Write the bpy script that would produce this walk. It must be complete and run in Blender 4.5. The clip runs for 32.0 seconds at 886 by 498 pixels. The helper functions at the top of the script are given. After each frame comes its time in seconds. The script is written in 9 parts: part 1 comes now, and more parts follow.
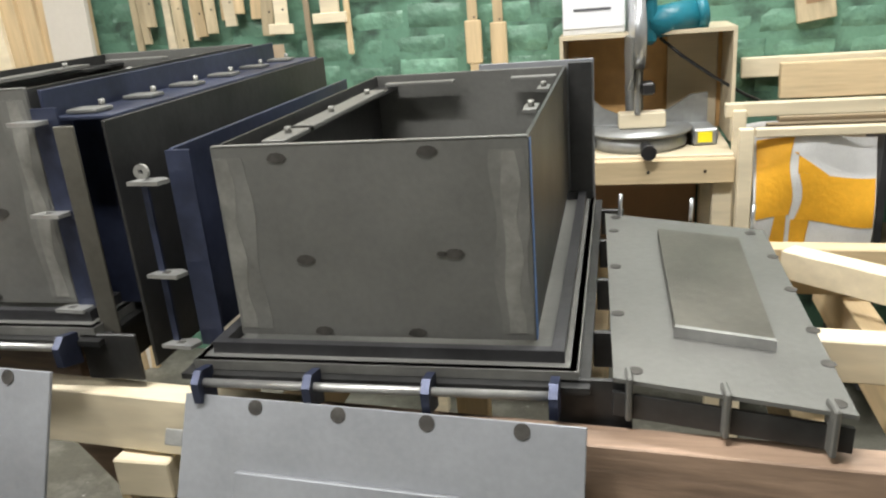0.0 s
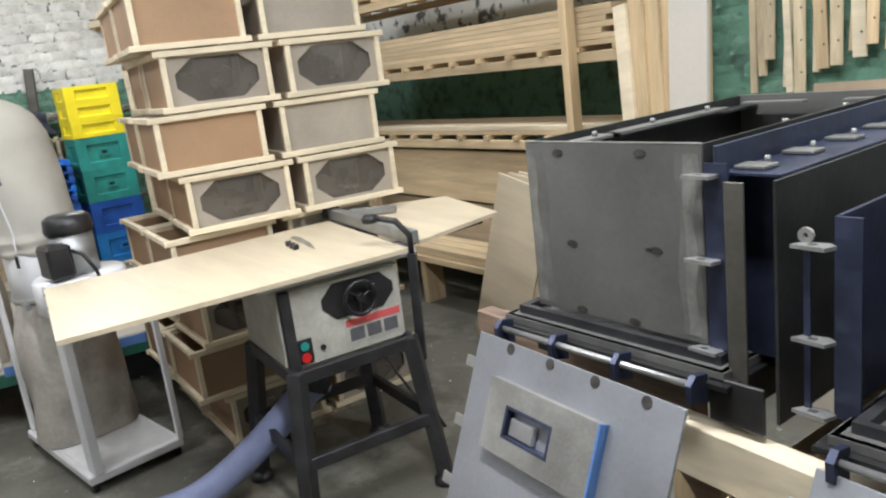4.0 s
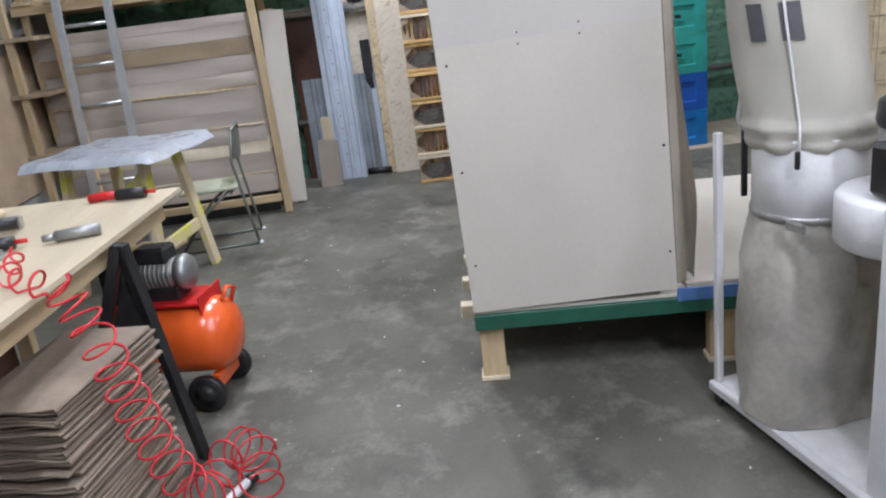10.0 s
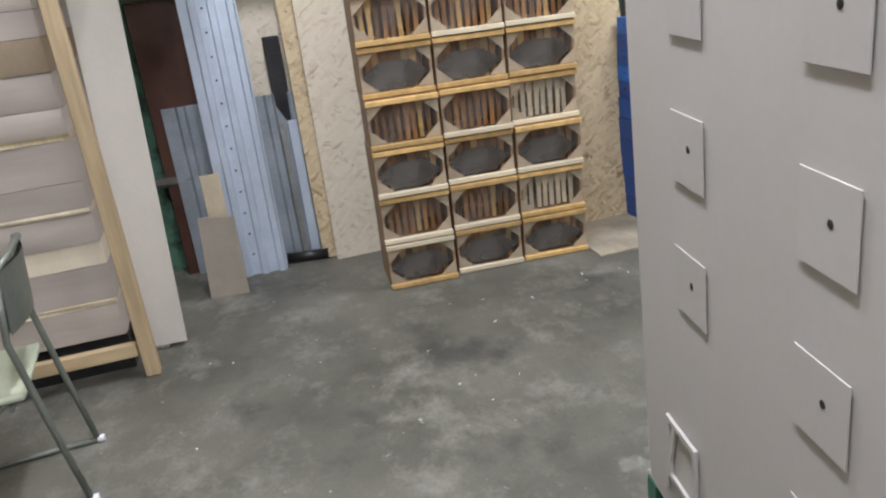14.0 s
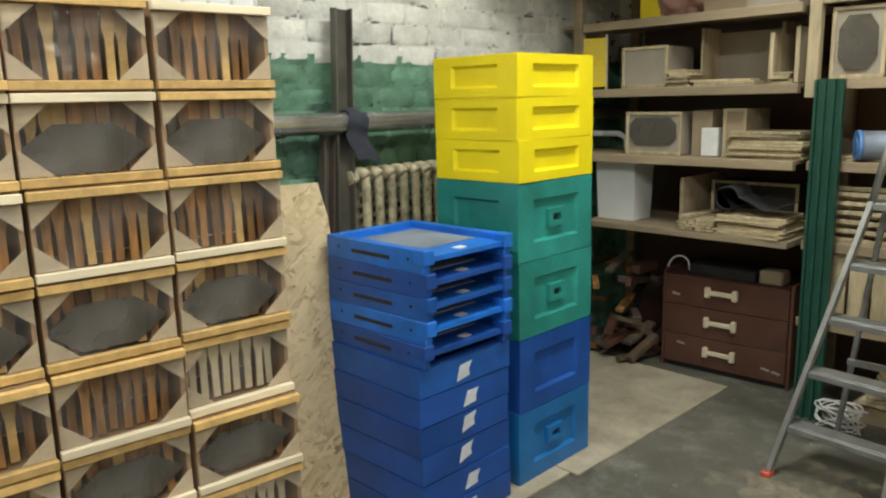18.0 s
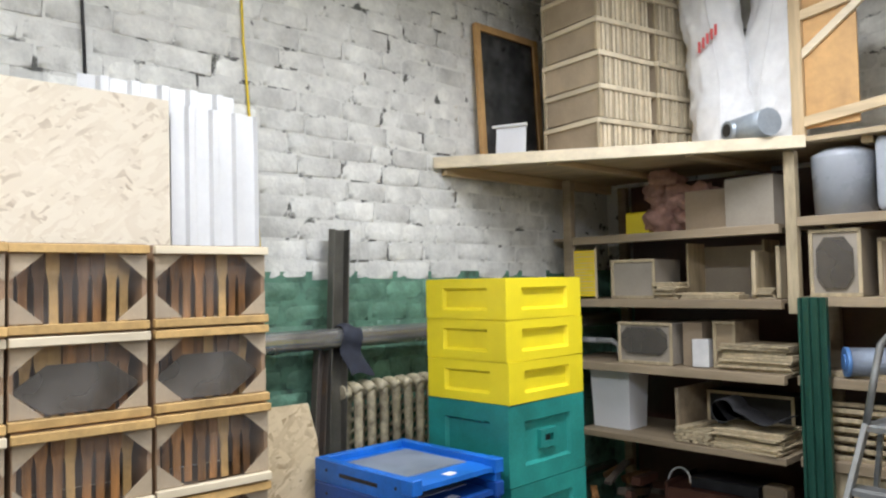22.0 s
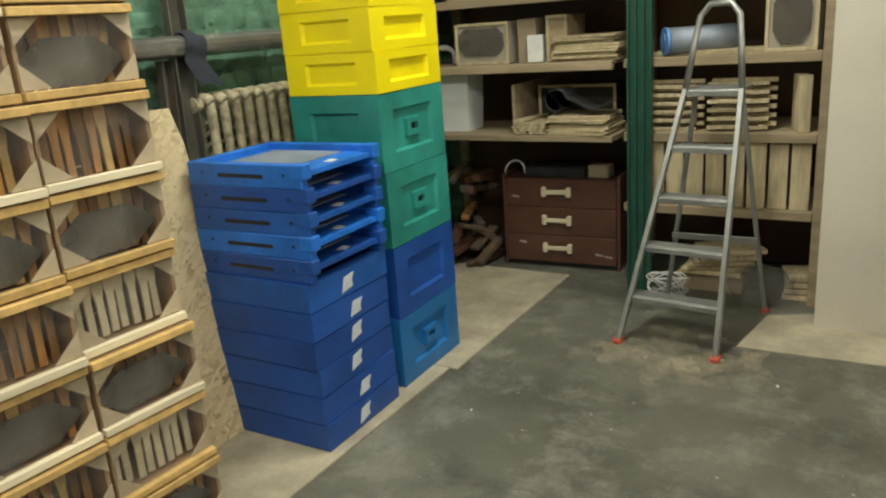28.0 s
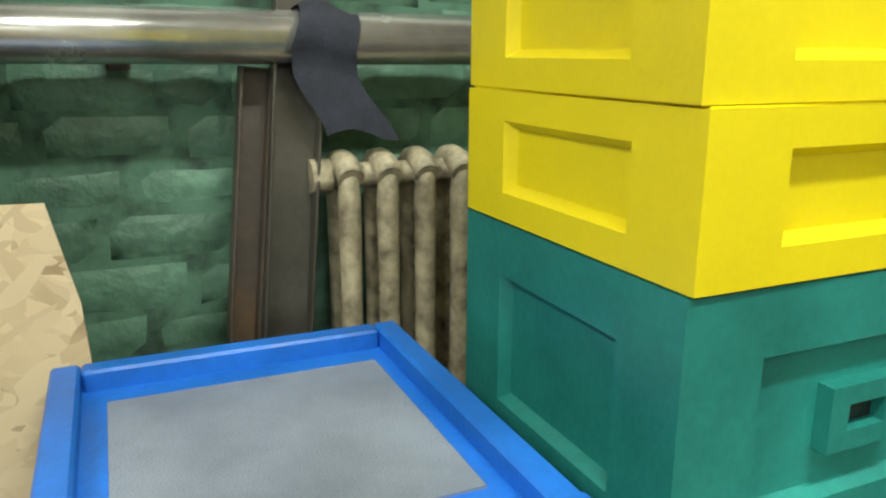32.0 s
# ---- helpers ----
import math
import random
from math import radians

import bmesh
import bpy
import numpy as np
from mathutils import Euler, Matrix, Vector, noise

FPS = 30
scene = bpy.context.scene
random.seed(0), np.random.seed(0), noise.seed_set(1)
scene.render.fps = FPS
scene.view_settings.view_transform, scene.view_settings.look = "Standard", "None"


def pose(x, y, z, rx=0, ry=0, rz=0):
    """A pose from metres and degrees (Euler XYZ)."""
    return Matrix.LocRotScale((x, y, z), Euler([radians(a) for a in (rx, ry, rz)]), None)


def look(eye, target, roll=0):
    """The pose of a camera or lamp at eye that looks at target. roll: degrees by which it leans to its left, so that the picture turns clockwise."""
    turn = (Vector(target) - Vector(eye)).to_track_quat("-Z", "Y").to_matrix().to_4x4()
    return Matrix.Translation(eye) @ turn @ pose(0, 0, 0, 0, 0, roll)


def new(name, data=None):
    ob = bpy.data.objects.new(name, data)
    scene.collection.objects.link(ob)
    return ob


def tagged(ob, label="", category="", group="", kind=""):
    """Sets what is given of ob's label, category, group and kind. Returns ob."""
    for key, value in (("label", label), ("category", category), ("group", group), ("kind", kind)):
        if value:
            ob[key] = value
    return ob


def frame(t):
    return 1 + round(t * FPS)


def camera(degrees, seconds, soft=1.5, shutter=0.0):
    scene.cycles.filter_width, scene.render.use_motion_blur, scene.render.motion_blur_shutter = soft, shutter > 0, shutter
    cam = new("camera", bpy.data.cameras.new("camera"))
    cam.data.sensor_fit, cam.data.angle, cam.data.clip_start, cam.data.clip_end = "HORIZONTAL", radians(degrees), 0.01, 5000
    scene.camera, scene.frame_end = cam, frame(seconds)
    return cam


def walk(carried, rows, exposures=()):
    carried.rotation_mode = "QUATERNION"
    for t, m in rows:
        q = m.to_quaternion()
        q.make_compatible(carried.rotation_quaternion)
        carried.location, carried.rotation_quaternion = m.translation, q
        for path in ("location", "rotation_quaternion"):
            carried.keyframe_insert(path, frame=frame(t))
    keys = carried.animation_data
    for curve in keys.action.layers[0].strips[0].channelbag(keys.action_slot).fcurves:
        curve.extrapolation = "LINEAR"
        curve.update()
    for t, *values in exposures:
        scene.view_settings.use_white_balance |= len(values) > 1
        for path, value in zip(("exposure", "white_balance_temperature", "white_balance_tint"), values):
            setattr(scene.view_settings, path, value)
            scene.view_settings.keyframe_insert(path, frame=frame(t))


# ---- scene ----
cam = camera(60.5, 32.0, 2.2)
PATH = [
    (0, (0.156, 0.182, 1.531), (-0.292, 2.019, 0.879), -4.7),
    (0.5, (0.140, 0.136, 1.549), (-0.360, 1.976, 0.947), -4.0),
    (1, (0.075, 0.108, 1.576), (-0.576, 1.912, 1.011), -3.2),
    (1.5, (0.014, 0.086, 1.593), (-0.763, 1.848, 1.050), -3.5),
    (2, (-0.045, 0.067, 1.593), (-0.923, 1.787, 1.072), -2.9),
    (2.5, (-0.082, 0.046, 1.605), (-1.069, 1.711, 1.099), -2.9),
    (3, (-0.089, 0.060, 1.598), (-1.180, 1.662, 1.104), -3.9),
    (3.5, (0.024, 0.098, 1.583), (-1.348, 1.496, 1.179), -4.7),
    (4, (0.028, 0.104, 1.615), (-1.547, 1.241, 1.138), -7.1),
    (4.5, (0.016, 0.058, 1.618), (-1.700, 0.950, 1.135), -8.7),
    (5, (0.004, -0.015, 1.619), (-1.799, 0.727, 1.142), -8.7),
    (5.5, (-0.021, -0.110, 1.624), (-1.866, 0.531, 1.155), -8.1),
    (6, (-0.058, -0.210, 1.627), (-1.922, 0.355, 1.165), -7.5),
    (6.5, (-0.103, -0.294, 1.626), (-1.986, 0.191, 1.158), -6.9),
    (7, (-0.138, -0.384, 1.607), (-2.028, 0.052, 1.123), -6.3),
    (7.5, (-0.264, -0.436, 1.583), (-2.160, -0.085, 1.051), -6.0),
    (8, (-0.491, -0.462, 1.581), (-2.405, -0.277, 1.031), -7.2),
    (8.5, (-0.687, -0.517, 1.551), (-2.597, -0.345, 0.983), -5.6),
    (9, (-0.964, -0.647, 1.555), (-2.847, -0.324, 0.964), -8.0),
    (9.5, (-1.293, -0.697, 1.524), (-3.171, -0.398, 0.907), -7.1),
    (10, (-1.673, -0.693, 1.564), (-3.566, -0.559, 0.932), -7.2),
    (10.5, (-2.034, -0.752, 1.537), (-3.918, -0.622, 0.876), -7.6),
    (11, (-2.400, -0.797, 1.538), (-4.271, -0.609, 0.856), -7.8),
    (11.5, (-2.791, -0.766, 1.531), (-4.683, -0.714, 0.883), -8.3),
    (12, (-3.190, -0.801, 1.525), (-5.070, -0.740, 0.846), -6.6),
    (12.5, (-3.552, -0.827, 1.544), (-5.415, -0.601, 0.850), -7.4),
    (13, (-3.976, -0.842, 1.544), (-5.858, -0.760, 0.871), -8.4),
    (13.5, (-4.393, -0.891, 1.525), (-6.262, -0.750, 0.826), -6.2),
    (14, (-4.763, -0.928, 1.556), (-6.574, -0.476, 0.836), -6.9),
    (14.5, (-5.150, -0.901, 1.542), (-6.956, -0.369, 0.867), -6.9),
    (15, (-5.451, -0.865, 1.495), (-7.227, -0.154, 0.913), -7.4),
    (15.5, (-5.691, -0.839, 1.479), (-7.277, 0.230, 0.895), -8.6),
    (16, (-5.889, -0.774, 1.529), (-7.389, 0.433, 0.950), -8.3),
    (16.5, (-6.036, -0.694, 1.565), (-7.471, 0.593, 1.002), -7.4),
    (17, (-6.139, -0.614, 1.596), (-7.533, 0.719, 1.060), -6.1),
    (17.5, (-6.210, -0.552, 1.632), (-7.583, 0.814, 1.133), -4.8),
    (18, (-6.224, -0.528, 1.636), (-7.644, 0.828, 1.251), -1.4),
    (18.5, (-6.200, -0.507, 1.648), (-7.630, 0.851, 1.311), -1.4),
    (19, (-6.183, -0.497, 1.665), (-7.590, 0.895, 1.376), -1.5),
    (19.5, (-6.178, -0.506, 1.652), (-7.580, 0.879, 1.314), -1.1),
    (20, (-6.183, -0.507, 1.657), (-7.578, 0.887, 1.324), -1.8),
    (20.5, (-6.191, -0.504, 1.699), (-7.582, 0.914, 1.461), -1.3),
    (21, (-6.182, -0.506, 1.759), (-7.587, 0.914, 1.680), -2.6),
    (21.5, (-6.175, -0.514, 1.803), (-7.594, 0.894, 1.844), -2.1),
    (22, (-6.171, -0.517, 1.797), (-7.611, 0.868, 1.884), -1.1),
    (22.5, (-6.159, -0.510, 1.754), (-7.628, 0.847, 1.704), -1.8),
    (23, (-6.126, -0.512, 1.700), (-7.661, 0.758, 1.524), -3.0),
    (23.5, (-6.145, -0.606, 1.659), (-7.616, 0.710, 1.335), -3.6),
    (24, (-6.168, -0.722, 1.614), (-7.502, 0.712, 1.207), -4.5),
    (24.5, (-6.148, -0.768, 1.614), (-7.447, 0.679, 1.148), -3.2),
    (25, (-6.090, -0.817, 1.615), (-7.437, 0.573, 1.111), -4.5),
    (25.5, (-6.051, -0.838, 1.623), (-7.355, 0.581, 1.088), -3.6),
    (26, (-6.092, -0.850, 1.620), (-7.167, 0.751, 1.091), -3.7),
    (26.5, (-6.150, -0.895, 1.587), (-7.002, 0.827, 1.031), -3.5),
    (27, (-6.209, -0.876, 1.574), (-7.042, 0.857, 1.015), -3.7),
    (27.5, (-6.275, -0.834, 1.566), (-7.179, 0.854, 0.999), -4.1),
    (28, (-6.360, -0.754, 1.560), (-7.372, 0.869, 0.991), -4.4),
    (28.5, (-6.475, -0.615, 1.553), (-7.580, 0.952, 0.999), -4.7),
    (29, (-6.645, -0.334, 1.545), (-7.910, 1.133, 1.045), -4.9),
    (29.5, (-6.841, -0.035, 1.542), (-8.114, 1.440, 1.094), -4.6),
    (30, (-7.024, 0.270, 1.488), (-8.325, 1.732, 1.077), -4.5),
    (30.5, (-7.211, 0.562, 1.504), (-8.730, 1.817, 1.109), -4.3),
    (31, (-7.372, 0.826, 1.502), (-8.921, 2.010, 1.059), -2.5),
    (31.5, (-7.552, 1.066, 1.480), (-9.126, 2.208, 1.048), -0.8),
    (32, (-7.663, 1.298, 1.514), (-9.450, 2.045, 1.018), 0.2),
]
EXPOSURES = ((0.0, 0.05, 6950, 9), (1.0, 0.0, 6870, 11), (2.0, 0.0, 6650, 11), (3.0, 0.05, 6700, 11), (4.0, 0.0, 6400, 11), (7.0, -0.1, 5980, 11), (9.0, -0.05, 5925, 14), (11.0, -0.08, 6000, 15),
             (12.0, -0.1, 5990, 16), (13.0, -0.03, 6250, 15), (14.0, 0.05, 6250, 14), (15.0, -0.1, 6400, 11), (16.0, -0.05, 6700, 8), (18.0, -0.05, 7150, 3), (19.0, 0.0, 6900, 3), (20.0, -0.05, 7000, 5), (21.0, 0.08, 6550, 6), (22.0, -0.03, 6300, 12),
             (23.0, 0.0, 6750, 4), (24.0, -0.05, 7300, 0), (25.0, -0.05, 7690, -2), (26.0, -0.05, 7700, -1), (29.0, -0.05, 7740, -2), (30.0, 0.0, 7400, -3), (31.0, 0.1, 7050, 1), (32.0, 0.1, 7200, -1))
walk(cam, [(t, look(eye, target, roll)) for t, eye, target, roll in PATH], EXPOSURES)

# ---- light ----
world = bpy.data.worlds.new("world")
scene.world = world
world.use_nodes = True
world.node_tree.nodes["Background"].inputs[0].default_value = (0.75, 0.85, 1.0, 1)
world.node_tree.nodes["Background"].inputs[1].default_value = 0.02
ROOM_H = 3.6


# ---- materials ----
def mat(name, col, rough=0.6, metal=0.0, var=0.15, scale=6.0, fine=60.0, bump=0.15, col2=None, mix=0.5, alpha=None,
        stretch=None, random_tint=0.0, spec=None, band=0.2, coat=0.0):
    """A surface with broad stains, fine grain, a little relief and a tint that differs from piece to piece."""
    m = bpy.data.materials.new(name)
    m.use_nodes = True
    t = m.node_tree
    n, l = t.nodes, t.links
    b = n["Principled BSDF"]
    co = n.new("ShaderNodeTexCoord")
    mp = n.new("ShaderNodeMapping")
    if stretch:
        mp.inputs["Scale"].default_value = stretch
    info = n.new("ShaderNodeObjectInfo")
    add = n.new("ShaderNodeVectorMath")
    add.operation = "ADD"
    mul = n.new("ShaderNodeMath")
    mul.operation = "MULTIPLY"
    mul.inputs[1].default_value = 37.0
    l.new(info.outputs["Random"], mul.inputs[0])
    l.new(co.outputs["Object"], mp.inputs[0])
    l.new(mp.outputs[0], add.inputs[0])
    l.new(mul.outputs[0], add.inputs[1])
    n1 = n.new("ShaderNodeTexNoise")
    n1.inputs["Scale"].default_value = scale
    n1.inputs["Detail"].default_value = 6
    n1.inputs["Roughness"].default_value = 0.6
    n2 = n.new("ShaderNodeTexNoise")
    n2.inputs["Scale"].default_value = fine
    n2.inputs["Detail"].default_value = 3
    for k in (n1, n2):
        l.new(add.outputs[0], k.inputs["Vector"])
    ramp = n.new("ShaderNodeValToRGB")
    c2 = col2 or tuple(c * (1 - 1.6 * var) for c in col)
    c1 = col if col2 else tuple(min(1, c * (1 + 0.6 * var)) for c in col)
    ramp.color_ramp.elements[0].position = mix - band
    ramp.color_ramp.elements[1].position = mix + band
    ramp.color_ramp.elements[0].color = (*c2, 1)
    ramp.color_ramp.elements[1].color = (*c1, 1)
    l.new(n1.outputs[0], ramp.inputs[0])
    hsv = n.new("ShaderNodeHueSaturation")
    val = n.new("ShaderNodeMapRange")
    val.inputs["To Min"].default_value = 1 - var * 0.7
    val.inputs["To Max"].default_value = 1 + var * 0.7
    l.new(n2.outputs[0], val.inputs[0])
    tint = n.new("ShaderNodeMapRange")
    tint.inputs["To Min"].default_value = 1 - random_tint
    tint.inputs["To Max"].default_value = 1 + random_tint * 0.6
    l.new(info.outputs["Random"], tint.inputs[0])
    vm = n.new("ShaderNodeMath")
    vm.operation = "MULTIPLY"
    l.new(val.outputs[0], vm.inputs[0])
    l.new(tint.outputs[0], vm.inputs[1])
    l.new(vm.outputs[0], hsv.inputs["Value"])
    l.new(ramp.outputs[0], hsv.inputs["Color"])
    l.new(hsv.outputs[0], b.inputs["Base Color"])
    rr = n.new("ShaderNodeMapRange")
    rr.inputs["To Min"].default_value = max(0.02, rough - 0.12)
    rr.inputs["To Max"].default_value = min(1, rough + 0.12)
    l.new(n1.outputs[0], rr.inputs[0])
    l.new(rr.outputs[0], b.inputs["Roughness"])
    b.inputs["Metallic"].default_value = metal
    if spec is not None:
        b.inputs["Specular IOR Level"].default_value = spec
    if coat:
        b.inputs["Coat Weight"].default_value = coat
    if alpha is not None:
        b.inputs["Alpha"].default_value = alpha
    if bump:
        bp = n.new("ShaderNodeBump")
        bp.inputs["Strength"].default_value = bump
        bp.inputs["Distance"].default_value = 0.01
        l.new(n2.outputs[0], bp.inputs["Height"])
        l.new(bp.outputs[0], b.inputs["Normal"])
    return m


def osb_mat(name, col, dark):
    """Strand board: pressed flakes lying two ways, each with its own tone, and a few dark ones."""
    m = bpy.data.materials.new(name)
    m.use_nodes = True
    n, l = m.node_tree.nodes, m.node_tree.links
    b = n["Principled BSDF"]
    co = n.new("ShaderNodeTexCoord")
    w = n.new("ShaderNodeTexNoise")
    w.inputs["Scale"].default_value = 14
    mixv = n.new("ShaderNodeMixRGB")
    mixv.inputs[0].default_value = 0.035
    l.new(co.outputs["Object"], w.inputs["Vector"])
    l.new(co.outputs["Object"], mixv.inputs[1])
    l.new(w.outputs["Color"], mixv.inputs[2])
    tones = []
    for turn, sc in ((0.9, (30, 62, 15)), (-0.75, (30, 56, 17)), (1.7, (30, 60, 16))):
        rot = n.new("ShaderNodeMapping")
        rot.inputs["Rotation"].default_value = (turn, 0.0, 0.0)
        l.new(mixv.outputs[0], rot.inputs[0])
        mp = n.new("ShaderNodeMapping")
        mp.inputs["Scale"].default_value = sc
        l.new(rot.outputs[0], mp.inputs[0])
        v = n.new("ShaderNodeTexVoronoi")
        v.inputs["Scale"].default_value = 1.0
        l.new(mp.outputs[0], v.inputs["Vector"])
        bw = n.new("ShaderNodeSeparateColor")
        l.new(v.outputs["Color"], bw.inputs[0])
        tones.append(bw)
    # the flake that lies on top at each spot
    pick = n.new("ShaderNodeMath")
    pick.operation = "GREATER_THAN"
    pick.inputs[1].default_value = 0.45
    l.new(tones[0].outputs[1], pick.inputs[0])
    m1 = n.new("ShaderNodeMixRGB")
    l.new(pick.outputs[0], m1.inputs[0])
    pick2 = n.new("ShaderNodeMath")
    pick2.operation = "GREATER_THAN"
    pick2.inputs[1].default_value = 0.5
    l.new(tones[1].outputs[1], pick2.inputs[0])
    m0 = n.new("ShaderNodeMixRGB")
    l.new(pick2.outputs[0], m0.inputs[0])
    l.new(tones[2].outputs[0], m0.inputs[1])
    l.new(tones[1].outputs[0], m0.inputs[2])
    l.new(m0.outputs[0], m1.inputs[1])
    l.new(tones[0].outputs[0], m1.inputs[2])
    big = n.new("ShaderNodeTexNoise")
    big.inputs["Scale"].default_value = 7
    big.inputs["Detail"].default_value = 6
    l.new(co.outputs["Object"], big.inputs["Vector"])
    m2 = n.new("ShaderNodeMixRGB")
    m2.inputs[0].default_value = 0.4
    l.new(m1.outputs[0], m2.inputs[1])
    l.new(big.outputs[0], m2.inputs[2])
    ramp = n.new("ShaderNodeValToRGB")
    ramp.color_ramp.elements[0].position, ramp.color_ramp.elements[1].position = 0.14, 0.70
    ramp.color_ramp.elements[0].color, ramp.color_ramp.elements[1].color = (*(0.8 * c for c in dark), 1), (*col, 1)
    e = ramp.color_ramp.elements.new(0.28)
    e.color = (*(0.4 * a + 0.6 * c for a, c in zip(dark, col)), 1)
    l.new(m2.outputs[0], ramp.inputs[0])
    l.new(ramp.outputs[0], b.inputs["Base Color"])
    b.inputs["Roughness"].default_value = 0.65
    bp = n.new("ShaderNodeBump")
    bp.inputs["Strength"].default_value = 0.3
    bp.inputs["Distance"].default_value = 0.003
    l.new(m1.outputs[0], bp.inputs["Height"])
    l.new(bp.outputs[0], b.inputs["Normal"])
    return m


def film_mat(name, col, rough, clear):
    """Thin plastic film or mesh: mostly clear, with a gloss."""
    m = bpy.data.materials.new(name)
    m.use_nodes = True
    n, l = m.node_tree.nodes, m.node_tree.links
    out = n["Material Output"]
    b = n["Principled BSDF"]
    b.inputs["Base Color"].default_value = (*col, 1)
    b.inputs["Roughness"].default_value = rough
    tr = n.new("ShaderNodeBsdfTransparent")
    mx = n.new("ShaderNodeMixShader")
    ns = n.new("ShaderNodeTexNoise")
    ns.inputs["Scale"].default_value = 7
    co = n.new("ShaderNodeTexCoord")
    l.new(co.outputs["Object"], ns.inputs["Vector"])
    mr = n.new("ShaderNodeMapRange")
    mr.inputs["From Min"].default_value, mr.inputs["From Max"].default_value = 0.3, 0.7
    mr.inputs["To Min"].default_value, mr.inputs["To Max"].default_value = max(0, clear - 0.15), min(1, clear + 0.1)
    l.new(ns.outputs[0], mr.inputs[0])
    inv = n.new("ShaderNodeMath")
    inv.operation = "SUBTRACT"
    inv.inputs[0].default_value = 1.0
    l.new(mr.outputs[0], inv.inputs[1])
    l.new(inv.outputs[0], mx.inputs[0])
    l.new(tr.outputs[0], mx.inputs[1])
    l.new(b.outputs[0], mx.inputs[2])
    l.new(mx.outputs[0], out.inputs["Surface"])
    bp = n.new("ShaderNodeBump")
    bp.inputs["Strength"].default_value = 0.4
    bp.inputs["Distance"].default_value = 0.01
    l.new(ns.outputs[0], bp.inputs["Height"])
    l.new(bp.outputs[0], b.inputs["Normal"])
    return m


def emit_mat(name, col, power):
    m = bpy.data.materials.new(name)
    m.use_nodes = True
    b = m.node_tree.nodes["Principled BSDF"]
    b.inputs["Emission Color"].default_value = (*col, 1)
    b.inputs["Emission Strength"].default_value = power
    return m


def floor_mat():
    """Worn concrete: grey-green, with dusty patches, dark damp stains and pale scuffs."""
    m = bpy.data.materials.new("worn_concrete")
    m.use_nodes = True
    n, l = m.node_tree.nodes, m.node_tree.links
    b = n["Principled BSDF"]
    co = n.new("ShaderNodeTexCoord")

    def nz(s, d=6, r=0.6):
        k = n.new("ShaderNodeTexNoise")
        k.inputs["Scale"].default_value, k.inputs["Detail"].default_value, k.inputs["Roughness"].default_value = s, d, r
        l.new(co.outputs["Object"], k.inputs["Vector"])
        return k

    def ramp(src, p0, p1, c0, c1):
        k = n.new("ShaderNodeValToRGB")
        k.color_ramp.elements[0].position, k.color_ramp.elements[1].position = p0, p1
        k.color_ramp.elements[0].color, k.color_ramp.elements[1].color = (*c0, 1), (*c1, 1)
        l.new(src, k.inputs[0])
        return k.outputs[0]

    base = ramp(nz(1.3, 8, 0.65).outputs[0], 0.35, 0.68, (0.074, 0.072, 0.057), (0.158, 0.154, 0.126))
    dust = ramp(nz(3.2, 9, 0.75).outputs[0], 0.50, 0.66, (0, 0, 0), (1, 1, 1))
    dark = ramp(nz(2.1, 7, 0.6).outputs[0], 0.30, 0.44, (1, 1, 1), (0, 0, 0))
    grit = nz(70, 4, 0.7)
    m1 = n.new("ShaderNodeMixRGB")
    m1.inputs[2].default_value = (0.27, 0.265, 0.228, 1)
    f1 = n.new("ShaderNodeMath")
    f1.operation = "MULTIPLY"
    f1.inputs[1].default_value = 0.62
    l.new(dust, f1.inputs[0])
    l.new(f1.outputs[0], m1.inputs[0])
    l.new(base, m1.inputs[1])
    m2 = n.new("ShaderNodeMixRGB")
    m2.inputs[2].default_value = (0.05, 0.048, 0.042, 1)
    f2 = n.new("ShaderNodeMath")
    f2.operation = "MULTIPLY"
    f2.inputs[1].default_value = 0.85
    l.new(dark, f2.inputs[0])
    l.new(f2.outputs[0], m2.inputs[0])
    l.new(m1.outputs[0], m2.inputs[1])
    speck = ramp(nz(19, 4, 0.6).outputs[0], 0.685, 0.72, (0, 0, 0), (1, 1, 1))
    m3 = n.new("ShaderNodeMixRGB")
    m3.inputs[2].default_value = (0.36, 0.36, 0.33, 1)
    l.new(speck, m3.inputs[0])
    l.new(m2.outputs[0], m3.inputs[1])
    hs = n.new("ShaderNodeHueSaturation")
    mr = n.new("ShaderNodeMapRange")
    mr.inputs["To Min"].default_value, mr.inputs["To Max"].default_value = 0.78, 1.22
    l.new(grit.outputs[0], mr.inputs[0])
    l.new(mr.outputs[0], hs.inputs["Value"])
    l.new(m3.outputs[0], hs.inputs["Color"])
    l.new(hs.outputs[0], b.inputs["Base Color"])
    rr = n.new("ShaderNodeMapRange")
    rr.inputs["To Min"].default_value, rr.inputs["To Max"].default_value = 0.42, 0.8
    l.new(nz(2.6).outputs[0], rr.inputs[0])
    l.new(rr.outputs[0], b.inputs["Roughness"])
    bp = n.new("ShaderNodeBump")
    bp.inputs["Strength"].default_value, bp.inputs["Distance"].default_value = 0.3, 0.006
    l.new(grit.outputs[0], bp.inputs["Height"])
    l.new(bp.outputs[0], b.inputs["Normal"])
    return m


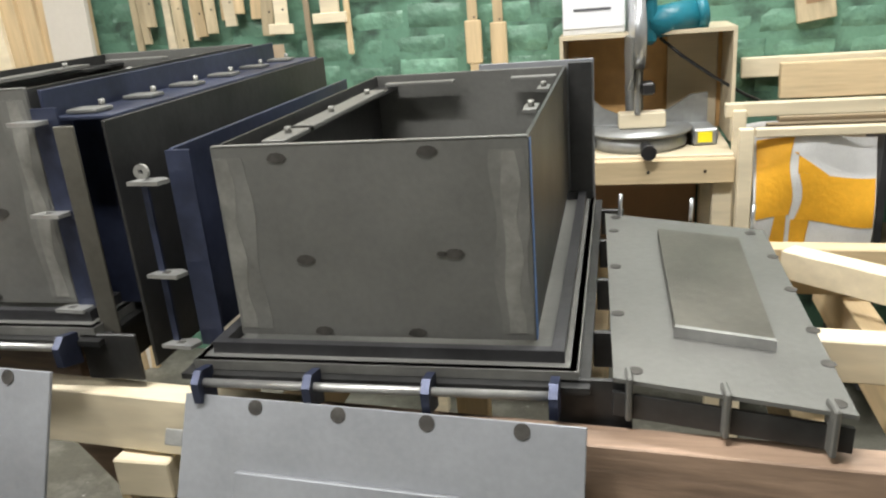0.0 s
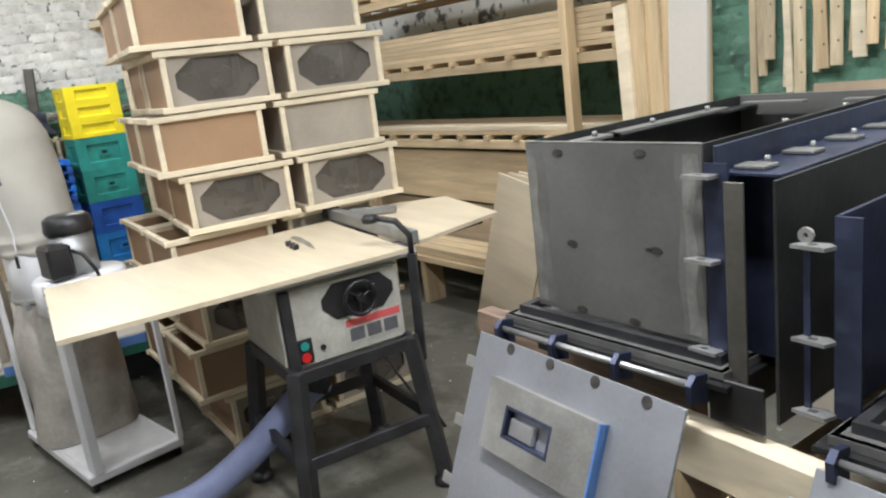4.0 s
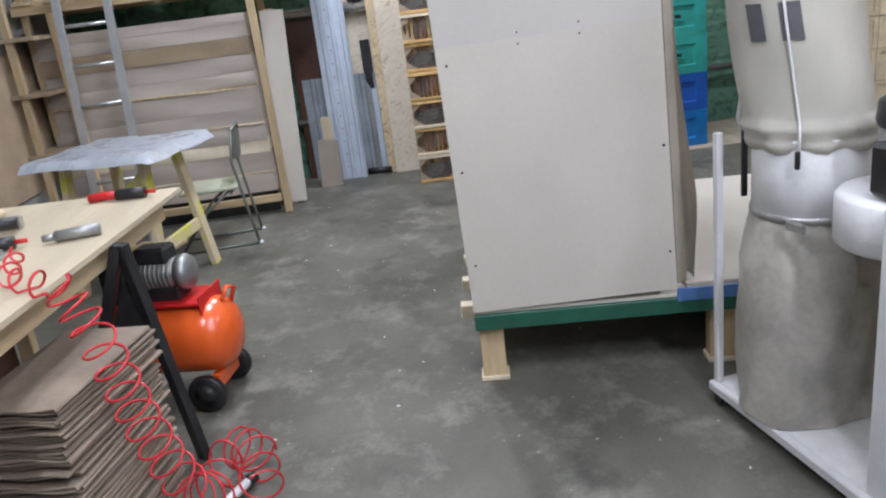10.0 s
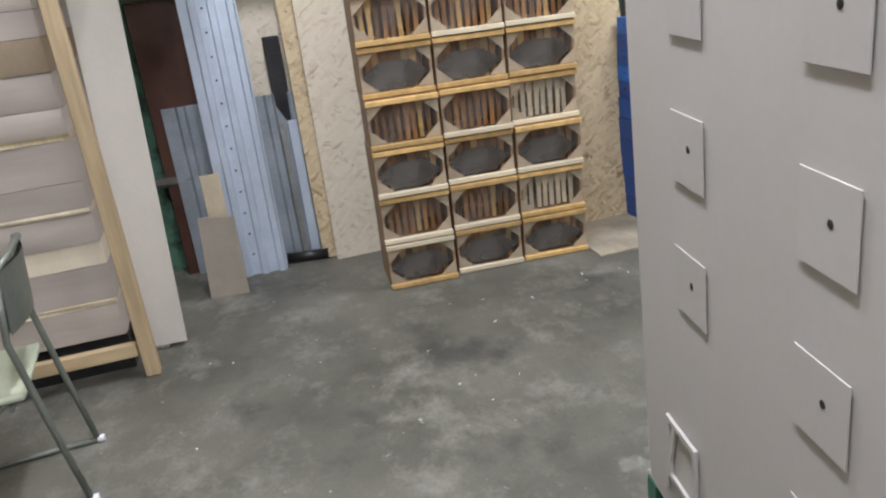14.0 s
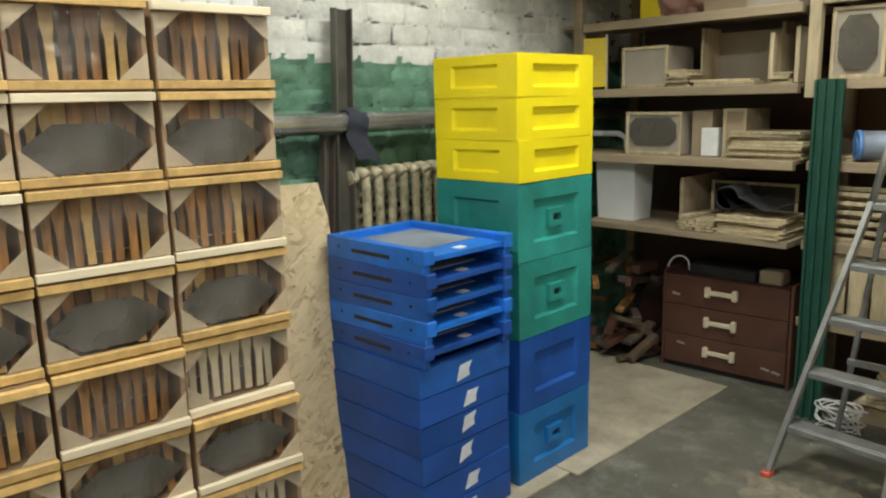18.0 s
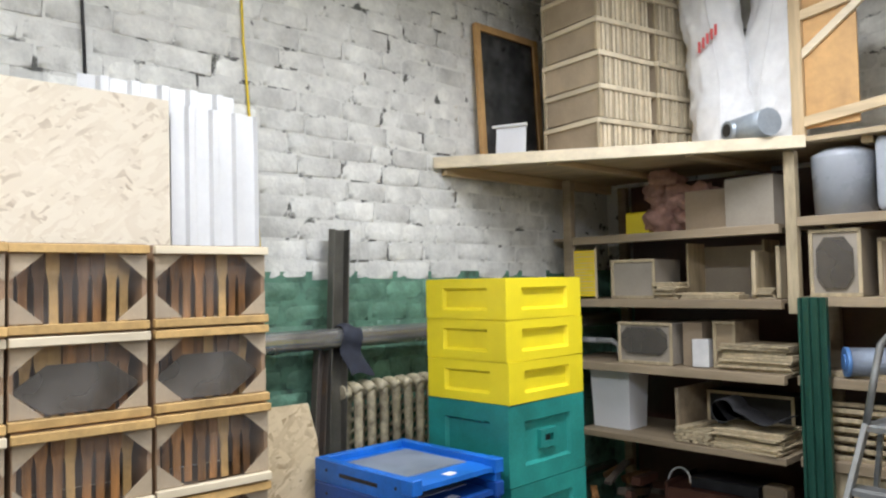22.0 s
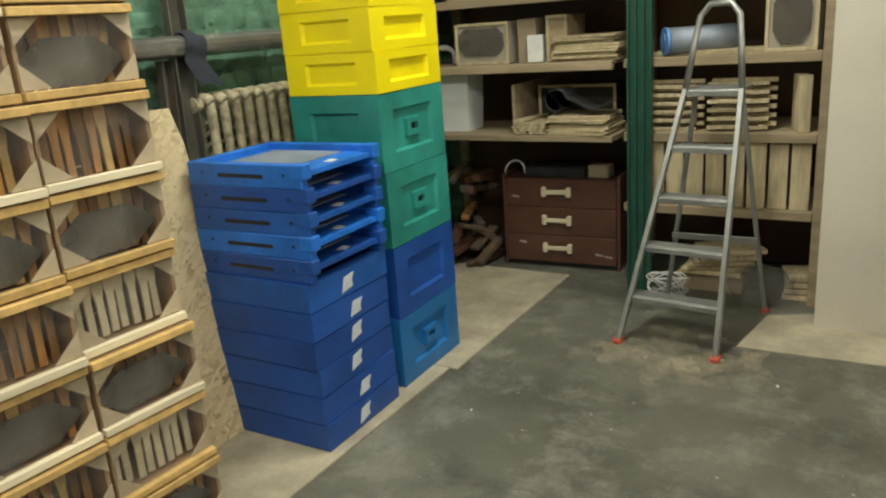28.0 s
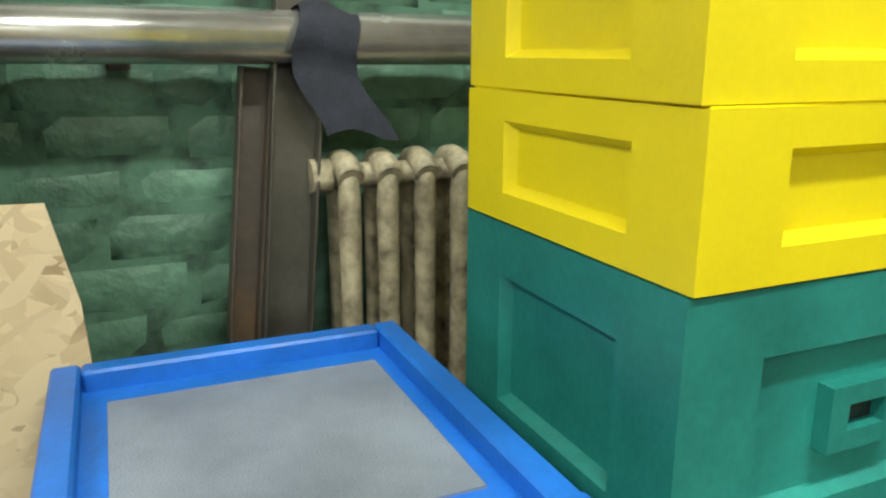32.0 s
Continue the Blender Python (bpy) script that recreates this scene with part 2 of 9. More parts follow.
def dust_mat(name, col, cover):
    """Loose dust on the floor: thick in places, gone in others."""
    m = bpy.data.materials.new(name)
    m.use_nodes = True
    n, l = m.node_tree.nodes, m.node_tree.links
    b = n["Principled BSDF"]
    b.inputs["Roughness"].default_value = 0.95
    co = n.new("ShaderNodeTexCoord")
    big, fine = n.new("ShaderNodeTexNoise"), n.new("ShaderNodeTexNoise")
    big.inputs["Scale"].default_value, big.inputs["Detail"].default_value, big.inputs["Roughness"].default_value = 4.0, 9, 0.72
    fine.inputs["Scale"].default_value, fine.inputs["Detail"].default_value = 45.0, 4
    # thins out towards the rim of its patch
    ln = n.new("ShaderNodeVectorMath")
    ln.operation = "LENGTH"
    for k in (big, fine, ln):
        l.new(co.outputs["Object"], k.inputs[0] if k is ln else k.inputs["Vector"])
    fall = n.new("ShaderNodeMapRange")
    fall.inputs["From Min"].default_value, fall.inputs["From Max"].default_value = 0.1, 1.0
    fall.inputs["To Min"].default_value, fall.inputs["To Max"].default_value = cover, cover - 0.34
    l.new(ln.outputs["Value"], fall.inputs[0])
    sm = n.new("ShaderNodeMath")
    l.new(big.outputs[0], sm.inputs[0])
    l.new(fall.outputs[0], sm.inputs[1])
    al = n.new("ShaderNodeMapRange")
    al.inputs["From Min"].default_value, al.inputs["From Max"].default_value = 0.53, 0.74
    al.inputs["To Min"].default_value, al.inputs["To Max"].default_value = 0.0, 0.85
    l.new(sm.outputs[0], al.inputs[0])
    l.new(al.outputs[0], b.inputs["Alpha"])
    cr = n.new("ShaderNodeValToRGB")
    cr.color_ramp.elements[0].position, cr.color_ramp.elements[1].position = 0.35, 0.65
    cr.color_ramp.elements[0].color, cr.color_ramp.elements[1].color = (*(0.72 * c for c in col), 1), (*col, 1)
    l.new(fine.outputs[0], cr.inputs[0])
    l.new(cr.outputs[0], b.inputs["Base Color"])
    return m


M = {
    "concrete": floor_mat(),
    "sawdust": dust_mat("loose_sawdust", (0.40, 0.35, 0.26), 0.12),
    "lime_dust": dust_mat("pale_lime_dust", (0.46, 0.46, 0.42), 0.085),
    "mortar_green": mat("green_mortar", (0.115, 0.245, 0.172), 0.8, var=0.2, scale=9, col2=(0.04, 0.075, 0.055), mix=0.43, band=0.1),
    "mortar_white": mat("grey_mortar", (0.70, 0.70, 0.66), 0.9, var=0.12, scale=9, col2=(0.11, 0.11, 0.10), mix=0.405, band=0.035),
    "brick_green": mat("green_painted_brick", (0.148, 0.30, 0.213), 0.42, var=0.28, scale=10, fine=34, bump=0.7, random_tint=0.25),
    "brick_white": mat("whitewashed_brick", (0.77, 0.77, 0.725), 0.85, var=0.2, scale=6, fine=38, bump=0.7, random_tint=0.15),
    "plaster": mat("grey_plaster", (0.36, 0.365, 0.34), 0.85, var=0.2, scale=1.5),
    "ceiling": mat("ceiling_plaster", (0.62, 0.62, 0.58), 0.9, var=0.1, scale=2),
    "spill": mat("dried_slurry", (0.30, 0.30, 0.27), 0.9, var=0.35, scale=14, fine=90, bump=0.3),
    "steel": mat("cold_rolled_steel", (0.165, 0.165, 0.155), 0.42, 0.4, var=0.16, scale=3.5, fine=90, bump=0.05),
    "steel_light": mat("ground_steel", (0.33, 0.325, 0.305), 0.42, 0.45, var=0.2, scale=9, fine=120, bump=0.08),
    "steel_blue": mat("blued_mill_steel", (0.045, 0.055, 0.10), 0.36, 0.45, var=0.35, scale=5, fine=60, bump=0.05),
    "steel_soft": mat("brushed_grey_steel", (0.198, 0.197, 0.184), 0.43, 0.4, var=0.2, scale=12, fine=120, bump=0.05),
    "steel_brown": mat("brownish_mill_scale", (0.125, 0.118, 0.100), 0.42, 0.45, var=0.25, scale=4, fine=70, bump=0.06),
    "steel_dark": mat("dark_grey_steel", (0.055, 0.055, 0.055), 0.4, 0.6, var=0.3, scale=5, fine=60, bump=0.06),
    "steel_sheet": mat("grey_sheet_steel", (0.27, 0.28, 0.30), 0.42, 0.35, var=0.14, scale=4, fine=100, bump=0.04),
    "steel_rub": mat("rubbed_bare_steel", (0.255, 0.252, 0.232), 0.45, 0.4, var=0.25, scale=14, fine=120, bump=0.06),
    "dusty_board": mat("dusty_floor_board", (0.42, 0.37, 0.28), 0.8, var=0.22, scale=5, fine=60, bump=0.08),
    "cloth_black": mat("dirty_black_cloth", (0.022, 0.023, 0.02), 0.95, var=0.3, scale=20, fine=120, bump=0.4),
    "carton": mat("grey_brown_carton", (0.255, 0.20, 0.15), 0.85, var=0.2, scale=5, fine=60, bump=0.1, random_tint=0.2),
    "corner_tan": mat("tan_fibreboard", (0.47, 0.375, 0.26), 0.7, var=0.14, scale=5, fine=90, bump=0.05, random_tint=0.12),
    "weld": mat("burnt_weld_spot", (0.075, 0.07, 0.064), 0.5, 0.5, var=0.3, scale=30),
    "tape_blue": mat("blue_painted_edge", (0.09, 0.20, 0.46), 0.5, 0.0, var=0.15),
    "bright": mat("bare_bright_metal", (0.45, 0.45, 0.44), 0.36, 0.7, var=0.2, scale=12),
    "galv": mat("galvanised_sheet", (0.60, 0.68, 0.80), 0.40, 0.30, var=0.1, scale=5, fine=80, bump=0.04),
    "galv_dull": mat("dull_zinc_sheet", (0.38, 0.43, 0.48), 0.42, 0.4, var=0.18, scale=4, bump=0.04),
    "corr_white": mat("white_coated_sheet", (0.78, 0.79, 0.80), 0.35, 0.1, var=0.05, scale=5, bump=0.02),
    "pine_x": mat("pine_grain_lengthwise", (0.64, 0.50, 0.31), 0.65, var=0.2, scale=4, fine=22, bump=0.1, stretch=(0.35, 4, 4), random_tint=0.16),
    "pine_z": mat("pine_grain_upright", (0.62, 0.47, 0.28), 0.65, var=0.2, scale=4, fine=22, bump=0.1, stretch=(4, 4, 0.35), random_tint=0.2),
    "pine_y": mat("pine_grain_across", (0.62, 0.47, 0.28), 0.65, var=0.2, scale=4, fine=22, bump=0.1, stretch=(4, 0.35, 4), random_tint=0.18),
    "pine_pale": mat("pale_planed_pine", (0.76, 0.66, 0.48), 0.6, var=0.14, scale=4, fine=22, bump=0.06, stretch=(0.5, 3, 3), random_tint=0.12),
    "pine_red": mat("reddish_weathered_timber", (0.33, 0.225, 0.16), 0.5, var=0.45, scale=4, fine=24, bump=0.1, stretch=(0.4, 4, 4), random_tint=0.1),
    "honey": mat("honey_coloured_lath", (0.68, 0.44, 0.17), 0.55, var=0.18, scale=6, fine=30, bump=0.1, stretch=(3, 0.5, 3), random_tint=0.25),
    "slat_dark": mat("propolis_stained_slat", (0.42, 0.205, 0.07), 0.6, var=0.4, scale=9, fine=30, bump=0.15, stretch=(3, 3, 0.5), random_tint=0.55),
    "slat_pale": mat("pale_wooden_slat", (0.56, 0.46, 0.30), 0.65, var=0.22, scale=9, fine=30, bump=0.1, stretch=(3, 3, 0.5), random_tint=0.22),
    "hardboard": mat("brown_hardboard", (0.35, 0.22, 0.125), 0.6, var=0.14, scale=3, fine=120, bump=0.05, random_tint=0.12),
    "hardboard_grey": mat("dusty_grey_board", (0.38, 0.335, 0.275), 0.75, var=0.14, scale=3, fine=100, bump=0.05, random_tint=0.1),
    "kraft": mat("kraft_cardboard", (0.37, 0.285, 0.195), 0.8, var=0.14, scale=4, fine=50, bump=0.08, random_tint=0.18),
    "ply": mat("birch_plywood", (0.60, 0.515, 0.37), 0.5, var=0.12, scale=2.5, fine=24, bump=0.03, stretch=(0.4, 3, 3)),
    "ply_pale": mat("pale_plywood_panel", (0.76, 0.67, 0.52), 0.6, var=0.09, scale=1.8, fine=30, bump=0.03, stretch=(3, 3, 0.35)),
    "ply_orange": mat("orange_plywood", (0.62, 0.37, 0.15), 0.6, var=0.2, scale=4, fine=30, bump=0.04),
    "panel": mat("cream_board_panel", (0.61, 0.57, 0.508), 0.55, var=0.07, scale=1.2, fine=60, bump=0.03),
    "panel_lilac": mat("painted_white_panel", (0.565, 0.535, 0.507), 0.5, var=0.05, scale=1.2, fine=60, bump=0.02),
    "white_paint": mat("white_paint", (0.76, 0.76, 0.77), 0.4, var=0.07, scale=5),
    "white_plastic": mat("white_plastic", (0.78, 0.79, 0.82), 0.35, var=0.04, scale=5, bump=0.02),
    "green_paint": mat("dark_green_paint", (0.02, 0.11, 0.07), 0.4, var=0.2, scale=6),
    "green_post": mat("dark_green_post", (0.02, 0.085, 0.06), 0.35, var=0.2, scale=6, bump=0.04),
    "hive_yellow": mat("yellow_painted_polystyrene", (0.90, 0.74, 0.02), 0.38, var=0.06, scale=4, fine=140, bump=0.07),
    "hive_green": mat("teal_painted_polystyrene", (0.025, 0.285, 0.25), 0.40, var=0.24, scale=3.5, fine=90, bump=0.1),
    "hive_blue": mat("light_blue_polystyrene", (0.01, 0.16, 0.46), 0.40, var=0.22, scale=4, fine=90, bump=0.1),
    "hive_navy": mat("deep_blue_polystyrene", (0.01, 0.078, 0.36), 0.40, var=0.22, scale=4, fine=90, bump=0.1),
    "super_blue": mat("mid_blue_polystyrene", (0.01, 0.10, 0.42), 0.40, var=0.22, scale=5, fine=90, bump=0.1),
    "tray_blue": mat("blue_painted_tray", (0.012, 0.165, 0.66), 0.38, var=0.22, scale=6, fine=90, bump=0.08),
    "mesh_grey": mat("fine_wire_mesh", (0.31, 0.36, 0.45), 0.45, 0.3, var=0.25, scale=4, fine=400, bump=0.3),
    "sticker": mat("paper_sticker", (0.62, 0.66, 0.72), 0.6, var=0.1, scale=20),
    "iron": mat("chipped_cream_radiator", (0.62, 0.55, 0.38), 0.5, var=0.2, scale=20, fine=60, bump=0.25, col2=(0.10, 0.075, 0.055), mix=0.43),
    "pipe": mat("painted_steel_pipe", (0.62, 0.62, 0.60), 0.24, 0.75, var=0.2, scale=7, fine=60, bump=0.04),
    "rust": mat("rusty_profile_steel", (0.12, 0.10, 0.085), 0.6, 0.4, var=0.3, scale=6, fine=60, bump=0.12, col2=(0.32, 0.17, 0.05), mix=0.3),
    "cloth_dark": mat("dark_blue_cloth", (0.04, 0.045, 0.065), 0.9, var=0.25, scale=20, fine=200, bump=0.3),
    "canvas": mat("grey_canvas_bag", (0.50, 0.48, 0.42), 0.9, var=0.08, scale=4, fine=300, bump=0.3),
    "clear_bag": mat("dusty_plastic_bag", (0.50, 0.47, 0.42), 0.35, var=0.2, scale=5, fine=40, bump=0.15),
    "saw_cream": mat("dusty_machine_paint", (0.46, 0.45, 0.40), 0.5, var=0.2, scale=9, bump=0.03),
    "black": mat("black_plastic", (0.018, 0.018, 0.02), 0.4, var=0.2, scale=8),
    "black_steel": mat("black_painted_steel", (0.035, 0.035, 0.038), 0.45, 0.2, var=0.35, scale=9, fine=50, bump=0.06),
    "recess_shade": mat("painted_recess_shade", (0.03, 0.028, 0.025), 0.8, var=0.2),
    "red": mat("red_plastic", (0.55, 0.02, 0.02), 0.35, var=0.1),
    "red_hose": mat("translucent_red_hose", (0.62, 0.04, 0.05), 0.25, var=0.1),
    "red_ink": mat("faded_red_print", (0.62, 0.10, 0.10), 0.7, var=0.12, scale=20),
    "black_ink": mat("faded_black_print", (0.10, 0.10, 0.11), 0.7, var=0.15, scale=20),
    "orange": mat("orange_enamel", (0.78, 0.12, 0.02), 0.22, var=0.06, scale=6, bump=0.02, coat=0.3),
    "hose_blue": mat("blue_grey_hose", (0.19, 0.22, 0.36), 0.5, var=0.12, scale=8),
    "alu": mat("aluminium", (0.62, 0.64, 0.67), 0.32, 0.85, var=0.1, scale=10, bump=0.03),
    "alu_dull": mat("dull_aluminium", (0.36, 0.37, 0.37), 0.45, 0.7, var=0.15, scale=10, bump=0.03),
    "plastic_sheet": mat("milky_plastic_sheet", (0.40, 0.43, 0.48), 0.28, var=0.08, scale=7, bump=0.1),
    "yellow_wood": mat("yellow_paint_on_timber", (0.60, 0.50, 0.33), 0.65, var=0.2, scale=6, fine=30, bump=0.1, col2=(0.60, 0.60, 0.07), mix=0.46, band=0.06),
    "chair_pad": mat("pale_green_vinyl", (0.52, 0.56, 0.42), 0.5, var=0.1, scale=8),
    "chair_steel": mat("grey_green_tube", (0.20, 0.22, 0.19), 0.4, 0.4, var=0.15, scale=8),
    "yellow_bag": mat("yellow_printed_film", (0.85, 0.62, 0.02), 0.3, var=0.06, scale=5, fine=15, bump=0.3),
    "orange_print": mat("orange_print", (0.85, 0.18, 0.02), 0.4, var=0.05),
    "navy_print": mat("navy_print", (0.03, 0.04, 0.13), 0.4, var=0.05),
    "sack_white": mat("woven_white_sack", (0.74, 0.74, 0.74), 0.55, var=0.1, scale=9, fine=200, bump=0.25),
    "sack_orange": mat("orange_sack", (0.85, 0.42, 0.03), 0.5, var=0.12, scale=7, fine=60, bump=0.2),
    "foam_pink": mat("pink_insulation_wool", (0.50, 0.30, 0.25), 0.95, var=0.2, scale=14, fine=60, bump=0.6),
    "brown_lam": mat("dark_brown_laminate", (0.105, 0.046, 0.032), 0.35, var=0.22, scale=5, bump=0.03),
    "beige": mat("beige_plastic_handle", (0.62, 0.54, 0.40), 0.4, var=0.08),
    "blue_roll": mat("blue_foil_roll", (0.12, 0.28, 0.62), 0.4, var=0.1),
    "dark_screen": film_mat("dark_wire_screen", (0.03, 0.03, 0.03), 0.5, 0.5),
    "rubber_grey": mat("dusty_black_rubber", (0.05, 0.05, 0.055), 0.5, var=0.3, scale=12),
    "clear_film": film_mat("clear_stretch_film", (0.34, 0.33, 0.32), 0.09, 0.915),
    "grey_film": film_mat("greyish_film", (0.125, 0.112, 0.097), 0.14, 0.25),
    "teal_tool": mat("teal_tool_plastic", (0.01, 0.17, 0.23), 0.4, var=0.08),
    "shelf_wood": mat("dusty_shelf_timber", (0.36, 0.28, 0.185), 0.75, var=0.2, scale=4, fine=24, bump=0.1, stretch=(0.4, 4, 4), random_tint=0.14),
    "paper_wrap": mat("pale_brown_wrap", (0.50, 0.44, 0.39), 0.6, var=0.07, scale=2.5, fine=14, bump=0.15, stretch=(0.6, 0.5, 4), random_tint=0.10),
    "osb": osb_mat("strand_board", (0.72, 0.59, 0.38), (0.36, 0.24, 0.12)),
    "osb_pale": osb_mat("pale_strand_board", (0.77, 0.70, 0.57), (0.60, 0.50, 0.37)),
    "green_stain": mat("green_paint_splash", (0.05, 0.16, 0.08), 0.6),
    "rubber_red": mat("red_rubber_foot", (0.65, 0.10, 0.06), 0.5),
    "tube_glow": emit_mat("lit_lamp_tube", (0.93, 0.97, 1.0), 14.0),
}


# ---- building blocks ----
class Geo:
    """Collects faces of one mesh."""

    def __init__(self):
        self.v, self.f, self.smooth = [], [], set()

    def add(self, vs, fs, smooth=False):
        o = len(self.v)
        self.v += [tuple(p) for p in vs]
        for f in fs:
            if smooth:
                self.smooth.add(len(self.f))
            self.f.append(tuple(o + i for i in f))
        return self

    def box(self, x0, x1, y0, y1, z0, z1, b=0.0, m=None):
        if b:
            b = min(b, 0.45 * min(abs(x1 - x0), abs(y1 - y0), abs(z1 - z0)))
            vs = []
            for sx in (0, 1):
                for sy in (0, 1):
                    for sz in (0, 1):
                        c = ((x0, x1)[sx], (y0, y1)[sy], (z0, z1)[sz])
                        d = (b if sx == 0 else -b, b if sy == 0 else -b, b if sz == 0 else -b)
                        vs += [(c[0], c[1] + d[1], c[2] + d[2]), (c[0] + d[0], c[1], c[2] + d[2]), (c[0] + d[0], c[1] + d[1], c[2])]
            k = lambda sx, sy, sz, a: (sx * 4 + sy * 2 + sz) * 3 + a
            fs = [(k(0, 0, 0, 0), k(0, 0, 1, 0), k(0, 1, 1, 0), k(0, 1, 0, 0)), (k(1, 0, 0, 0), k(1, 1, 0, 0), k(1, 1, 1, 0), k(1, 0, 1, 0)),
                  (k(0, 0, 0, 1), k(1, 0, 0, 1), k(1, 0, 1, 1), k(0, 0, 1, 1)), (k(0, 1, 0, 1), k(0, 1, 1, 1), k(1, 1, 1, 1), k(1, 1, 0, 1)),
                  (k(0, 0, 0, 2), k(0, 1, 0, 2), k(1, 1, 0, 2), k(1, 0, 0, 2)), (k(0, 0, 1, 2), k(1, 0, 1, 2), k(1, 1, 1, 2), k(0, 1, 1, 2))]
            for sx in (0, 1):
                for sy in (0, 1):
                    fs.append((k(sx, sy, 0, 0), k(sx, sy, 1, 0), k(sx, sy, 1, 1), k(sx, sy, 0, 1)))
                for sz in (0, 1):
                    fs.append((k(sx, 0, sz, 0), k(sx, 1, sz, 0), k(sx, 1, sz, 2), k(sx, 0, sz, 2)))
            for sy in (0, 1):
                for sz in (0, 1):
                    fs.append((k(0, sy, sz, 1), k(1, sy, sz, 1), k(1, sy, sz, 2), k(0, sy, sz, 2)))
            for sx in (0, 1):
                for sy in (0, 1):
                    for sz in (0, 1):
                        fs.append((k(sx, sy, sz, 0), k(sx, sy, sz, 1), k(sx, sy, sz, 2)))
        else:
            vs = [(x, y, z) for x in (x0, x1) for y in (y0, y1) for z in (z0, z1)]
            fs = [(0, 1, 3, 2), (4, 6, 7, 5), (0, 4, 5, 1), (2, 3, 7, 6), (0, 2, 6, 4), (1, 5, 7, 3)]
        if m is not None:
            vs = [m @ Vector(p) for p in vs]
        return self.add(vs, fs)

    def bar(self, a, b, w, h, up=(0, 0, 1), bev=0.002):
        """A straight batten from a to b, w wide and h high."""
        a, b = Vector(a), Vector(b)
        d = b - a
        y = d.normalized()
        x = y.cross(Vector(up))
        x = x.normalized() if x.length > 1e-4 else Vector((1, 0, 0))
        z = x.cross(y)
        m = Matrix((x, y, z)).transposed().to_4x4()
        m.translation = a
        return self.box(-w / 2, w / 2, 0, d.length, -h / 2, h / 2, bev, m)

    def cyl(self, a, b, r, r2=None, seg=14, cap=True):
        a, b = Vector(a), Vector(b)
        r2 = r if r2 is None else r2
        y = (b - a).normalized()
        x = y.orthogonal().normalized()
        z = x.cross(y)
        vs = []
        for p, q in ((a, r), (b, r2)):
            vs += [p + q * (math.cos(2 * math.pi * i / seg) * x + math.sin(2 * math.pi * i / seg) * z) for i in range(seg)]
        self.add(vs, [(i, (i + 1) % seg, seg + (i + 1) % seg, seg + i) for i in range(seg)], True)
        if cap:
            o = len(self.v) - 2 * seg
            self.f += [tuple(range(o + seg - 1, o - 1, -1)), tuple(range(o + seg, o + 2 * seg))]
        return self

    def tube(self, pts, r, seg=10, closed=False, radii=None):
        pts = [Vector(p) for p in pts]
        n = len(pts)
        ref = Vector((0.123, 0.321, 0.94)).normalized()
        vs = []
        x = None
        for i, p in enumerate(pts):
            d = (pts[(i + 1) % n] if (closed or i < n - 1) else p) - (pts[i - 1] if (closed or i) else p)
            d = d.normalized() if d.length > 1e-9 else ref
            x = d.orthogonal() if x is None else x - d * x.dot(d)
            x = x.normalized()
            z = d.cross(x)
            q = radii[i] if radii else r
            vs += [p + q * (math.cos(2 * math.pi * k / seg) * x + math.sin(2 * math.pi * k / seg) * z) for k in range(seg)]
        fs = []
        for i in range(n if closed else n - 1):
            j = (i + 1) % n
            fs += [(i * seg + k, i * seg + (k + 1) % seg, j * seg + (k + 1) % seg, j * seg + k) for k in range(seg)]
        self.add(vs, fs, True)
        if not closed:
            o = len(self.v) - n * seg
            self.f += [tuple(range(o + seg - 1, o - 1, -1)), tuple(range(o + (n - 1) * seg, o + n * seg))]
        return self

    def lathe(self, prof, seg=24, c=(0, 0), squash=1.0, m=None):
        """Turns a profile of (radius, height) round an upright axis."""
        vs = [(c[0] + r * math.cos(2 * math.pi * k / seg), c[1] + squash * r * math.sin(2 * math.pi * k / seg), z) for r, z in prof for k in range(seg)]
        if m is not None:
            vs = [m @ Vector(p) for p in vs]
        fs = [(i * seg + k, i * seg + (k + 1) % seg, (i + 1) * seg + (k + 1) % seg, (i + 1) * seg + k) for i in range(len(prof) - 1) for k in range(seg)]
        self.add(vs, fs, True)
        o = len(self.v) - len(vs)
        self.f += [tuple(range(o + seg - 1, o - 1, -1)), tuple(range(o + (len(prof) - 1) * seg, o + len(prof) * seg))]
        return self

    def prism(self, poly, a, b, axis="y"):
        """A flat outline drawn out from a to b along an axis. y: outline in x, z; z: in x, y; x: in y, z."""
        f = {"y": lambda p, t: (p[0], t, p[1]), "z": lambda p, t: (p[0], p[1], t), "x": lambda p, t: (t, p[0], p[1])}[axis]
        n = len(poly)
        self.add([f(p, t) for t in (a, b) for p in poly],
                 [tuple(range(n)), tuple(range(2 * n - 1, n - 1, -1))] + [(i, n + i, n + (i + 1) % n, (i + 1) % n) for i in range(n)])
        return self

    def ring(self, outer, inner, a, b, axis="y"):
        """A frame between two outlines with as many corners."""
        f = {"y": lambda p, t: (p[0], t, p[1]), "z": lambda p, t: (p[0], p[1], t), "x": lambda p, t: (t, p[0], p[1])}[axis]
        n = len(outer)
        vs = [f(p, t) for t in (a, b) for q in (outer, inner) for p in q]
        fs = []
        for i in range(n):
            j = (i + 1) % n
            fs += [(i, j, n + j, n + i), (2 * n + i, 3 * n + i, 3 * n + j, 2 * n + j), (i, 2 * n + i, 2 * n + j, j), (n + i, n + j, 3 * n + j, 3 * n + i)]
        self.add(vs, fs)
        return self

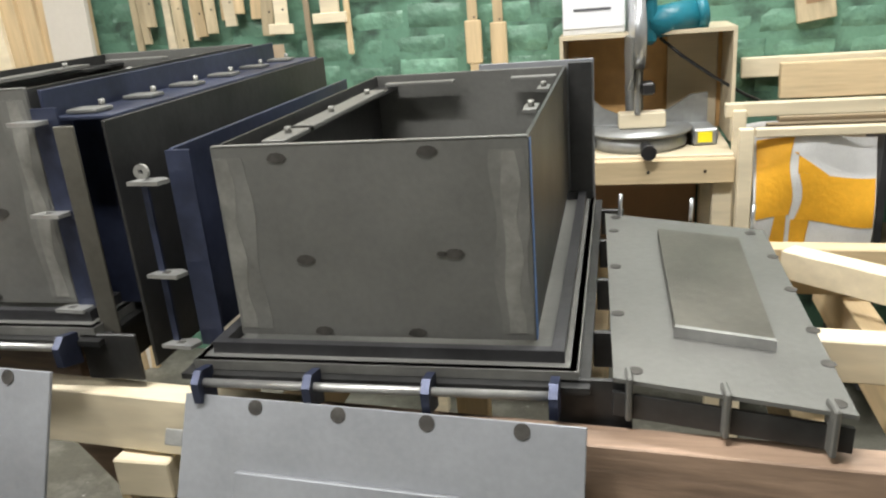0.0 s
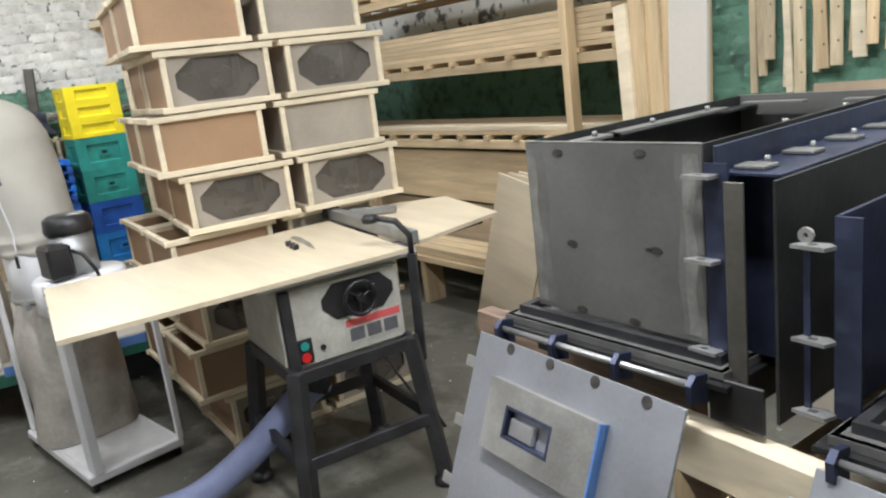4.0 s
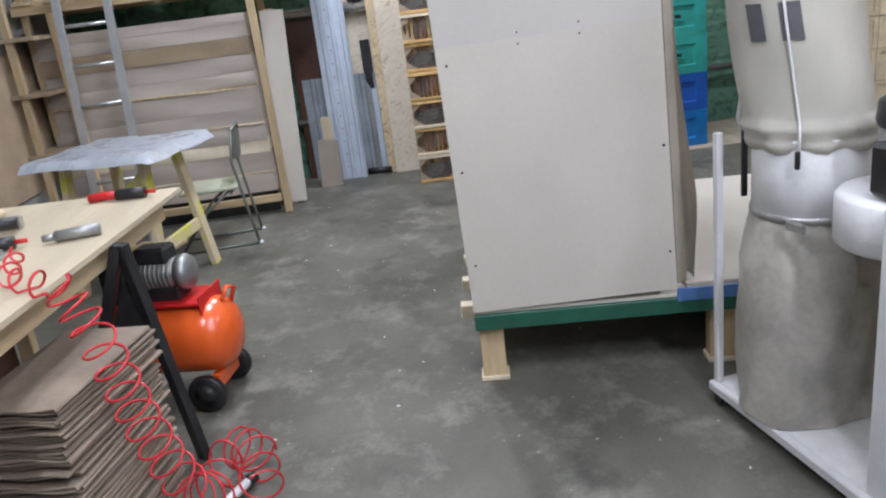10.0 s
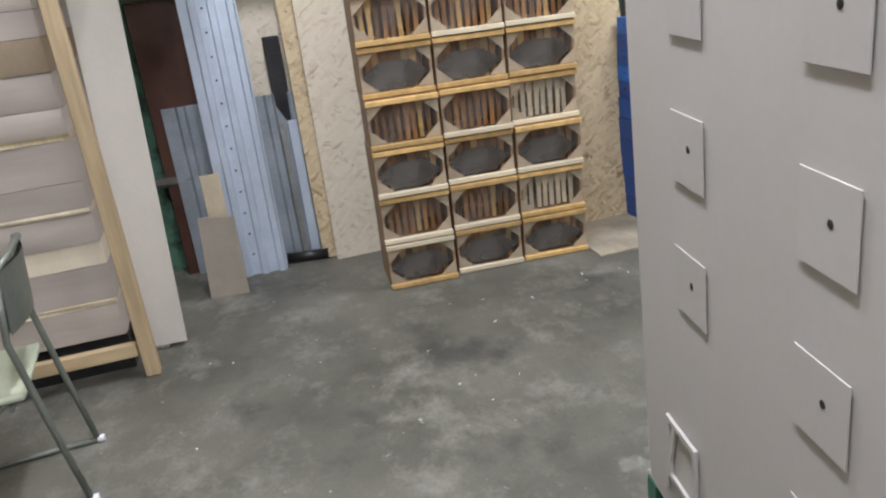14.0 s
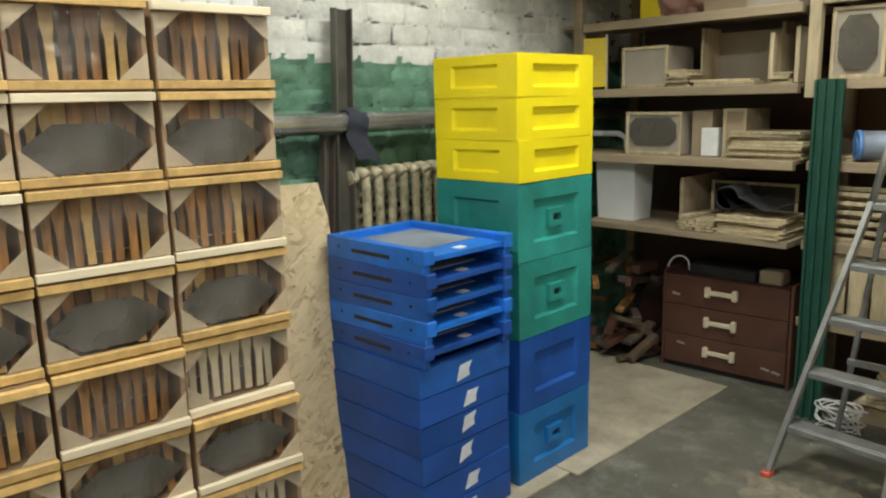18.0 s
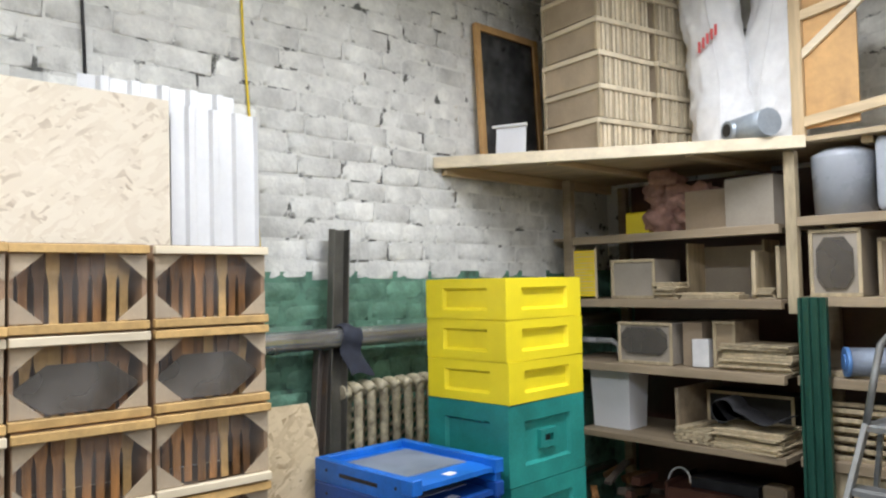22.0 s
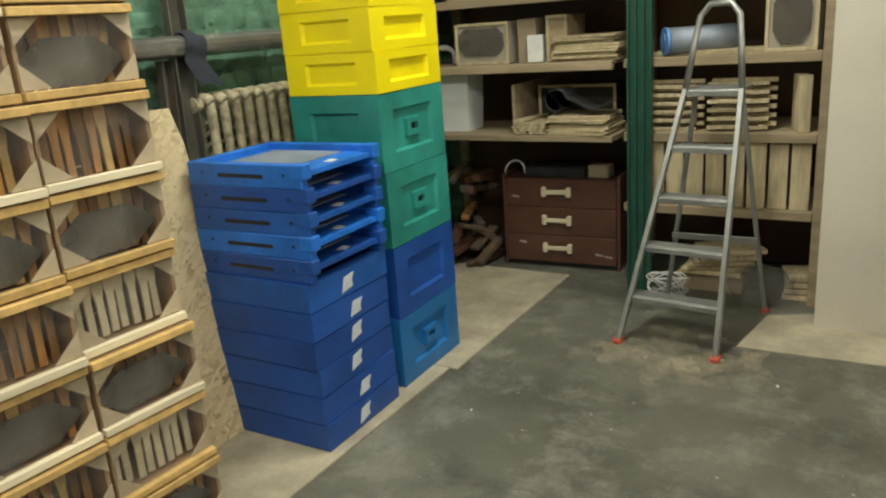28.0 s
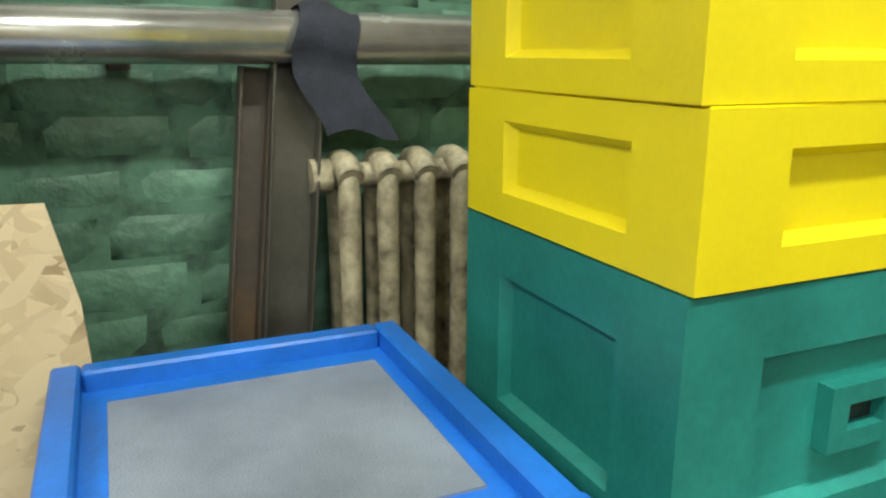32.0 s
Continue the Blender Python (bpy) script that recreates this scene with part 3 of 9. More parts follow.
    def grid(self, fn, nu, nv, smooth=True, closed=False):
        vs = [fn(i / nu, j / nv) for i in range(nu + 1) for j in range(nv + 1)]
        self.add(vs, [(i * (nv + 1) + j, (i + 1) * (nv + 1) + j, (i + 1) * (nv + 1) + j + 1, i * (nv + 1) + j + 1) for i in range(nu) for j in range(nv)], smooth)
        return self

    def weld(self):
        """Joins corners that lie on one another."""
        seen, new_v, idx = {}, [], []
        for v in self.v:
            key = tuple(round(c, 4) for c in v)
            if key not in seen:
                seen[key] = len(new_v)
                new_v.append(v)
            idx.append(seen[key])
        self.v = new_v
        self.f = [tuple(idx[i] for i in f) for f in self.f]
        return self

    def mesh(self, name, material):
        me = bpy.data.meshes.new(name)
        me.from_pydata(self.v, [], self.f)
        bm = bmesh.new()
        bm.from_mesh(me)
        bmesh.ops.recalc_face_normals(bm, faces=bm.faces)
        bm.to_mesh(me)
        bm.free()
        if self.smooth:
            me.polygons.foreach_set("use_smooth", [i in self.smooth for i in range(len(me.polygons))])
        me.materials.append(M[material])
        return me


def part(name, geo, material, parent, label="", at=None):
    ob = new(name, geo if isinstance(geo, bpy.types.Mesh) else geo.mesh(name, material))
    ob.parent = parent
    if at is not None:
        ob.matrix_basis = at
    if label:
        tagged(ob, label)
    return ob


def thing(name, label, category, at=None, group="", kind=""):
    ob = new(name)
    ob.empty_display_size = 0.1
    if at is not None:
        ob.matrix_basis = at
    return tagged(ob, label, category, group, kind)


def solid(name, geo, material, label, category, at=None, group="", kind=""):
    """A thing of one mesh."""
    ob = new(name, geo.mesh(name, material))
    if at is not None:
        ob.matrix_basis = at
    return tagged(ob, label, category, group, kind)


def rect(x0, x1, z0, z1):
    return [(x0, z0), (x1, z0), (x1, z1), (x0, z1)]


def octo(x0, x1, z0, z1, cx, cz):
    return [(x0 + cx, z0), (x1 - cx, z0), (x1, z0 + cz), (x1, z1 - cz), (x1 - cx, z1), (x0 + cx, z1), (x0, z1 - cz), (x0, z0 + cz)]


# place of each ceiling lamp: x, y, turn, watts, warm or not
# the one at (-3.4, 2.6) is an added lamp that brightens the lumber rack
LAMPS = ((-0.5, 0.6, 0, 110, 0), (0.6, 2.2, 0, 74, 0), (-2.6, 0.1, 0, 40, 0), (-3.4, 2.6, 0, 37, 0), (-5.4, -0.9, 0, 58, 0), (-7.3, 1.9, 90, 60, 0), (-2.4, -1.6, 0, 44, 0), (-7.3, -0.6, 0, 58, 0))


# ---- the room ----
XW, XE, YS, YN = -9.25, 2.6, -3.3, 4.08     # far wall, wall behind the start, side wall, long back wall
solid("floor", Geo().box(XW - 0.3, XE + 0.3, YS - 0.3, YN + 0.3, -0.12, 0.0), "concrete", "worn grey concrete workshop floor with dust and stains", "floor", kind="structure")
solid("ceiling", Geo().box(XW - 0.3, XE + 0.3, YS - 0.3, YN + 0.3, ROOM_H, ROOM_H + 0.15), "ceiling", "plain whitewashed ceiling", "ceiling", kind="structure")
wall_west = solid("wall_west", Geo().box(XW - 0.25, XW, YS - 0.25, YN + 0.25, 0, ROOM_H), "mortar_white", "brick wall whitewashed above and painted green below", "wall", kind="structure")
wall_north = solid("wall_north", Geo().box(XW, XE, YN, YN + 0.25, 0, ROOM_H), "mortar_white", "long brick wall painted green below and white above", "wall", kind="structure")
solid("wall_south", Geo().box(XW, XE, YS - 0.25, YS, 0, ROOM_H), "plaster", "grey plastered side wall", "wall", kind="structure")
solid("wall_east", Geo().box(XE, XE + 0.25, YS, YN, 0, ROOM_H), "plaster", "grey plastered end wall", "wall", kind="structure")
# thin coats of green paint on the lower part of the brickwork
part("green_coat", Geo().box(0, 0.004, YS, YN, 0, 1.86), "mortar_green", wall_west, "dark green paint in the joints", pose(XW, 0, 0))
YP, XP = 3.10, -2.2                         # the thicker eastern stretch of the long wall: its face and its end
wall_pier = solid("wall_north_east", Geo().box(XP, XE, YP, YN, 0, ROOM_H), "mortar_white", "thicker stretch of brick wall painted green below", "wall", kind="structure")
part("green_coat", Geo().box(XW, XP, -0.004, 0, 0, 1.86), "mortar_green", wall_north, "dark green paint in the joints", pose(0, YN, 0))
part("green_coat", Geo().box(XP, XE, -0.004, 0, 0, 1.86), "mortar_green", wall_pier, "dark green paint in the joints", pose(0, YP, 0))

# lamps: fluorescent battens under the ceiling
def tube_lamp(x, y, rz, power, warm):
    t = thing("ceiling_lamp", "white fluorescent batten lamp fixed under the ceiling", "lamp", pose(x, y, ROOM_H - 0.09, 0, 0, rz), "ceiling lamps")
    part("housing", Geo().box(-0.62, 0.62, -0.07, 0.07, 0.03, 0.09, 0.006), "white_paint", t)
    for s in (-0.035, 0.035):
        part("lamp_tube", Geo().cyl((-0.59, s, 0.012), (0.59, s, 0.012), 0.013), "tube_glow", t, "glowing lamp tube")
    d = bpy.data.lights.new("lamp_light", "AREA")
    d.shape, d.size, d.size_y, d.energy, d.color = "RECTANGLE", 1.2, 0.16, power, warm
    lo = new("lamp_light", d)
    lo.matrix_basis = pose(x, y, ROOM_H - 0.12, 0, 0, rz)


COOL, WARM = (0.95, 0.97, 1.0), (1.0, 0.93, 0.82)
for lx, ly, lr, pw, lc in LAMPS:
    tube_lamp(lx, ly, lr, pw, WARM if lc else COOL)


# ---- the steel moulds on their trestle ----
TOPZ = 0.965                                  # top of the timber rails
table = thing("timber_trestle", "rough timber trestle of reddish and pale beams carrying the steel moulds", "trestle")
def rail(a, b, w, h, m):
    part("rail", Geo().bar(a, b, w, h), m, table)
def leg(x, y, z1, m):
    part("leg", Geo().box(x - 0.04, x + 0.04, y - 0.025, y + 0.025, 0, z1, 0.003), m, table)
rail((-0.80, 1.14, TOPZ - 0.055), (-0.28, 1.10, TOPZ - 0.055), 0.05, 0.10, "pine_pale")
rail((-0.28, 1.09, TOPZ - 0.06), (1.1, 0.985, TOPZ - 0.06), 0.05, 0.11, "pine_red")
rail((-1.5, 1.32, TOPZ - 0.055), (-0.80, 1.27, TOPZ - 0.055), 0.05, 0.10, "pine_red")
rail((-1.5, 1.92, TOPZ - 0.055), (1.0, 1.78, TOPZ - 0.055), 0.05, 0.10, "pine_x")
for x in (-1.2, -0.62, -0.42, 0.10, 0.44, 0.62):
    part("cross_beam", Geo().bar((x, 1.02 if x > -0.3 else 1.16, TOPZ - 0.165), (x + 0.02, 2.02, TOPZ - 0.165), 0.05, 0.11), "pine_y", table)
for x, y in ((-1.3, 1.3), (-0.66, 1.2), (0.6, 1.06), (-1.3, 1.9), (-0.2, 1.84), (0.8, 1.8), (-0.22, 1.14)):
    leg(x, y, TOPZ - 0.11, "pine_z")
part("brace", Geo().bar((-0.30, 1.2, 0.25), (-0.75, 1.2, 0.84), 0.05, 0.09), "pine_red", table)
part("block", Geo().box(-0.64, -0.54, 1.08, 1.17, TOPZ - 0.18, TOPZ - 0.112, 0.003), "pine_pale", table)
part("cross_beam", Geo().bar((0.50, 1.78, TOPZ - 0.03), (0.98, 1.35, TOPZ - 0.03), 0.05, 0.06), "pine_pale", table)
part("cross_beam", Geo().bar((0.45, 1.36, TOPZ - 0.03), (1.1, 1.30, TOPZ - 0.03), 0.05, 0.07), "pine_pale", table)


def steel_mould(label, at, w, d, z0, z1, flange_left, flange_right):
    """An open welded steel box on a framed base with hinge knuckles. Its corner at the front left is the origin, y goes back."""
    t = thing("steel_mould", label, "mould", at)
    h = z1 - z0
    th = 0.006
    part("front_plate", Geo().box(0, w, 0, th, z0, z1, 0.001), "steel", t)
    part("back_plate", Geo().box(0, w, d - th, d, z0, z1, 0.001), "steel", t)
    # side plates use a darker steel than the front and back plates
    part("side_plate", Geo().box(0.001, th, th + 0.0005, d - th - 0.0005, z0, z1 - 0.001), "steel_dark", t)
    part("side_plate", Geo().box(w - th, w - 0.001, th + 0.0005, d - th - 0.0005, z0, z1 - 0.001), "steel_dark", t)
    for s in (0, 1):   # ground strips beside the corner welds
        x0 = 0.004 if s == 0 else w - 0.038
        wide = [(x0 - 0.0005 + 0.004 * math.sin(k * 0.9 + s) - (0.012 if s else 0), z0 + 0.010 + (h - 0.026) * k / 12) for k in range(13)]
        wide += [(x0 + 0.034 + 0.004 * math.sin(k * 0.8 + 1) + (0 if s else 0.012), z0 + 0.010 + (h - 0.026) * k / 12) for k in range(12, -1, -1)]
        part("ground_strip", Geo().prism([(min(max(x, 0.002), w - 0.002), zz) for x, zz in wide], -0.0005, -0.0001), "steel_soft", t, "bright ground strip along the weld")
        pts = [(x0 + 0.002 * math.sin(k * 1.1 + s), z0 + 0.012 + (h - 0.03) * k / 12) for k in range(13)]
        qts = [(x0 + 0.022 + 0.004 * math.sin(k * 1.3 + 1), z0 + 0.012 + (h - 0.03) * k / 12) for k in range(12, -1, -1)]
        part("ground_strip", Geo().prism(pts + qts, -0.0009, -0.0006), "steel_rub", t, "bright ground strip along the weld")
    part("top_edge", Geo().box(0.002, w - 0.002, -0.0006, th + 0.0004, z1, z1 + 0.0015), "bright", t, "bare ground top edge")
    for fx, fz in ((0.22, 0.94), (0.70, 0.95), (0.27, 0.42), (0.76, 0.45), (0.72, 0.45), (0.3, 0.03), (0.62, 0.03)):
        r = 0.0095 if fx != 0.72 else 0.005
        part("weld_spot", Geo().prism([(w * fx + 1.5 * r * math.cos(a * 0.7) * (1 + 0.15 * math.sin(3 * a)), z0 + h * fz + r * 0.8 * math.sin(a * 0.7)) for a in range(9)], -0.0012, -0.0003), "weld", t, "dark burnt weld spot")
    # base frame
    b0 = z0 - 0.012
    o = [(-0.06, -0.05), (w + 0.06, -0.05), (w + 0.06, d + 0.03), (-0.06, d + 0.03)]
    i = [(-0.02, -0.012), (w + 0.022, -0.012), (w + 0.022, d - 0.01), (-0.02, d - 0.01)]
    part("base_plate", Geo().box(-0.075, w + 0.075, -0.065, d + 0.04, z0 - 0.045, z0 - 0.036), "steel_dark", t)
    part("base_frame", Geo().ring(o, [(a * 1.0 + (0.012 if a < 0 else -0.012), b + (0.012 if b < 0 else -0.012)) for a, b in o], z0 - 0.035, z0 - 0.020, "z"), "steel_soft", t)
    part("seal_rail", Geo().ring([(i[0][0] - 0.018, i[0][1] - 0.014), (i[1][0] + 0.018, i[1][1] - 0.014), (i[2][0] + 0.018, i[2][1] + 0.01), (i[3][0] - 0.018, i[3][1] + 0.01)], i, z0 - 0.035, z0 - 0.002, "z"), "black_steel", t)
    part("tray_floor", Geo().box(-0.058, w + 0.058, -0.048, d + 0.028, z0 - 0.0355, z0 - 0.020), "steel", t)
    # hinge knuckles and rods along the front and one side
    n = 4
    for k in range(n):
        x = -0.03 + k * (w + 0.06) / (n - 1)
        part("hinge_lug", Geo().prism([(-0.104, z0 - 0.062), (-0.059, z0 - 0.075), (-0.059, z0 - 0.022), (-0.090, z0 - 0.016), (-0.106, z0 - 0.030)], x - 0.006, x + 0.006, "x"), "steel_blue", t)
    part("hinge_rod", Geo().cyl((-0.03, -0.088, z0 - 0.036), (w + 0.03, -0.088, z0 - 0.036), 0.0065), "bright", t, "bright hinge rod")
    for k in range(n):
        y = 0.10 + k * (d - 0.16) / (n - 1)
        part("hinge_lug", Geo().box(w + 0.075, w + 0.125, y - 0.005, y + 0.005, z0 - 0.09, z0 - 0.03, 0.002), "steel_dark", t)
    part("hinge_rod", Geo().cyl((w + 0.105, 0.10, z0 - 0.06), (w + 0.105, d - 0.06, z0 - 0.06), 0.007), "steel_light", t, "bright hinge rod")
    part("corner_bracket", Geo().box(w + 0.03, w + 0.13, -0.05, -0.043, z0 - 0.11, z0 - 0.03, 0.002), "steel_dark", t)
    # latch tabs inside the rim
    for x, y, lx, ly in ((0.05, d * 0.20, 0.02, 0.06), (0.05, d * 0.45, 0.02, 0.16), (0.05, d * 0.72, 0.02, 0.06), (w - 0.03, d * 0.4, 0.012, 0.03), (w - 0.03, d * 0.7, 0.012, 0.03)):
        part("clamp_bar", Geo().box(x - lx, x + lx, y - ly, y + ly, z1 - 0.02, z1 - 0.012, 0.001), "steel", t)
        part("bolt", Geo().cyl((x, y, z1 - 0.012), (x, y, z1 - 0.002), 0.006, seg=6), "steel_rub", t)
    part("clamp_bar", Geo().box(0.04, 0.20, d - 0.06, d - 0.03, z1 - 0.02, z1 - 0.013, 0.001), "steel", t)
    part("clamp_bar", Geo().box(w - 0.12, w - 0.02, d - 0.06, d - 0.03, z1 - 0.02, z1 - 0.013, 0.001), "steel", t)
    part("inner_shelf", Geo().box(th, 0.055, th, d - th, z1 - 0.03, z1 - 0.024), "steel_dark", t)
    if flange_right == "assembly":
        # a second plate bolted beside the box, with stiffeners and a clamp strip
        xs = w + 0.018
        part("outer_plate", Geo().box(xs, xs + 0.006, 0.004, d + 0.06, z0 - 0.035, z1 - 0.004, 0.001), "steel_blue", t)
        part("outer_plate", Geo().box(xs + 0.115, xs + 0.121, -0.02, d + 0.10, z0 - 0.10, z1 - 0.05, 0.001), "steel_dark", t)
        part("edge_flat", Geo().box(w + 0.006, w + 0.05, -0.006, -0.001, z0 - 0.03, z1 - 0.03), "steel_blue", t)
        part("edge_flat", Geo().box(w + 0.054, w + 0.088, -0.026, -0.021, z0 - 0.09, z1 - 0.055, 0.001), "steel_brown", t)
        part("clamp_strip", Geo().box(xs + 0.010, xs + 0.112, 0.01, d + 0.08, z1 - 0.052, z1 - 0.046, 0.001), "steel_blue", t)
        for k in range(6):
            y = 0.06 + k * (d - 0.05) / 5
            part("stiffener", Geo().box(xs + 0.0075, xs + 0.1135, y - 0.004, y + 0.004, z0 - 0.02, z1 - 0.053), "steel_blue", t)
            part("bolt", Geo().cyl((xs + 0.05, y + 0.02, z1 - 0.046), (xs + 0.05, y + 0.02, z1 - 0.030), 0.005, seg=6), "steel_soft", t)
            part("clamp_tongue", Geo().box(xs + 0.02, xs + 0.075, y - 0.03, y + 0.012, z1 - 0.045, z1 - 0.039, 0.001), "steel", t)
        for zz in (z1 - 0.05, z0 + h * 0.45, z0 - 0.002):
            part("hinge_tab", Geo().ring([(w + 0.036, -0.009), (w + 0.024, -0.002), (w - 0.012, -0.007), (w - 0.024, -0.026), (w + 0.030, -0.030)], [(w + 0.010, -0.012), (w + 0.006, -0.010), (w - 0.004, -0.012), (w - 0.006, -0.020), (w + 0.008, -0.021)], zz - 0.003, zz + 0.003, "z"), "bright", t, "bright hinge tab with a hole")
    if flange_left:
        part("outer_plate", Geo().box(-0.085, -0.079, 0.03, d + 0.02, z0 - 0.03, z1 - 0.005, 0.001), "steel_blue", t)
        part("edge_flat", Geo().box(-0.085, -0.046, 0.02, 0.026, z0 - 0.03, z1 - 0.006), "steel_blue", t)
        part("side_strip", Geo().box(-0.118, -0.108, -0.005, 0.0, z0 - 0.02, z1 - 0.05), "steel_blue", t)
        for zz in (z1 - 0.045, z0 + h * 0.35, z0 - 0.015):
            part("hinge_tab", Geo().ring([(-0.070, -0.004), (-0.084, 0.006), (-0.118, 0.001), (-0.130, -0.020), (-0.078, -0.024)], [(-0.094, -0.006), (-0.098, -0.004), (-0.108, -0.006), (-0.110, -0.014), (-0.096, -0.015)], zz - 0.003, zz + 0.003, "z"), "bright", t, "bright hinge tab with a hole")
        part("hinge_ear", Geo().ring([(-0.115 + 0.012 * math.cos(a), z1 - 0.032 + 0.012 * math.sin(a)) for a in np.linspace(0, 5.76, 12)], [(-0.115 + 0.004 * math.cos(a), z1 - 0.032 + 0.004 * math.sin(a)) for a in np.linspace(0, 5.76, 12)], -0.004, 0.002), "steel_light", t)
    if flange_right == "plate":
        part("corner_tape", Geo().box(w + 0.0004, w + 0.0012, 0.002, 0.020, z0, z1 - 0.004), "tape_blue", t, "blue masking along the corner")
        part("outer_plate", Geo().box(w + 0.004, w + 0.055, d - 0.002, d + 0.004, z0 - 0.03, z1 + 0.006, 0.001), "steel_dark", t)
        part("outer_plate", Geo().box(w - 0.2, w + 0.06, d + 0.005, d + 0.011, z0 - 0.03, z1 + 0.012, 0.001), "steel_sheet", t)
    for x in (-0.02, w + 0.0):   # packers down to the timber
        part("foot", Geo().box(x - 0.02, x + 0.05, 0.02, d, TOPZ - 0.001, z0 - 0.045), "steel_dark", t)
    return t


steel_mould("open welded grey steel mould box on a hinged base frame", pose(-0.405, 1.145, 0, 0, 0, 0), 0.45, 0.80, 1.052, 1.342, True, "plate")
steel_mould("tall welded grey steel mould box with a bolted flange assembly", pose(-1.125, 1.175, 0, 0, 0, 0), 0.415, 0.78, 1.085, 1.435, False, "assembly")

# lid plate lying on the trestle
lid = thing("steel_cover", "grey steel mould cover plate with a raised oblong panel", "mould lid", pose(0.150, 1.085, 1.025, 0.5, 1.5, 4))
# same sheet as the leaning covers, coloured darker for its dim reflection
part("plate", Geo().prism([(0.0, 0.0), (0.275, -0.075), (0.33, 0.60), (0.03, 0.72)], 0, 0.006, "z"), "steel", lid)
part("raised_panel", Geo().prism([(0.095, 0.125), (0.222, 0.085), (0.262, 0.51), (0.122, 0.565)], 0.0062, 0.022, "z"), "steel_brown", lid, "darker brownish raised panel")
part("panel_edge", Geo().prism([(0.093, 0.122), (0.222, 0.081), (0.222, 0.089), (0.095, 0.13)], 0.0062, 0.0225, "z"), "bright", lid, "bright ground front edge")
for x, y in ((0.03, 0.02), (0.26, -0.05), (0.02, 0.2), (0.03, 0.4), (0.04, 0.6), (0.05, 0.69), (0.29, 0.15), (0.30, 0.3), (0.31, 0.45), (0.30, 0.58), (0.28, 0.05)):
    part("weld_spot", Geo().cyl((x, y, 0.0061), (x, y, 0.0072), 0.010), "weld", lid, "dark weld spot")
for x, y in ((0.02, -0.012), (0.135, -0.045), (0.25, -0.078)):
    part("lug", Geo().box(x - 0.004, x + 0.004, y - 0.004, y + 0.03, -0.05, 0.014, 0.002), "steel", lid)
part("lower_web", Geo().prism([(0.0, 0.0), (0.275, -0.07), (0.275, -0.064), (0.0, 0.006)], -0.05, -0.015, "z"), "steel_dark", lid)
for x, y in ((0.06, 0.70), (0.20, 0.66), (0.31, 0.61)):
    part("pin", Geo().cyl((x, y, 0), (x, y, 0.055), 0.004), "alu", lid)

# plates leaning on the front of the trestle
def leaning_plate(label, at, w, h, hole):
    t = thing("mould_cover", label, "mould lid", at)
    part("plate", Geo().box(0, w, -0.006, 0, 0, h, 0.001), "steel_sheet", t)
    px0, px1, pz0, pz1 = w * 0.17, w * 0.73, h - (0.215 if hole else 0.28), h - (0.072 if hole else 0.10)
    out = rect(px0, px1, pz0, pz1)
    if hole:
        part("raised_panel", Geo().ring(out, rect(w * 0.28, w * 0.53, h - 0.178, h - 0.114), -0.026, -0.0065), "steel_light", t)
        part("blue_edge", Geo().box(px1 - 0.001, px1 + 0.0035, -0.028, -0.0065, pz0, pz1), "tape_blue", t, "blue painted edge")
        part("hole_block", Geo().box(w * 0.30, w * 0.43, -0.018, -0.0062, h - 0.170, h - 0.135, 0.002), "alu", t)
        part("hole_lining", Geo().ring(rect(w * 0.28, w * 0.53, h - 0.178, h - 0.114), rect(w * 0.292, w * 0.518, h - 0.172, h - 0.120), -0.0262, -0.007), "steel_blue", t)
    else:
        part("raised_panel", Geo().box(px0, px1, -0.022, -0.0065, pz0, pz1, 0.002), "steel_sheet", t)
    for k in range(4):
        part("weld_spot", Geo().cyl((w * (0.2 + 0.22 * k), -0.0062, h - 0.012), (w * (0.2 + 0.22 * k), -0.0075, h - 0.012), 0.011), "weld", t, "dark weld spot")
    for k in range(3):
        part("hinge_tab", Geo().box(-0.03, 0.0, -0.005, -0.001, h * (0.62 + 0.15 * k) - 0.012, h * (0.62 + 0.15 * k) + 0.012, 0.001), "bright", t)
    part("shine_ring", Geo().ring([(w * 0.84 + 0.014 * math.cos(a), h * 0.74 + 0.02 * math.sin(a)) for a in np.linspace(0, 6.0, 12)], [(w * 0.84 + 0.011 * math.cos(a), h * 0.74 + 0.017 * math.sin(a)) for a in np.linspace(0, 6.0, 12)], -0.0068, -0.0062), "alu", t, "thin bright ring on the plate")
    return t


leaning_plate("grey steel cover plate with a window leaning on the trestle", pose(-1.19, 0.725, 0.26, -22, 0, -4), 0.535, 0.855, True)
leaning_plate("grey steel cover plate with a raised panel leaning on the trestle", pose(-0.485, 0.70, 0.26, -26, 0, -4), 0.58, 0.82, False)
part("ledge", Geo().box(-1.35, 0.3, 0.60, 0.74, 0.20, 0.258, 0.003), "pine_x", table)
for x in (-1.3, -0.5, 0.25):
    part("leg", Geo().box(x - 0.03, x + 0.03, 0.64, 0.70, 0, 0.2, 0.003), "pine_z", table)

# ---- along the green wall: mitre saw, sack, templates, planks ----
BT = 0.975                                    # top of the saw bench
bench = thing("saw_bench", "pale timber bench with an open plywood front", "workbench")
part("worktop", Geo().box(-0.55, 0.508, 2.622, 3.08, BT - 0.03, BT, 0.003), "ply", bench)
part("front_rail", Geo().box(-0.55, 0.508, 2.588, 2.62, BT - 0.085, BT - 0.008, 0.003), "pine_x", bench)
for x in (-0.50, 0.478):
    for y in (2.65, 3.04):
        part("leg", Geo().box(x - 0.03, x + 0.03, y - 0.025, y + 0.025, 0, BT - 0.031, 0.003), "pine_pale", bench)
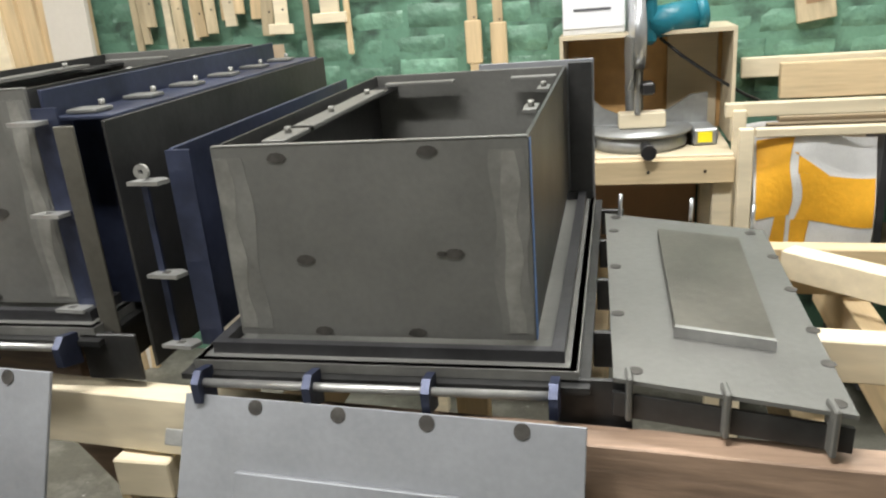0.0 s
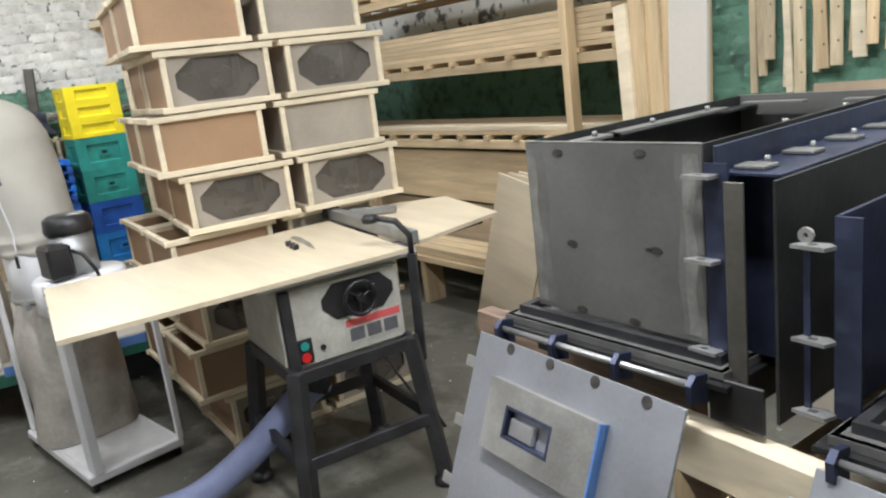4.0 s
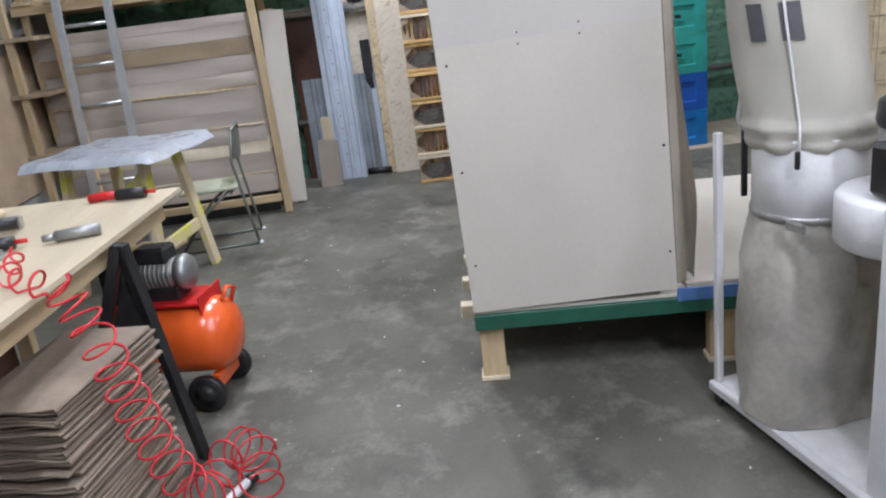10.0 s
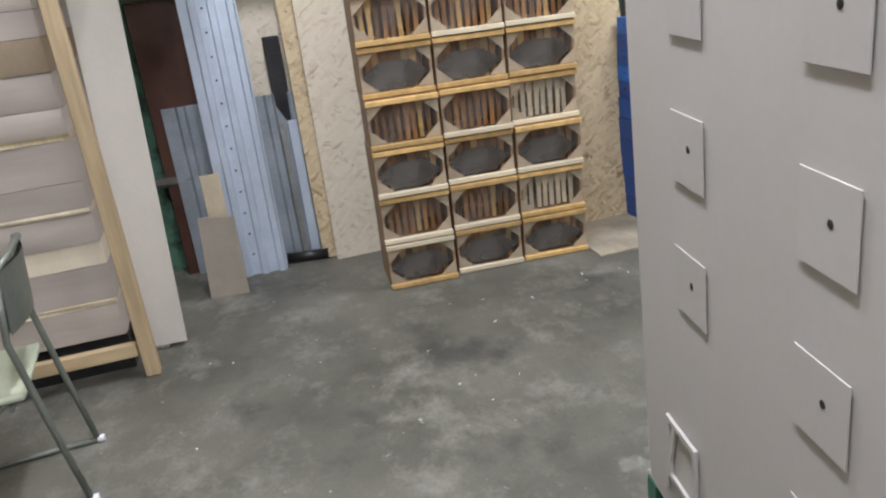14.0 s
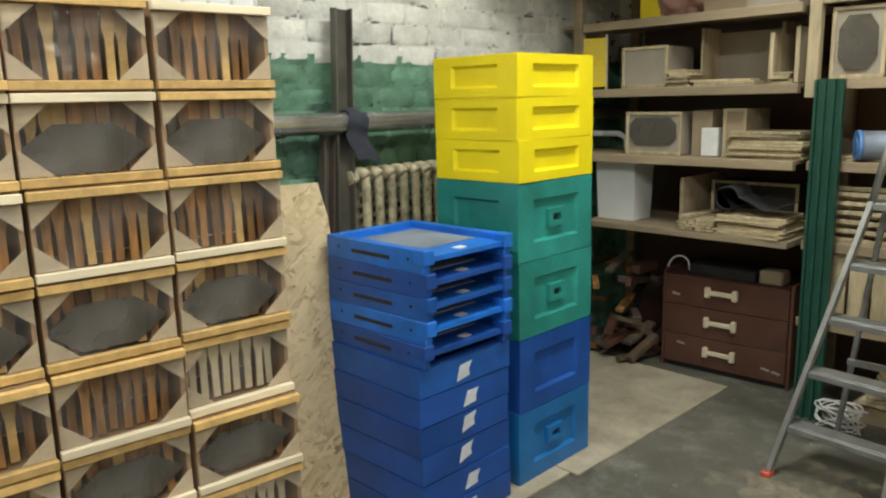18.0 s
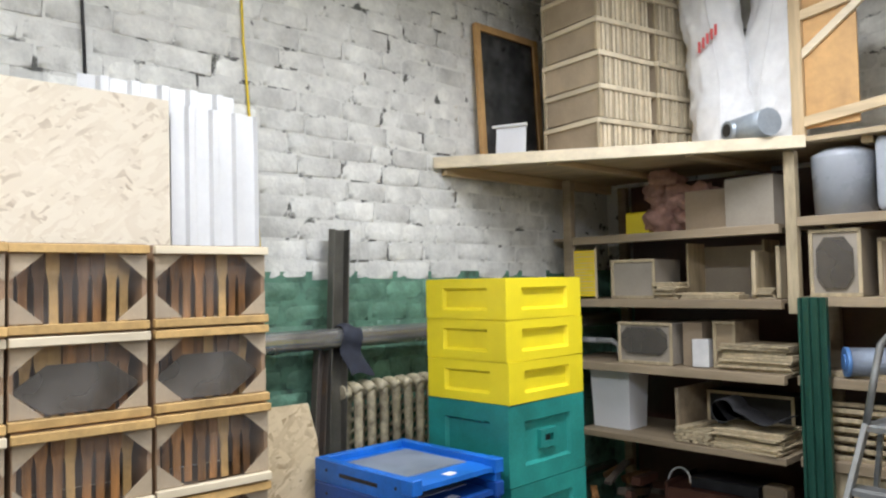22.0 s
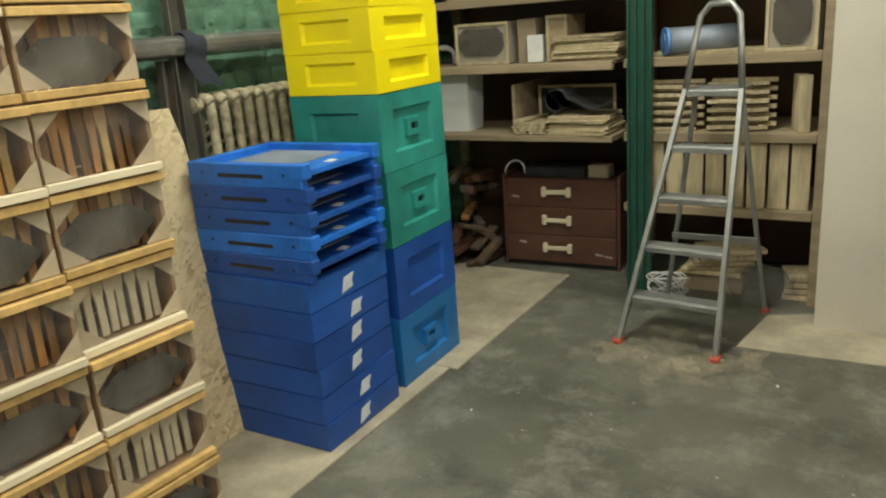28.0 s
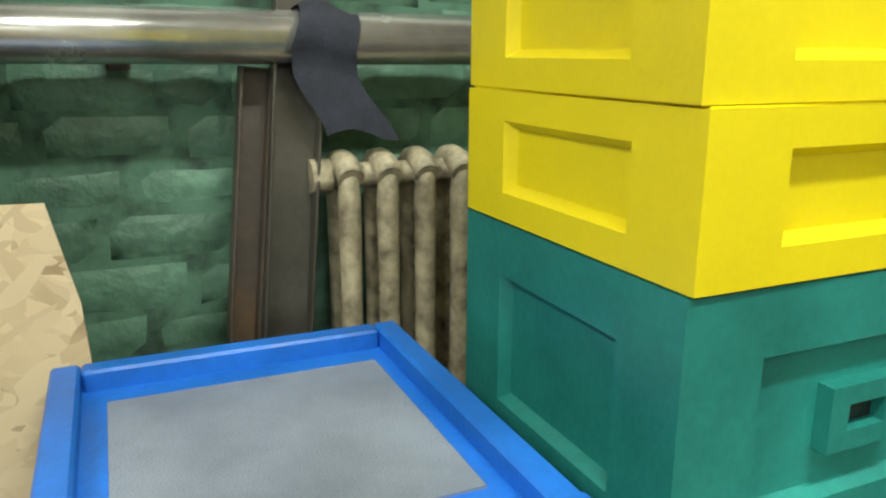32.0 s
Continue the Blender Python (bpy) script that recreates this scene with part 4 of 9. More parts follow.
for x in (-0.3, 0.0, 0.25, 0.42):
    part("screw", Geo().cyl((x, 2.5875, BT - 0.045), (x, 2.586, BT - 0.045), 0.005, seg=8), "steel_dark", bench)
part("back_panel", Geo().box(-0.46, 0.44, 3.05, 3.06, 0.3, BT - 0.04), "hardboard", bench)
part("shelf", Geo().box(-0.46, 0.44, 2.70, 3.04, 0.55, 0.57), "hardboard", bench)
bx = thing("plywood_box", "orange plywood box standing open at the back of the bench", "box", pose(0, 0, BT + 0.001))
part("back", Geo().box(-0.018, 0.515, 3.07, 3.08, 0, 0.351), "ply_orange", bx)
part("side", Geo().box(-0.03, -0.0185, 2.80, 3.08, 0, 0.352), "ply", bx)
part("side", Geo().box(0.5155, 0.527, 2.80, 3.08, 0, 0.352), "ply", bx)
part("top", Geo().box(-0.03, 0.527, 2.80, 3.08, 0.353, 0.366), "ply", bx)
part("batten", Geo().box(0.33, 0.50, 3.055, 3.0695, 0.0, 0.35, 0.002), "ply", bx)
card = thing("white_carton", "white cardboard carton standing on the plywood box", "box", pose(0.10, 2.95, BT + 0.368, 0, 0, 3))
part("carton_body", Geo().box(-0.125, 0.075, -0.12, 0.12, 0, 0.27, 0.003), "corr_white", card)
part("carton_flap", Geo().box(-0.125, 0.075, -0.125, -0.121, 0.02, 0.11, 0.001), "white_plastic", card)
part("shipping_label", Geo().box(-0.09, 0.03, -0.1265, -0.1255, 0.075, 0.083), "black_ink", card, "grey printed line")
saw = thing("mitre_saw", "teal and grey mitre saw with its blade raised", "power saw", pose(0.225, 2.80, BT + 0.001, 0, 0, 6) @ Matrix.Scale(0.9, 4))
part("base", Geo().lathe([(0.02, 0), (0.17, 0), (0.175, 0.02), (0.17, 0.05), (0.02, 0.055)], 28), "alu_dull", saw)
part("turntable", Geo().lathe([(0.02, 0.056), (0.19, 0.056), (0.192, 0.066), (0.02, 0.069)], 28), "alu_dull", saw)
part("fence", Geo().prism([(-0.26, 0.06), (-0.03, 0.06), (-0.03, 0.09), (-0.12, 0.13), (-0.17, 0.175), (-0.21, 0.16), (-0.24, 0.11), (-0.26, 0.11)], 0.06, 0.075), "alu_dull", saw)
part("fence", Geo().prism([(0.03, 0.06), (0.26, 0.06), (0.26, 0.17), (0.20, 0.165), (0.12, 0.115), (0.03, 0.09)], 0.06, 0.075), "alu_dull", saw)
part("side_table", Geo().box(-0.27, -0.185, -0.08, 0.08, 0.0, 0.06, 0.006), "alu_dull", saw)
part("side_table", Geo().box(0.185, 0.27, -0.08, 0.08, 0.0, 0.06, 0.006), "alu_dull", saw)
part("lock_knob", Geo().cyl((0, -0.19, 0.03), (0, -0.25, 0.025), 0.02).cyl((0, -0.25, 0.025), (0, -0.275, 0.024), 0.026), "black", saw)
part("arm", Geo().tube([(0, 0.10, 0.06), (0, 0.14, 0.2), (0, 0.10, 0.32), (0, 0.02, 0.42)], 0.035), "alu_dull", saw)
part("blade_guard", Geo().cyl((-0.035, -0.02, 0.42), (0.005, -0.02, 0.42), 0.14, seg=28), "alu", saw)
part("lower_guard", Geo().prism([(-0.15, 0.40), (-0.13, 0.27), (-0.05, 0.21), (0.03, 0.23), (0.06, 0.33), (0.05, 0.40)], -0.045, -0.037, "x"), "alu_dull", saw)
part("blade", Geo().cyl((0.006, -0.02, 0.40), (0.009, -0.02, 0.40), 0.127, seg=40), "bright", saw)
part("motor", Geo().cyl((0.03, 0.02, 0.43), (0.20, 0.04, 0.455), 0.055, seg=20), "teal_tool", saw)
part("motor_end", Geo().cyl((0.20, 0.04, 0.455), (0.235, 0.044, 0.46), 0.058, seg=20), "teal_tool", saw)
part("gearbox", Geo().box(-0.01, 0.06, -0.03, 0.07, 0.36, 0.55, 0.015), "teal_tool", saw)
part("handle", Geo().tube([(0.01, -0.02, 0.52), (0.03, -0.10, 0.60), (0.04, -0.17, 0.60)], 0.018), "black", saw)
part("depth_stop", Geo().box(0.0, 0.05, -0.07, 0.0, 0.19, 0.235, 0.008), "black", saw)
part("depth_rod", Geo().cyl((-0.01, -0.05, 0.12), (-0.01, -0.04, 0.33), 0.012), "bright", saw)
part("cord", Geo().tube([(0.08, 0.05, 0.38), (0.16, 0.04, 0.31), (0.27, 0.03, 0.23), (0.38, 0.02, 0.16), (0.50, 0.06, 0.10)], 0.006), "black", saw)
part("warning_label", Geo().box(0.20, 0.25, -0.0825, -0.0815, 0.012, 0.05), "hive_yellow", saw, "yellow warning label")
solid("timber_offcut", Geo().box(-0.075, 0.075, -0.03, 0.03, 0, 0.05, 0.003), "pine_pale", "short pale timber offcut lying on the mitre saw", "offcut", pose(0.235, 2.78, BT + 0.064, 0, 0, 4))

rack2 = thing("offcut_bin", "timber bin frame with a rail and boards behind it", "storage bin")
part("top_rail", Geo().box(0.484, 2.2, 2.68, 2.715, 1.075, 1.118, 0.003), "pine_pale", rack2)
part("post", Geo().box(0.510, 0.552, 2.55, 2.586, 0, 1.062, 0.003), "pine_pale", rack2)
part("post", Geo().box(0.505, 0.545, 2.66, 2.678, 0, 1.10, 0.003), "pine_pale", rack2)
part("front_rail", Geo().box(0.555, 2.2, 2.55, 2.582, 1.036, 1.062, 0.003), "pine_pale", rack2)
part("low_rail", Geo().box(0.555, 2.2, 2.545, 2.58, 0.59, 0.655, 0.003), "pine_pale", rack2)
part("board", Geo().box(0.70, 2.2, 3.0, 3.035, 1.075, 1.195, 0.003), "pine_x", rack2)
part("board", Geo().box(0.58, 2.2, 3.05, 3.085, 1.145, 1.213, 0.003), "pine_pale", rack2)
for k in range(6):
    part("board", Geo().box(0.62 + 0.04 * k, 2.1, 2.73 + 0.045 * k, 2.77 + 0.045 * k, 0.97 + 0.012 * (k % 3), 1.04 + 0.015 * (k % 2), 0.002), "shelf_wood", rack2)
part("bin_floor", Geo().box(0.556, 2.1, 2.59, 3.02, 0.60, 0.62), "shelf_wood", rack2)
part("side_panel", Geo().box(0.905, 0.925, 2.56, 3.0, 0.2, 1.03), "black_steel", rack2)
sack = thing("sack", "white woven sack with broad orange printed bands in the bin", "sack")
def sack_pt(u, v):
    return (0.558 + 0.34 * u, 2.588 - 0.012 * math.sin(6 * u + 2) * math.sin(5 * v) - 0.03 * math.sin(math.pi * v), 0.64 + 0.39 * v + 0.012 * math.sin(5 * u))
def off_sack(u0, u1, v0, v1, o):
    return Geo().grid(lambda a, b: (lambda p: (p[0], p[1] - o, p[2]))(sack_pt(u0(b) + (u1(b) - u0(b)) * a, v0 + (v1 - v0) * b)), 8, 12)
part("sack_body", Geo().grid(sack_pt, 16, 14).grid(lambda u, v: (lambda p: (p[0], p[1] + 0.20, p[2]))(sack_pt(u, v)), 16, 14), "sack_white", sack)
part("orange_band", off_sack(lambda v: 0.02, lambda v: 0.31 + 0.02 * math.sin(7 * v), 0.36, 0.97, 0.003), "sack_orange", sack, "orange printed band")
part("orange_band", off_sack(lambda v: 0.36 + 0.05 * math.sin(3 * v), lambda v: 0.99, 0.32, 0.70, 0.003), "sack_orange", sack, "orange printed band")
part("orange_band", off_sack(lambda v: 0.36, lambda v: 0.62 - 0.30 * v, 0.70, 0.86, 0.003), "sack_orange", sack, "orange printed band")
part("orange_band", off_sack(lambda v: 0.14 + 0.05 * v, lambda v: 0.29, 0.0, 0.36, 0.003), "sack_orange", sack, "orange printed band")
part("orange_band", off_sack(lambda v: 0.33, lambda v: 0.45 + 0.04 * v, 0.0, 0.32, 0.003), "sack_orange", sack, "orange printed band")
part("brown_print", off_sack(lambda v: 0.70 + 0.1 * v, lambda v: 0.90 - 0.05 * v, 0.03, 0.15, 0.003), "hardboard", sack, "small brown printed patch")

# thin wooden templates hung on nails along the wall
trng = random.Random(11)
def template(x, z0, z1, w, tilt, m, y=None, hook=False):
    t = thing("wooden_template", "thin wooden template strip hanging on the brick wall", "template", pose(x, (YP - 0.045) if y is None else y, z0, 0, tilt, 0), "hanging templates")
    part("strip", Geo().box(-w / 2, w / 2, -0.006, 0.006, 0, z1 - z0, 0.002), m, t)
    part("nail", Geo().cyl((0, -0.012, z1 - z0 - 0.05), (0, YP - ((YP - 0.045) if y is None else y) + 0.004, z1 - z0 - 0.05), 0.004, seg=6), "steel_dark", t)
    for k in range(3 if w > 0.035 else 0):
        part("peg_hole", Geo().cyl((0.2 * w, -0.0062, 0.09 + 0.12 * k), (0.2 * w, -0.0072, 0.09 + 0.12 * k), 0.004, seg=8), "steel_dark", t)
    if hook:
        part("cross_foot", Geo().box(-w * 0.9, w * 0.9, -0.020, -0.0065, 0, 0.038, 0.002), m, t)
    return t


for k, (x, z0, w, ti) in enumerate(((-1.75, 1.33, 0.03, 0), (-1.70, 1.40, 0.035, -1), (-1.66, 1.465, 0.045, 1), (-1.61, 1.35, 0.03, 2), (-1.585, 1.33, 0.03, -2), (-1.535, 1.318, 0.045, 0), (-1.49, 1.40, 0.03, 1), (-1.455, 1.413, 0.05, -3), (-1.395, 1.424, 0.045, 0),
                                    (-1.355, 1.47, 0.03, 3), (-1.32, 1.446, 0.05, -2), (-1.27, 1.49, 0.04, 1), (-1.22, 1.466, 0.045, 3), (-1.17, 1.40, 0.05, 4))):
    template(x, z0, 2.05, w, ti, trng.choice(("pine_z", "pine_pale", "pine_z", "slat_pale")), YP - 0.03 - 0.02 * (k % 3))
template(-1.10, 1.405, 2.05, 0.055, 2, "pine_pale", YP - 0.075, True)
template(-1.005, 1.25, 2.05, 0.022, 0, "shelf_wood", None, False)
template(-0.91, 1.432, 2.05, 0.075, 0, "pine_pale", None, True)
template(-0.842, 1.311, 2.05, 0.022, 0, "pine_z", None, False)
for x, z0, ti, w in ((-0.766, 1.569, -10, 0.05), (-0.708, 1.556, -6, 0.055), (-0.642, 1.509, -8, 0.04), (-0.57, 1.575, 2, 0.032), (-0.60, 1.62, -12, 0.04), (-0.494, 1.645, 6, 0.034)):
    template(x, z0, 2.05, w, ti, "slat_pale", YP - 0.035 - 0.02 * (int(100 * x) % 2))
for x, z0 in ((-0.362, 1.205), (-0.268, 1.192)):
    t = template(x, z0, 2.05, 0.036, 0, "pine_z")
    part("wide_foot", Geo().box(-0.03, 0.03, -0.009, 0.009, 0.045, 0.20, 0.003), "pine_z", t)
t = thing("wooden_template", "short wooden block template hanging on the wall", "template", pose(0.815, YP - 0.028, 1.325, 0, -8, 0), "hanging templates")
part("strip", Geo().box(-0.062, 0.062, -0.012, 0.012, 0, 0.27, 0.003), "slat_pale", t)
for zz in (0.06, 0.12):
    part("slot", Geo().box(-0.03, 0.03, -0.0135, -0.0125, zz, zz + 0.026), "hardboard", t)
solid("cardboard_sheet", Geo().prism([(-0.20, 0), (0.19, 0), (0.17, 0.34), (-0.20, 0.335)], 0, 0.006, "y"), "kraft", "brown cardboard sheet standing against the wall", "cardboard", pose(-1.26, 2.97, 1.03, -3, 0, 0))
solid("cardboard_stand", Geo().box(-0.30, 0.22, -0.05, 0.10, 0, 1.03, 0.003), "hardboard_grey", "plain board box under the templates", "box", pose(-1.28, 2.97, 0))
# white panel and planks leaning beside the rack
solid("leaning_panel", Geo().box(-0.095, 0.095, -0.012, 0.012, 0, 2.45, 0.002), "panel", "tall cream panel leaning on the brick wall", "panel", pose(-1.995, 2.90, 0, -3, 0, 0))
for k in range(6):
    solid("plank", Geo().box(-0.035, 0.035, -0.012, 0.012, 0, 1.78 + 0.06 * (k % 3), 0.002), trng.choice(("pine_z", "pine_pale")), "pale pine plank leaning at the end of the rack", "plank", pose(-2.13 + 0.045 * k, 2.80 + 0.02 * k, 0, -5, -6.5 + 0.9 * k, 0), "leaning planks")

# lumber rack on the back wall
rack = thing("lumber_rack", "timber rack with long boards on its shelves", "rack")
for x in (-2.86, -5.02, -5.82):
    part("post", Geo().box(x - 0.026, x + 0.026, 3.13, 3.20, 0, 3.0, 0.003), "pine_z", rack)
for zz in (1.045, 1.515, 2.02):
    part("front_beam", Geo().box(-5.92, -2.42, 3.205, 3.245, zz, zz + 0.055, 0.003), "pine_x", rack)
    part("back_beam", Geo().box(-5.92, -2.42, 3.80, 3.85, zz, zz + 0.05, 0.003), "pine_x", rack)
    for k in range(13):
        x = -2.57 - 0.27 * k
        part("bearer", Geo().box(x - 0.022, x + 0.022, 3.19, 3.86, zz + 0.056, zz + 0.085, 0.003), "pine_y", rack)
for zz, n in ((1.135, 7), (1.605, 26), (2.11, 20)):
    for k in range(n):
        lay, j = divmod(k, 4)
        x1 = -2.38 - trng.random() * 0.35
        b = Geo().box(x1 - 3.2, x1, 3.22 + 0.145 * j, 3.35 + 0.145 * j, 0, 0.028, 0.002)
        solid("board", b, trng.choice(("pine_x", "pine_pale", "pine_x")), "long sawn board lying on the rack", "board", pose(0, 0, zz - 0.004 + lay * 0.029), "boards on the rack")
part("lower_board", Geo().box(-5.92, -2.46, 3.25, 3.27, 0.68, 1.02, 0.002), "pine_x", rack)
part("lower_board", Geo().box(-5.92, -2.46, 3.272, 3.292, 0.36, 0.66, 0.002), "shelf_wood", rack)
for k in range(6):
    solid("board", Geo().box(-5.7, -2.6 - 0.1 * k, 2.95 + 0.10 * (k % 3), 3.04 + 0.10 * (k % 3), 0, 0.03, 0.002), "pine_x", "long sawn board stacked low beside the rack", "board", pose(0, 0, 0.35 + 0.031 * (k // 3)), "boards on the rack")
part("low_shelf", Geo().box(-5.8, -2.6, 2.93, 3.24, 0.31, 0.349, 0.002), "pine_x", rack)
for x in (-2.8, -4.2, -5.6):
    part("low_leg", Geo().box(x, x + 0.05, 2.95, 3.10, 0, 0.309, 0.002), "pine_z", rack)
for k in range(3):
    solid("plywood_board", Geo().box(-0.19, 0.19, -0.006, 0.006, 0, 0.98, 0.002), "ply", "pale plywood board leaning on the rack", "board", pose(-3.15 + 0.09 * k, 2.70 + 0.03 * k, 0, -6, 14 - 2 * k, 2 + 3 * k), "leaning plywood boards")


# ---- the corner with the hives ----
# stack of wooden comb cassettes, three wide and eight high
CW, CH, CD = 0.352, 0.24, 0.30
def cassette_meshes():
    g = {}
    g["frame"] = Geo().ring(rect(0.004, CW - 0.004, 0.0, CH - 0.0006), rect(0.016, CW - 0.016, 0.012, CH - 0.012), 0.014, CD).mesh("frame", "hardboard")
    g["back_board"] = Geo().box(0.016, CW - 0.016, CD - 0.006, CD, 0.016, CH - 0.016).mesh("back_board", "hardboard")
    for nm, tri in (("ll", ((0.006, 0.03), (0.085, 0.03), (0.006, 0.10))), ("lr", ((CW - 0.006, 0.03), (CW - 0.006, 0.10), (CW - 0.085, 0.03))),
                    ("ul", ((0.006, CH - 0.03), (0.006, CH - 0.10), (0.085, CH - 0.03))), ("ur", ((CW - 0.006, CH - 0.03), (CW - 0.085, CH - 0.03), (CW - 0.006, CH - 0.10)))):
        g["corner_" + nm] = Geo().prism(tri, 0.006, 0.011).mesh("corner_board", "corner_tan")
    for mname, key in (("honey", "lath_a"), ("pine_pale", "lath_b")):
        g[key] = Geo().box(0.0, CW - 0.002, -0.012, 0.012, 0, 0.0235, 0.002).mesh("lath", mname)
    for mname, key in (("slat_dark", "slat_d"), ("pine_pale", "slat_p"), ("honey", "slat_h")):
        g[key] = Geo().prism([(-0.011, 0.02), (0.011, 0.02), (0.011, CH * 0.55), (0.017, CH * 0.68), (0.017, CH - 0.02), (-0.017, CH - 0.02), (-0.017, CH * 0.68), (-0.011, CH * 0.55)], 0.066, 0.075).mesh("slat", mname)
    g["film"] = Geo().grid(lambda u, v: (0.008 + u * (CW - 0.016), 0.006 - 0.006 * math.sin(5 * u + 3 * v) * math.sin(math.pi * u), 0.03 + v * (CH - 0.06)), 6, 4).mesh("film", "clear_film")
    g["sheet"] = Geo().prism(octo(0.02, CW - 0.02, 0.028, CH * 0.66, 0.08, 0.06), 0.046, 0.05).mesh("grey_sheet", "grey_film")
    return g


CASS = cassette_meshes()
rng = random.Random(5)
ORIENT = Matrix(((0, -1, 0, 0), (1, 0, 0, 0), (0, 0, 1, 0), (0, 0, 0, 1)))
for row in range(8):
    for colm in range(3):
        place = pose(-8.272 + 0.016 * rng.uniform(-1, 1) - 0.004 * row, (-0.343, 0.027, 0.385)[colm] - 0.0018 * row * (colm == 1) + 0.002 * rng.uniform(-1, 1), row * CH, 0, 0, 90 - 4 + rng.uniform(-0.8, 0.8))
        pale = colm == 2 and row in (1, 3)
        dark = row % 2 == 0 and row < 7
        c = thing("comb_cassette", ("wooden comb cassette with pale slats" if pale else "wooden comb cassette with grey film over dark slats" if dark else "wooden comb cassette with brown propolis-stained slats") + " behind clear film", "beehive frame box", place @ pose(0, 0, 0, 0, 0, 0), "stacked comb cassettes")
        part("frame", CASS["frame"], "", c)
        part("back_board", CASS["back_board"], "", c)
        for k in ("ll", "lr", "ul", "ur"):
            part("corner_board", CASS["corner_" + k], "", c, "triangular board corner")
        la, lb = rng.choice((("lath_a", "lath_b"), ("lath_a", "lath_a"), ("lath_b", "lath_a")))
        part("top_lath", CASS[la], "", c, "", pose(0, 0.004 * rng.uniform(-1, 1), CH - 0.0275))
        part("bottom_lath", CASS[lb], "", c, "", pose(0, 0.004 * rng.uniform(-1, 1), 0.0035))
        n = 8
        for s in range(n):
            key = "slat_p" if pale else ("slat_h" if rng.random() < 0.28 else "slat_d")
            part("slat", CASS[key], "", c, "", pose(0.05 + s * (CW - 0.10) / (n - 1), 0.01 * rng.uniform(-1, 1), 0, 0, rng.uniform(-1.5, 1.5), 0))
        part("film", CASS["film"], "", c, "clear plastic film")
        if dark:
            part("film_sheet", CASS["sheet"], "", c, "greyish folded film sheet")

# strand boards and roofing sheets behind the stack
solid("strand_board", Geo().box(-0.006, 0.006, -0.13, 0.13, 0, 2.6, 0.002), "osb", "tall narrow strand board leaning on the wall beside the cassettes", "board", pose(-8.93, -0.47, 0, 0, -4, 2))
solid("strand_board", Geo().box(-0.006, 0.006, -0.62, 0.62, 0, 2.50, 0.002), "osb_pale", "pale strand board standing behind the cassette stack", "board", pose(-8.86, 0.09, 0, 0, -1.5, 0))
solid("strand_board", Geo().prism([(-0.34, 0), (0.20, 0), (0.17, 0.95), (0.155, 1.20), (0.125, 1.335), (-0.34, 1.345)], 0, 0.01, "x"), "osb", "strand board offcut with a worn corner leaning beside the cassettes", "board", pose(-8.60, 1.07, 0, 0, -6.5, 0))
def ribbed(width, height, pitch, depth, thick, flat=0.55):
    """A ribbed sheet in the plane x = 0, y across and z up."""
    pts = []
    y = 0.0
    while y < width:
        pts += [(y, 0), (y + pitch * flat, 0), (y + pitch * (flat + 0.1), depth), (y + pitch * 0.9, depth)]
        y += pitch
    pts.append((width, 0))
    pts = [p for p in pts if p[0] <= width]
    out = Geo()
    outline = pts + [(p[0], p[1] - thick) for p in reversed(pts)]
    n = len(pts)
    vs = [(x, y, z) for z in (0, height) for y, x in outline]
    fs = []
    m = len(outline)
    for i in range(n - 1):
        fs += [(i, i + 1, m + i + 1, m + i), (m - 1 - i, 2 * m - 1 - i, 2 * m - 2 - i, m - 2 - i), (i, m - 1 - i, m - 2 - i, i + 1), (m + i, m + i + 1, 2 * m - 2 - i, 2 * m - 1 - i)]
    out.add(vs, fs)
    return out


solid("roofing_sheet", ribbed(0.62, 2.58, 0.115, 0.02, 0.002), "corr_white", "white ribbed roofing sheet standing against the wall", "metal sheet", pose(-8.99, 0.42, 0, 0, -1.0, 0))
solid("roofing_sheet", ribbed(0.37, 2.50, 0.10, 0.018, 0.002), "corr_white", "white ribbed roofing sheet in front of another", "metal sheet", pose(-8.93, 0.74, 0, 0, -1.0, 0))

# strand boards laid on the floor under the hives
solid("floor_board", Geo().box(-9.1, -8.095, 0.74, 2.0, 0, 0.012, 0.002), "dusty_board", "dusty beige board laid flat on the concrete", "board", pose(0, 0, 0, 0, 0, 0))
solid("floor_board", Geo().box(-9.1, -8.055, 2.006, 3.42, 0, 0.012, 0.002), "dusty_board", "dusty beige board laid flat on the concrete", "board", pose(0, 0, 0, 0, 0, 0))
FB = 0.012


def recess_face(g, w, z0, z1, rx, rz, depth, plane):
    """One side of a hive body: the face with a sunk panel. plane maps (along, out, up) to a place."""
    o = rect(0, w, z0, z1)
    i = rect(rx, w - rx, z0 + rz[0], z1 - rz[1])
    b = 0.010
    ii = rect(rx + b, w - rx - b, z0 + rz[0] + b, z1 - rz[1] - b)
    vs = [plane(p[0], 0, p[1]) for p in o] + [plane(p[0], 0, p[1]) for p in i] + [plane(p[0], -depth, p[1]) for p in ii]
    fs = [(k, (k + 1) % 4, 4 + (k + 1) % 4, 4 + k) for k in range(4)] + [(4 + k, 4 + (k + 1) % 4, 8 + (k + 1) % 4, 8 + k) for k in range(4)] + [(8, 9, 10, 11)]
    g.add(vs, fs)


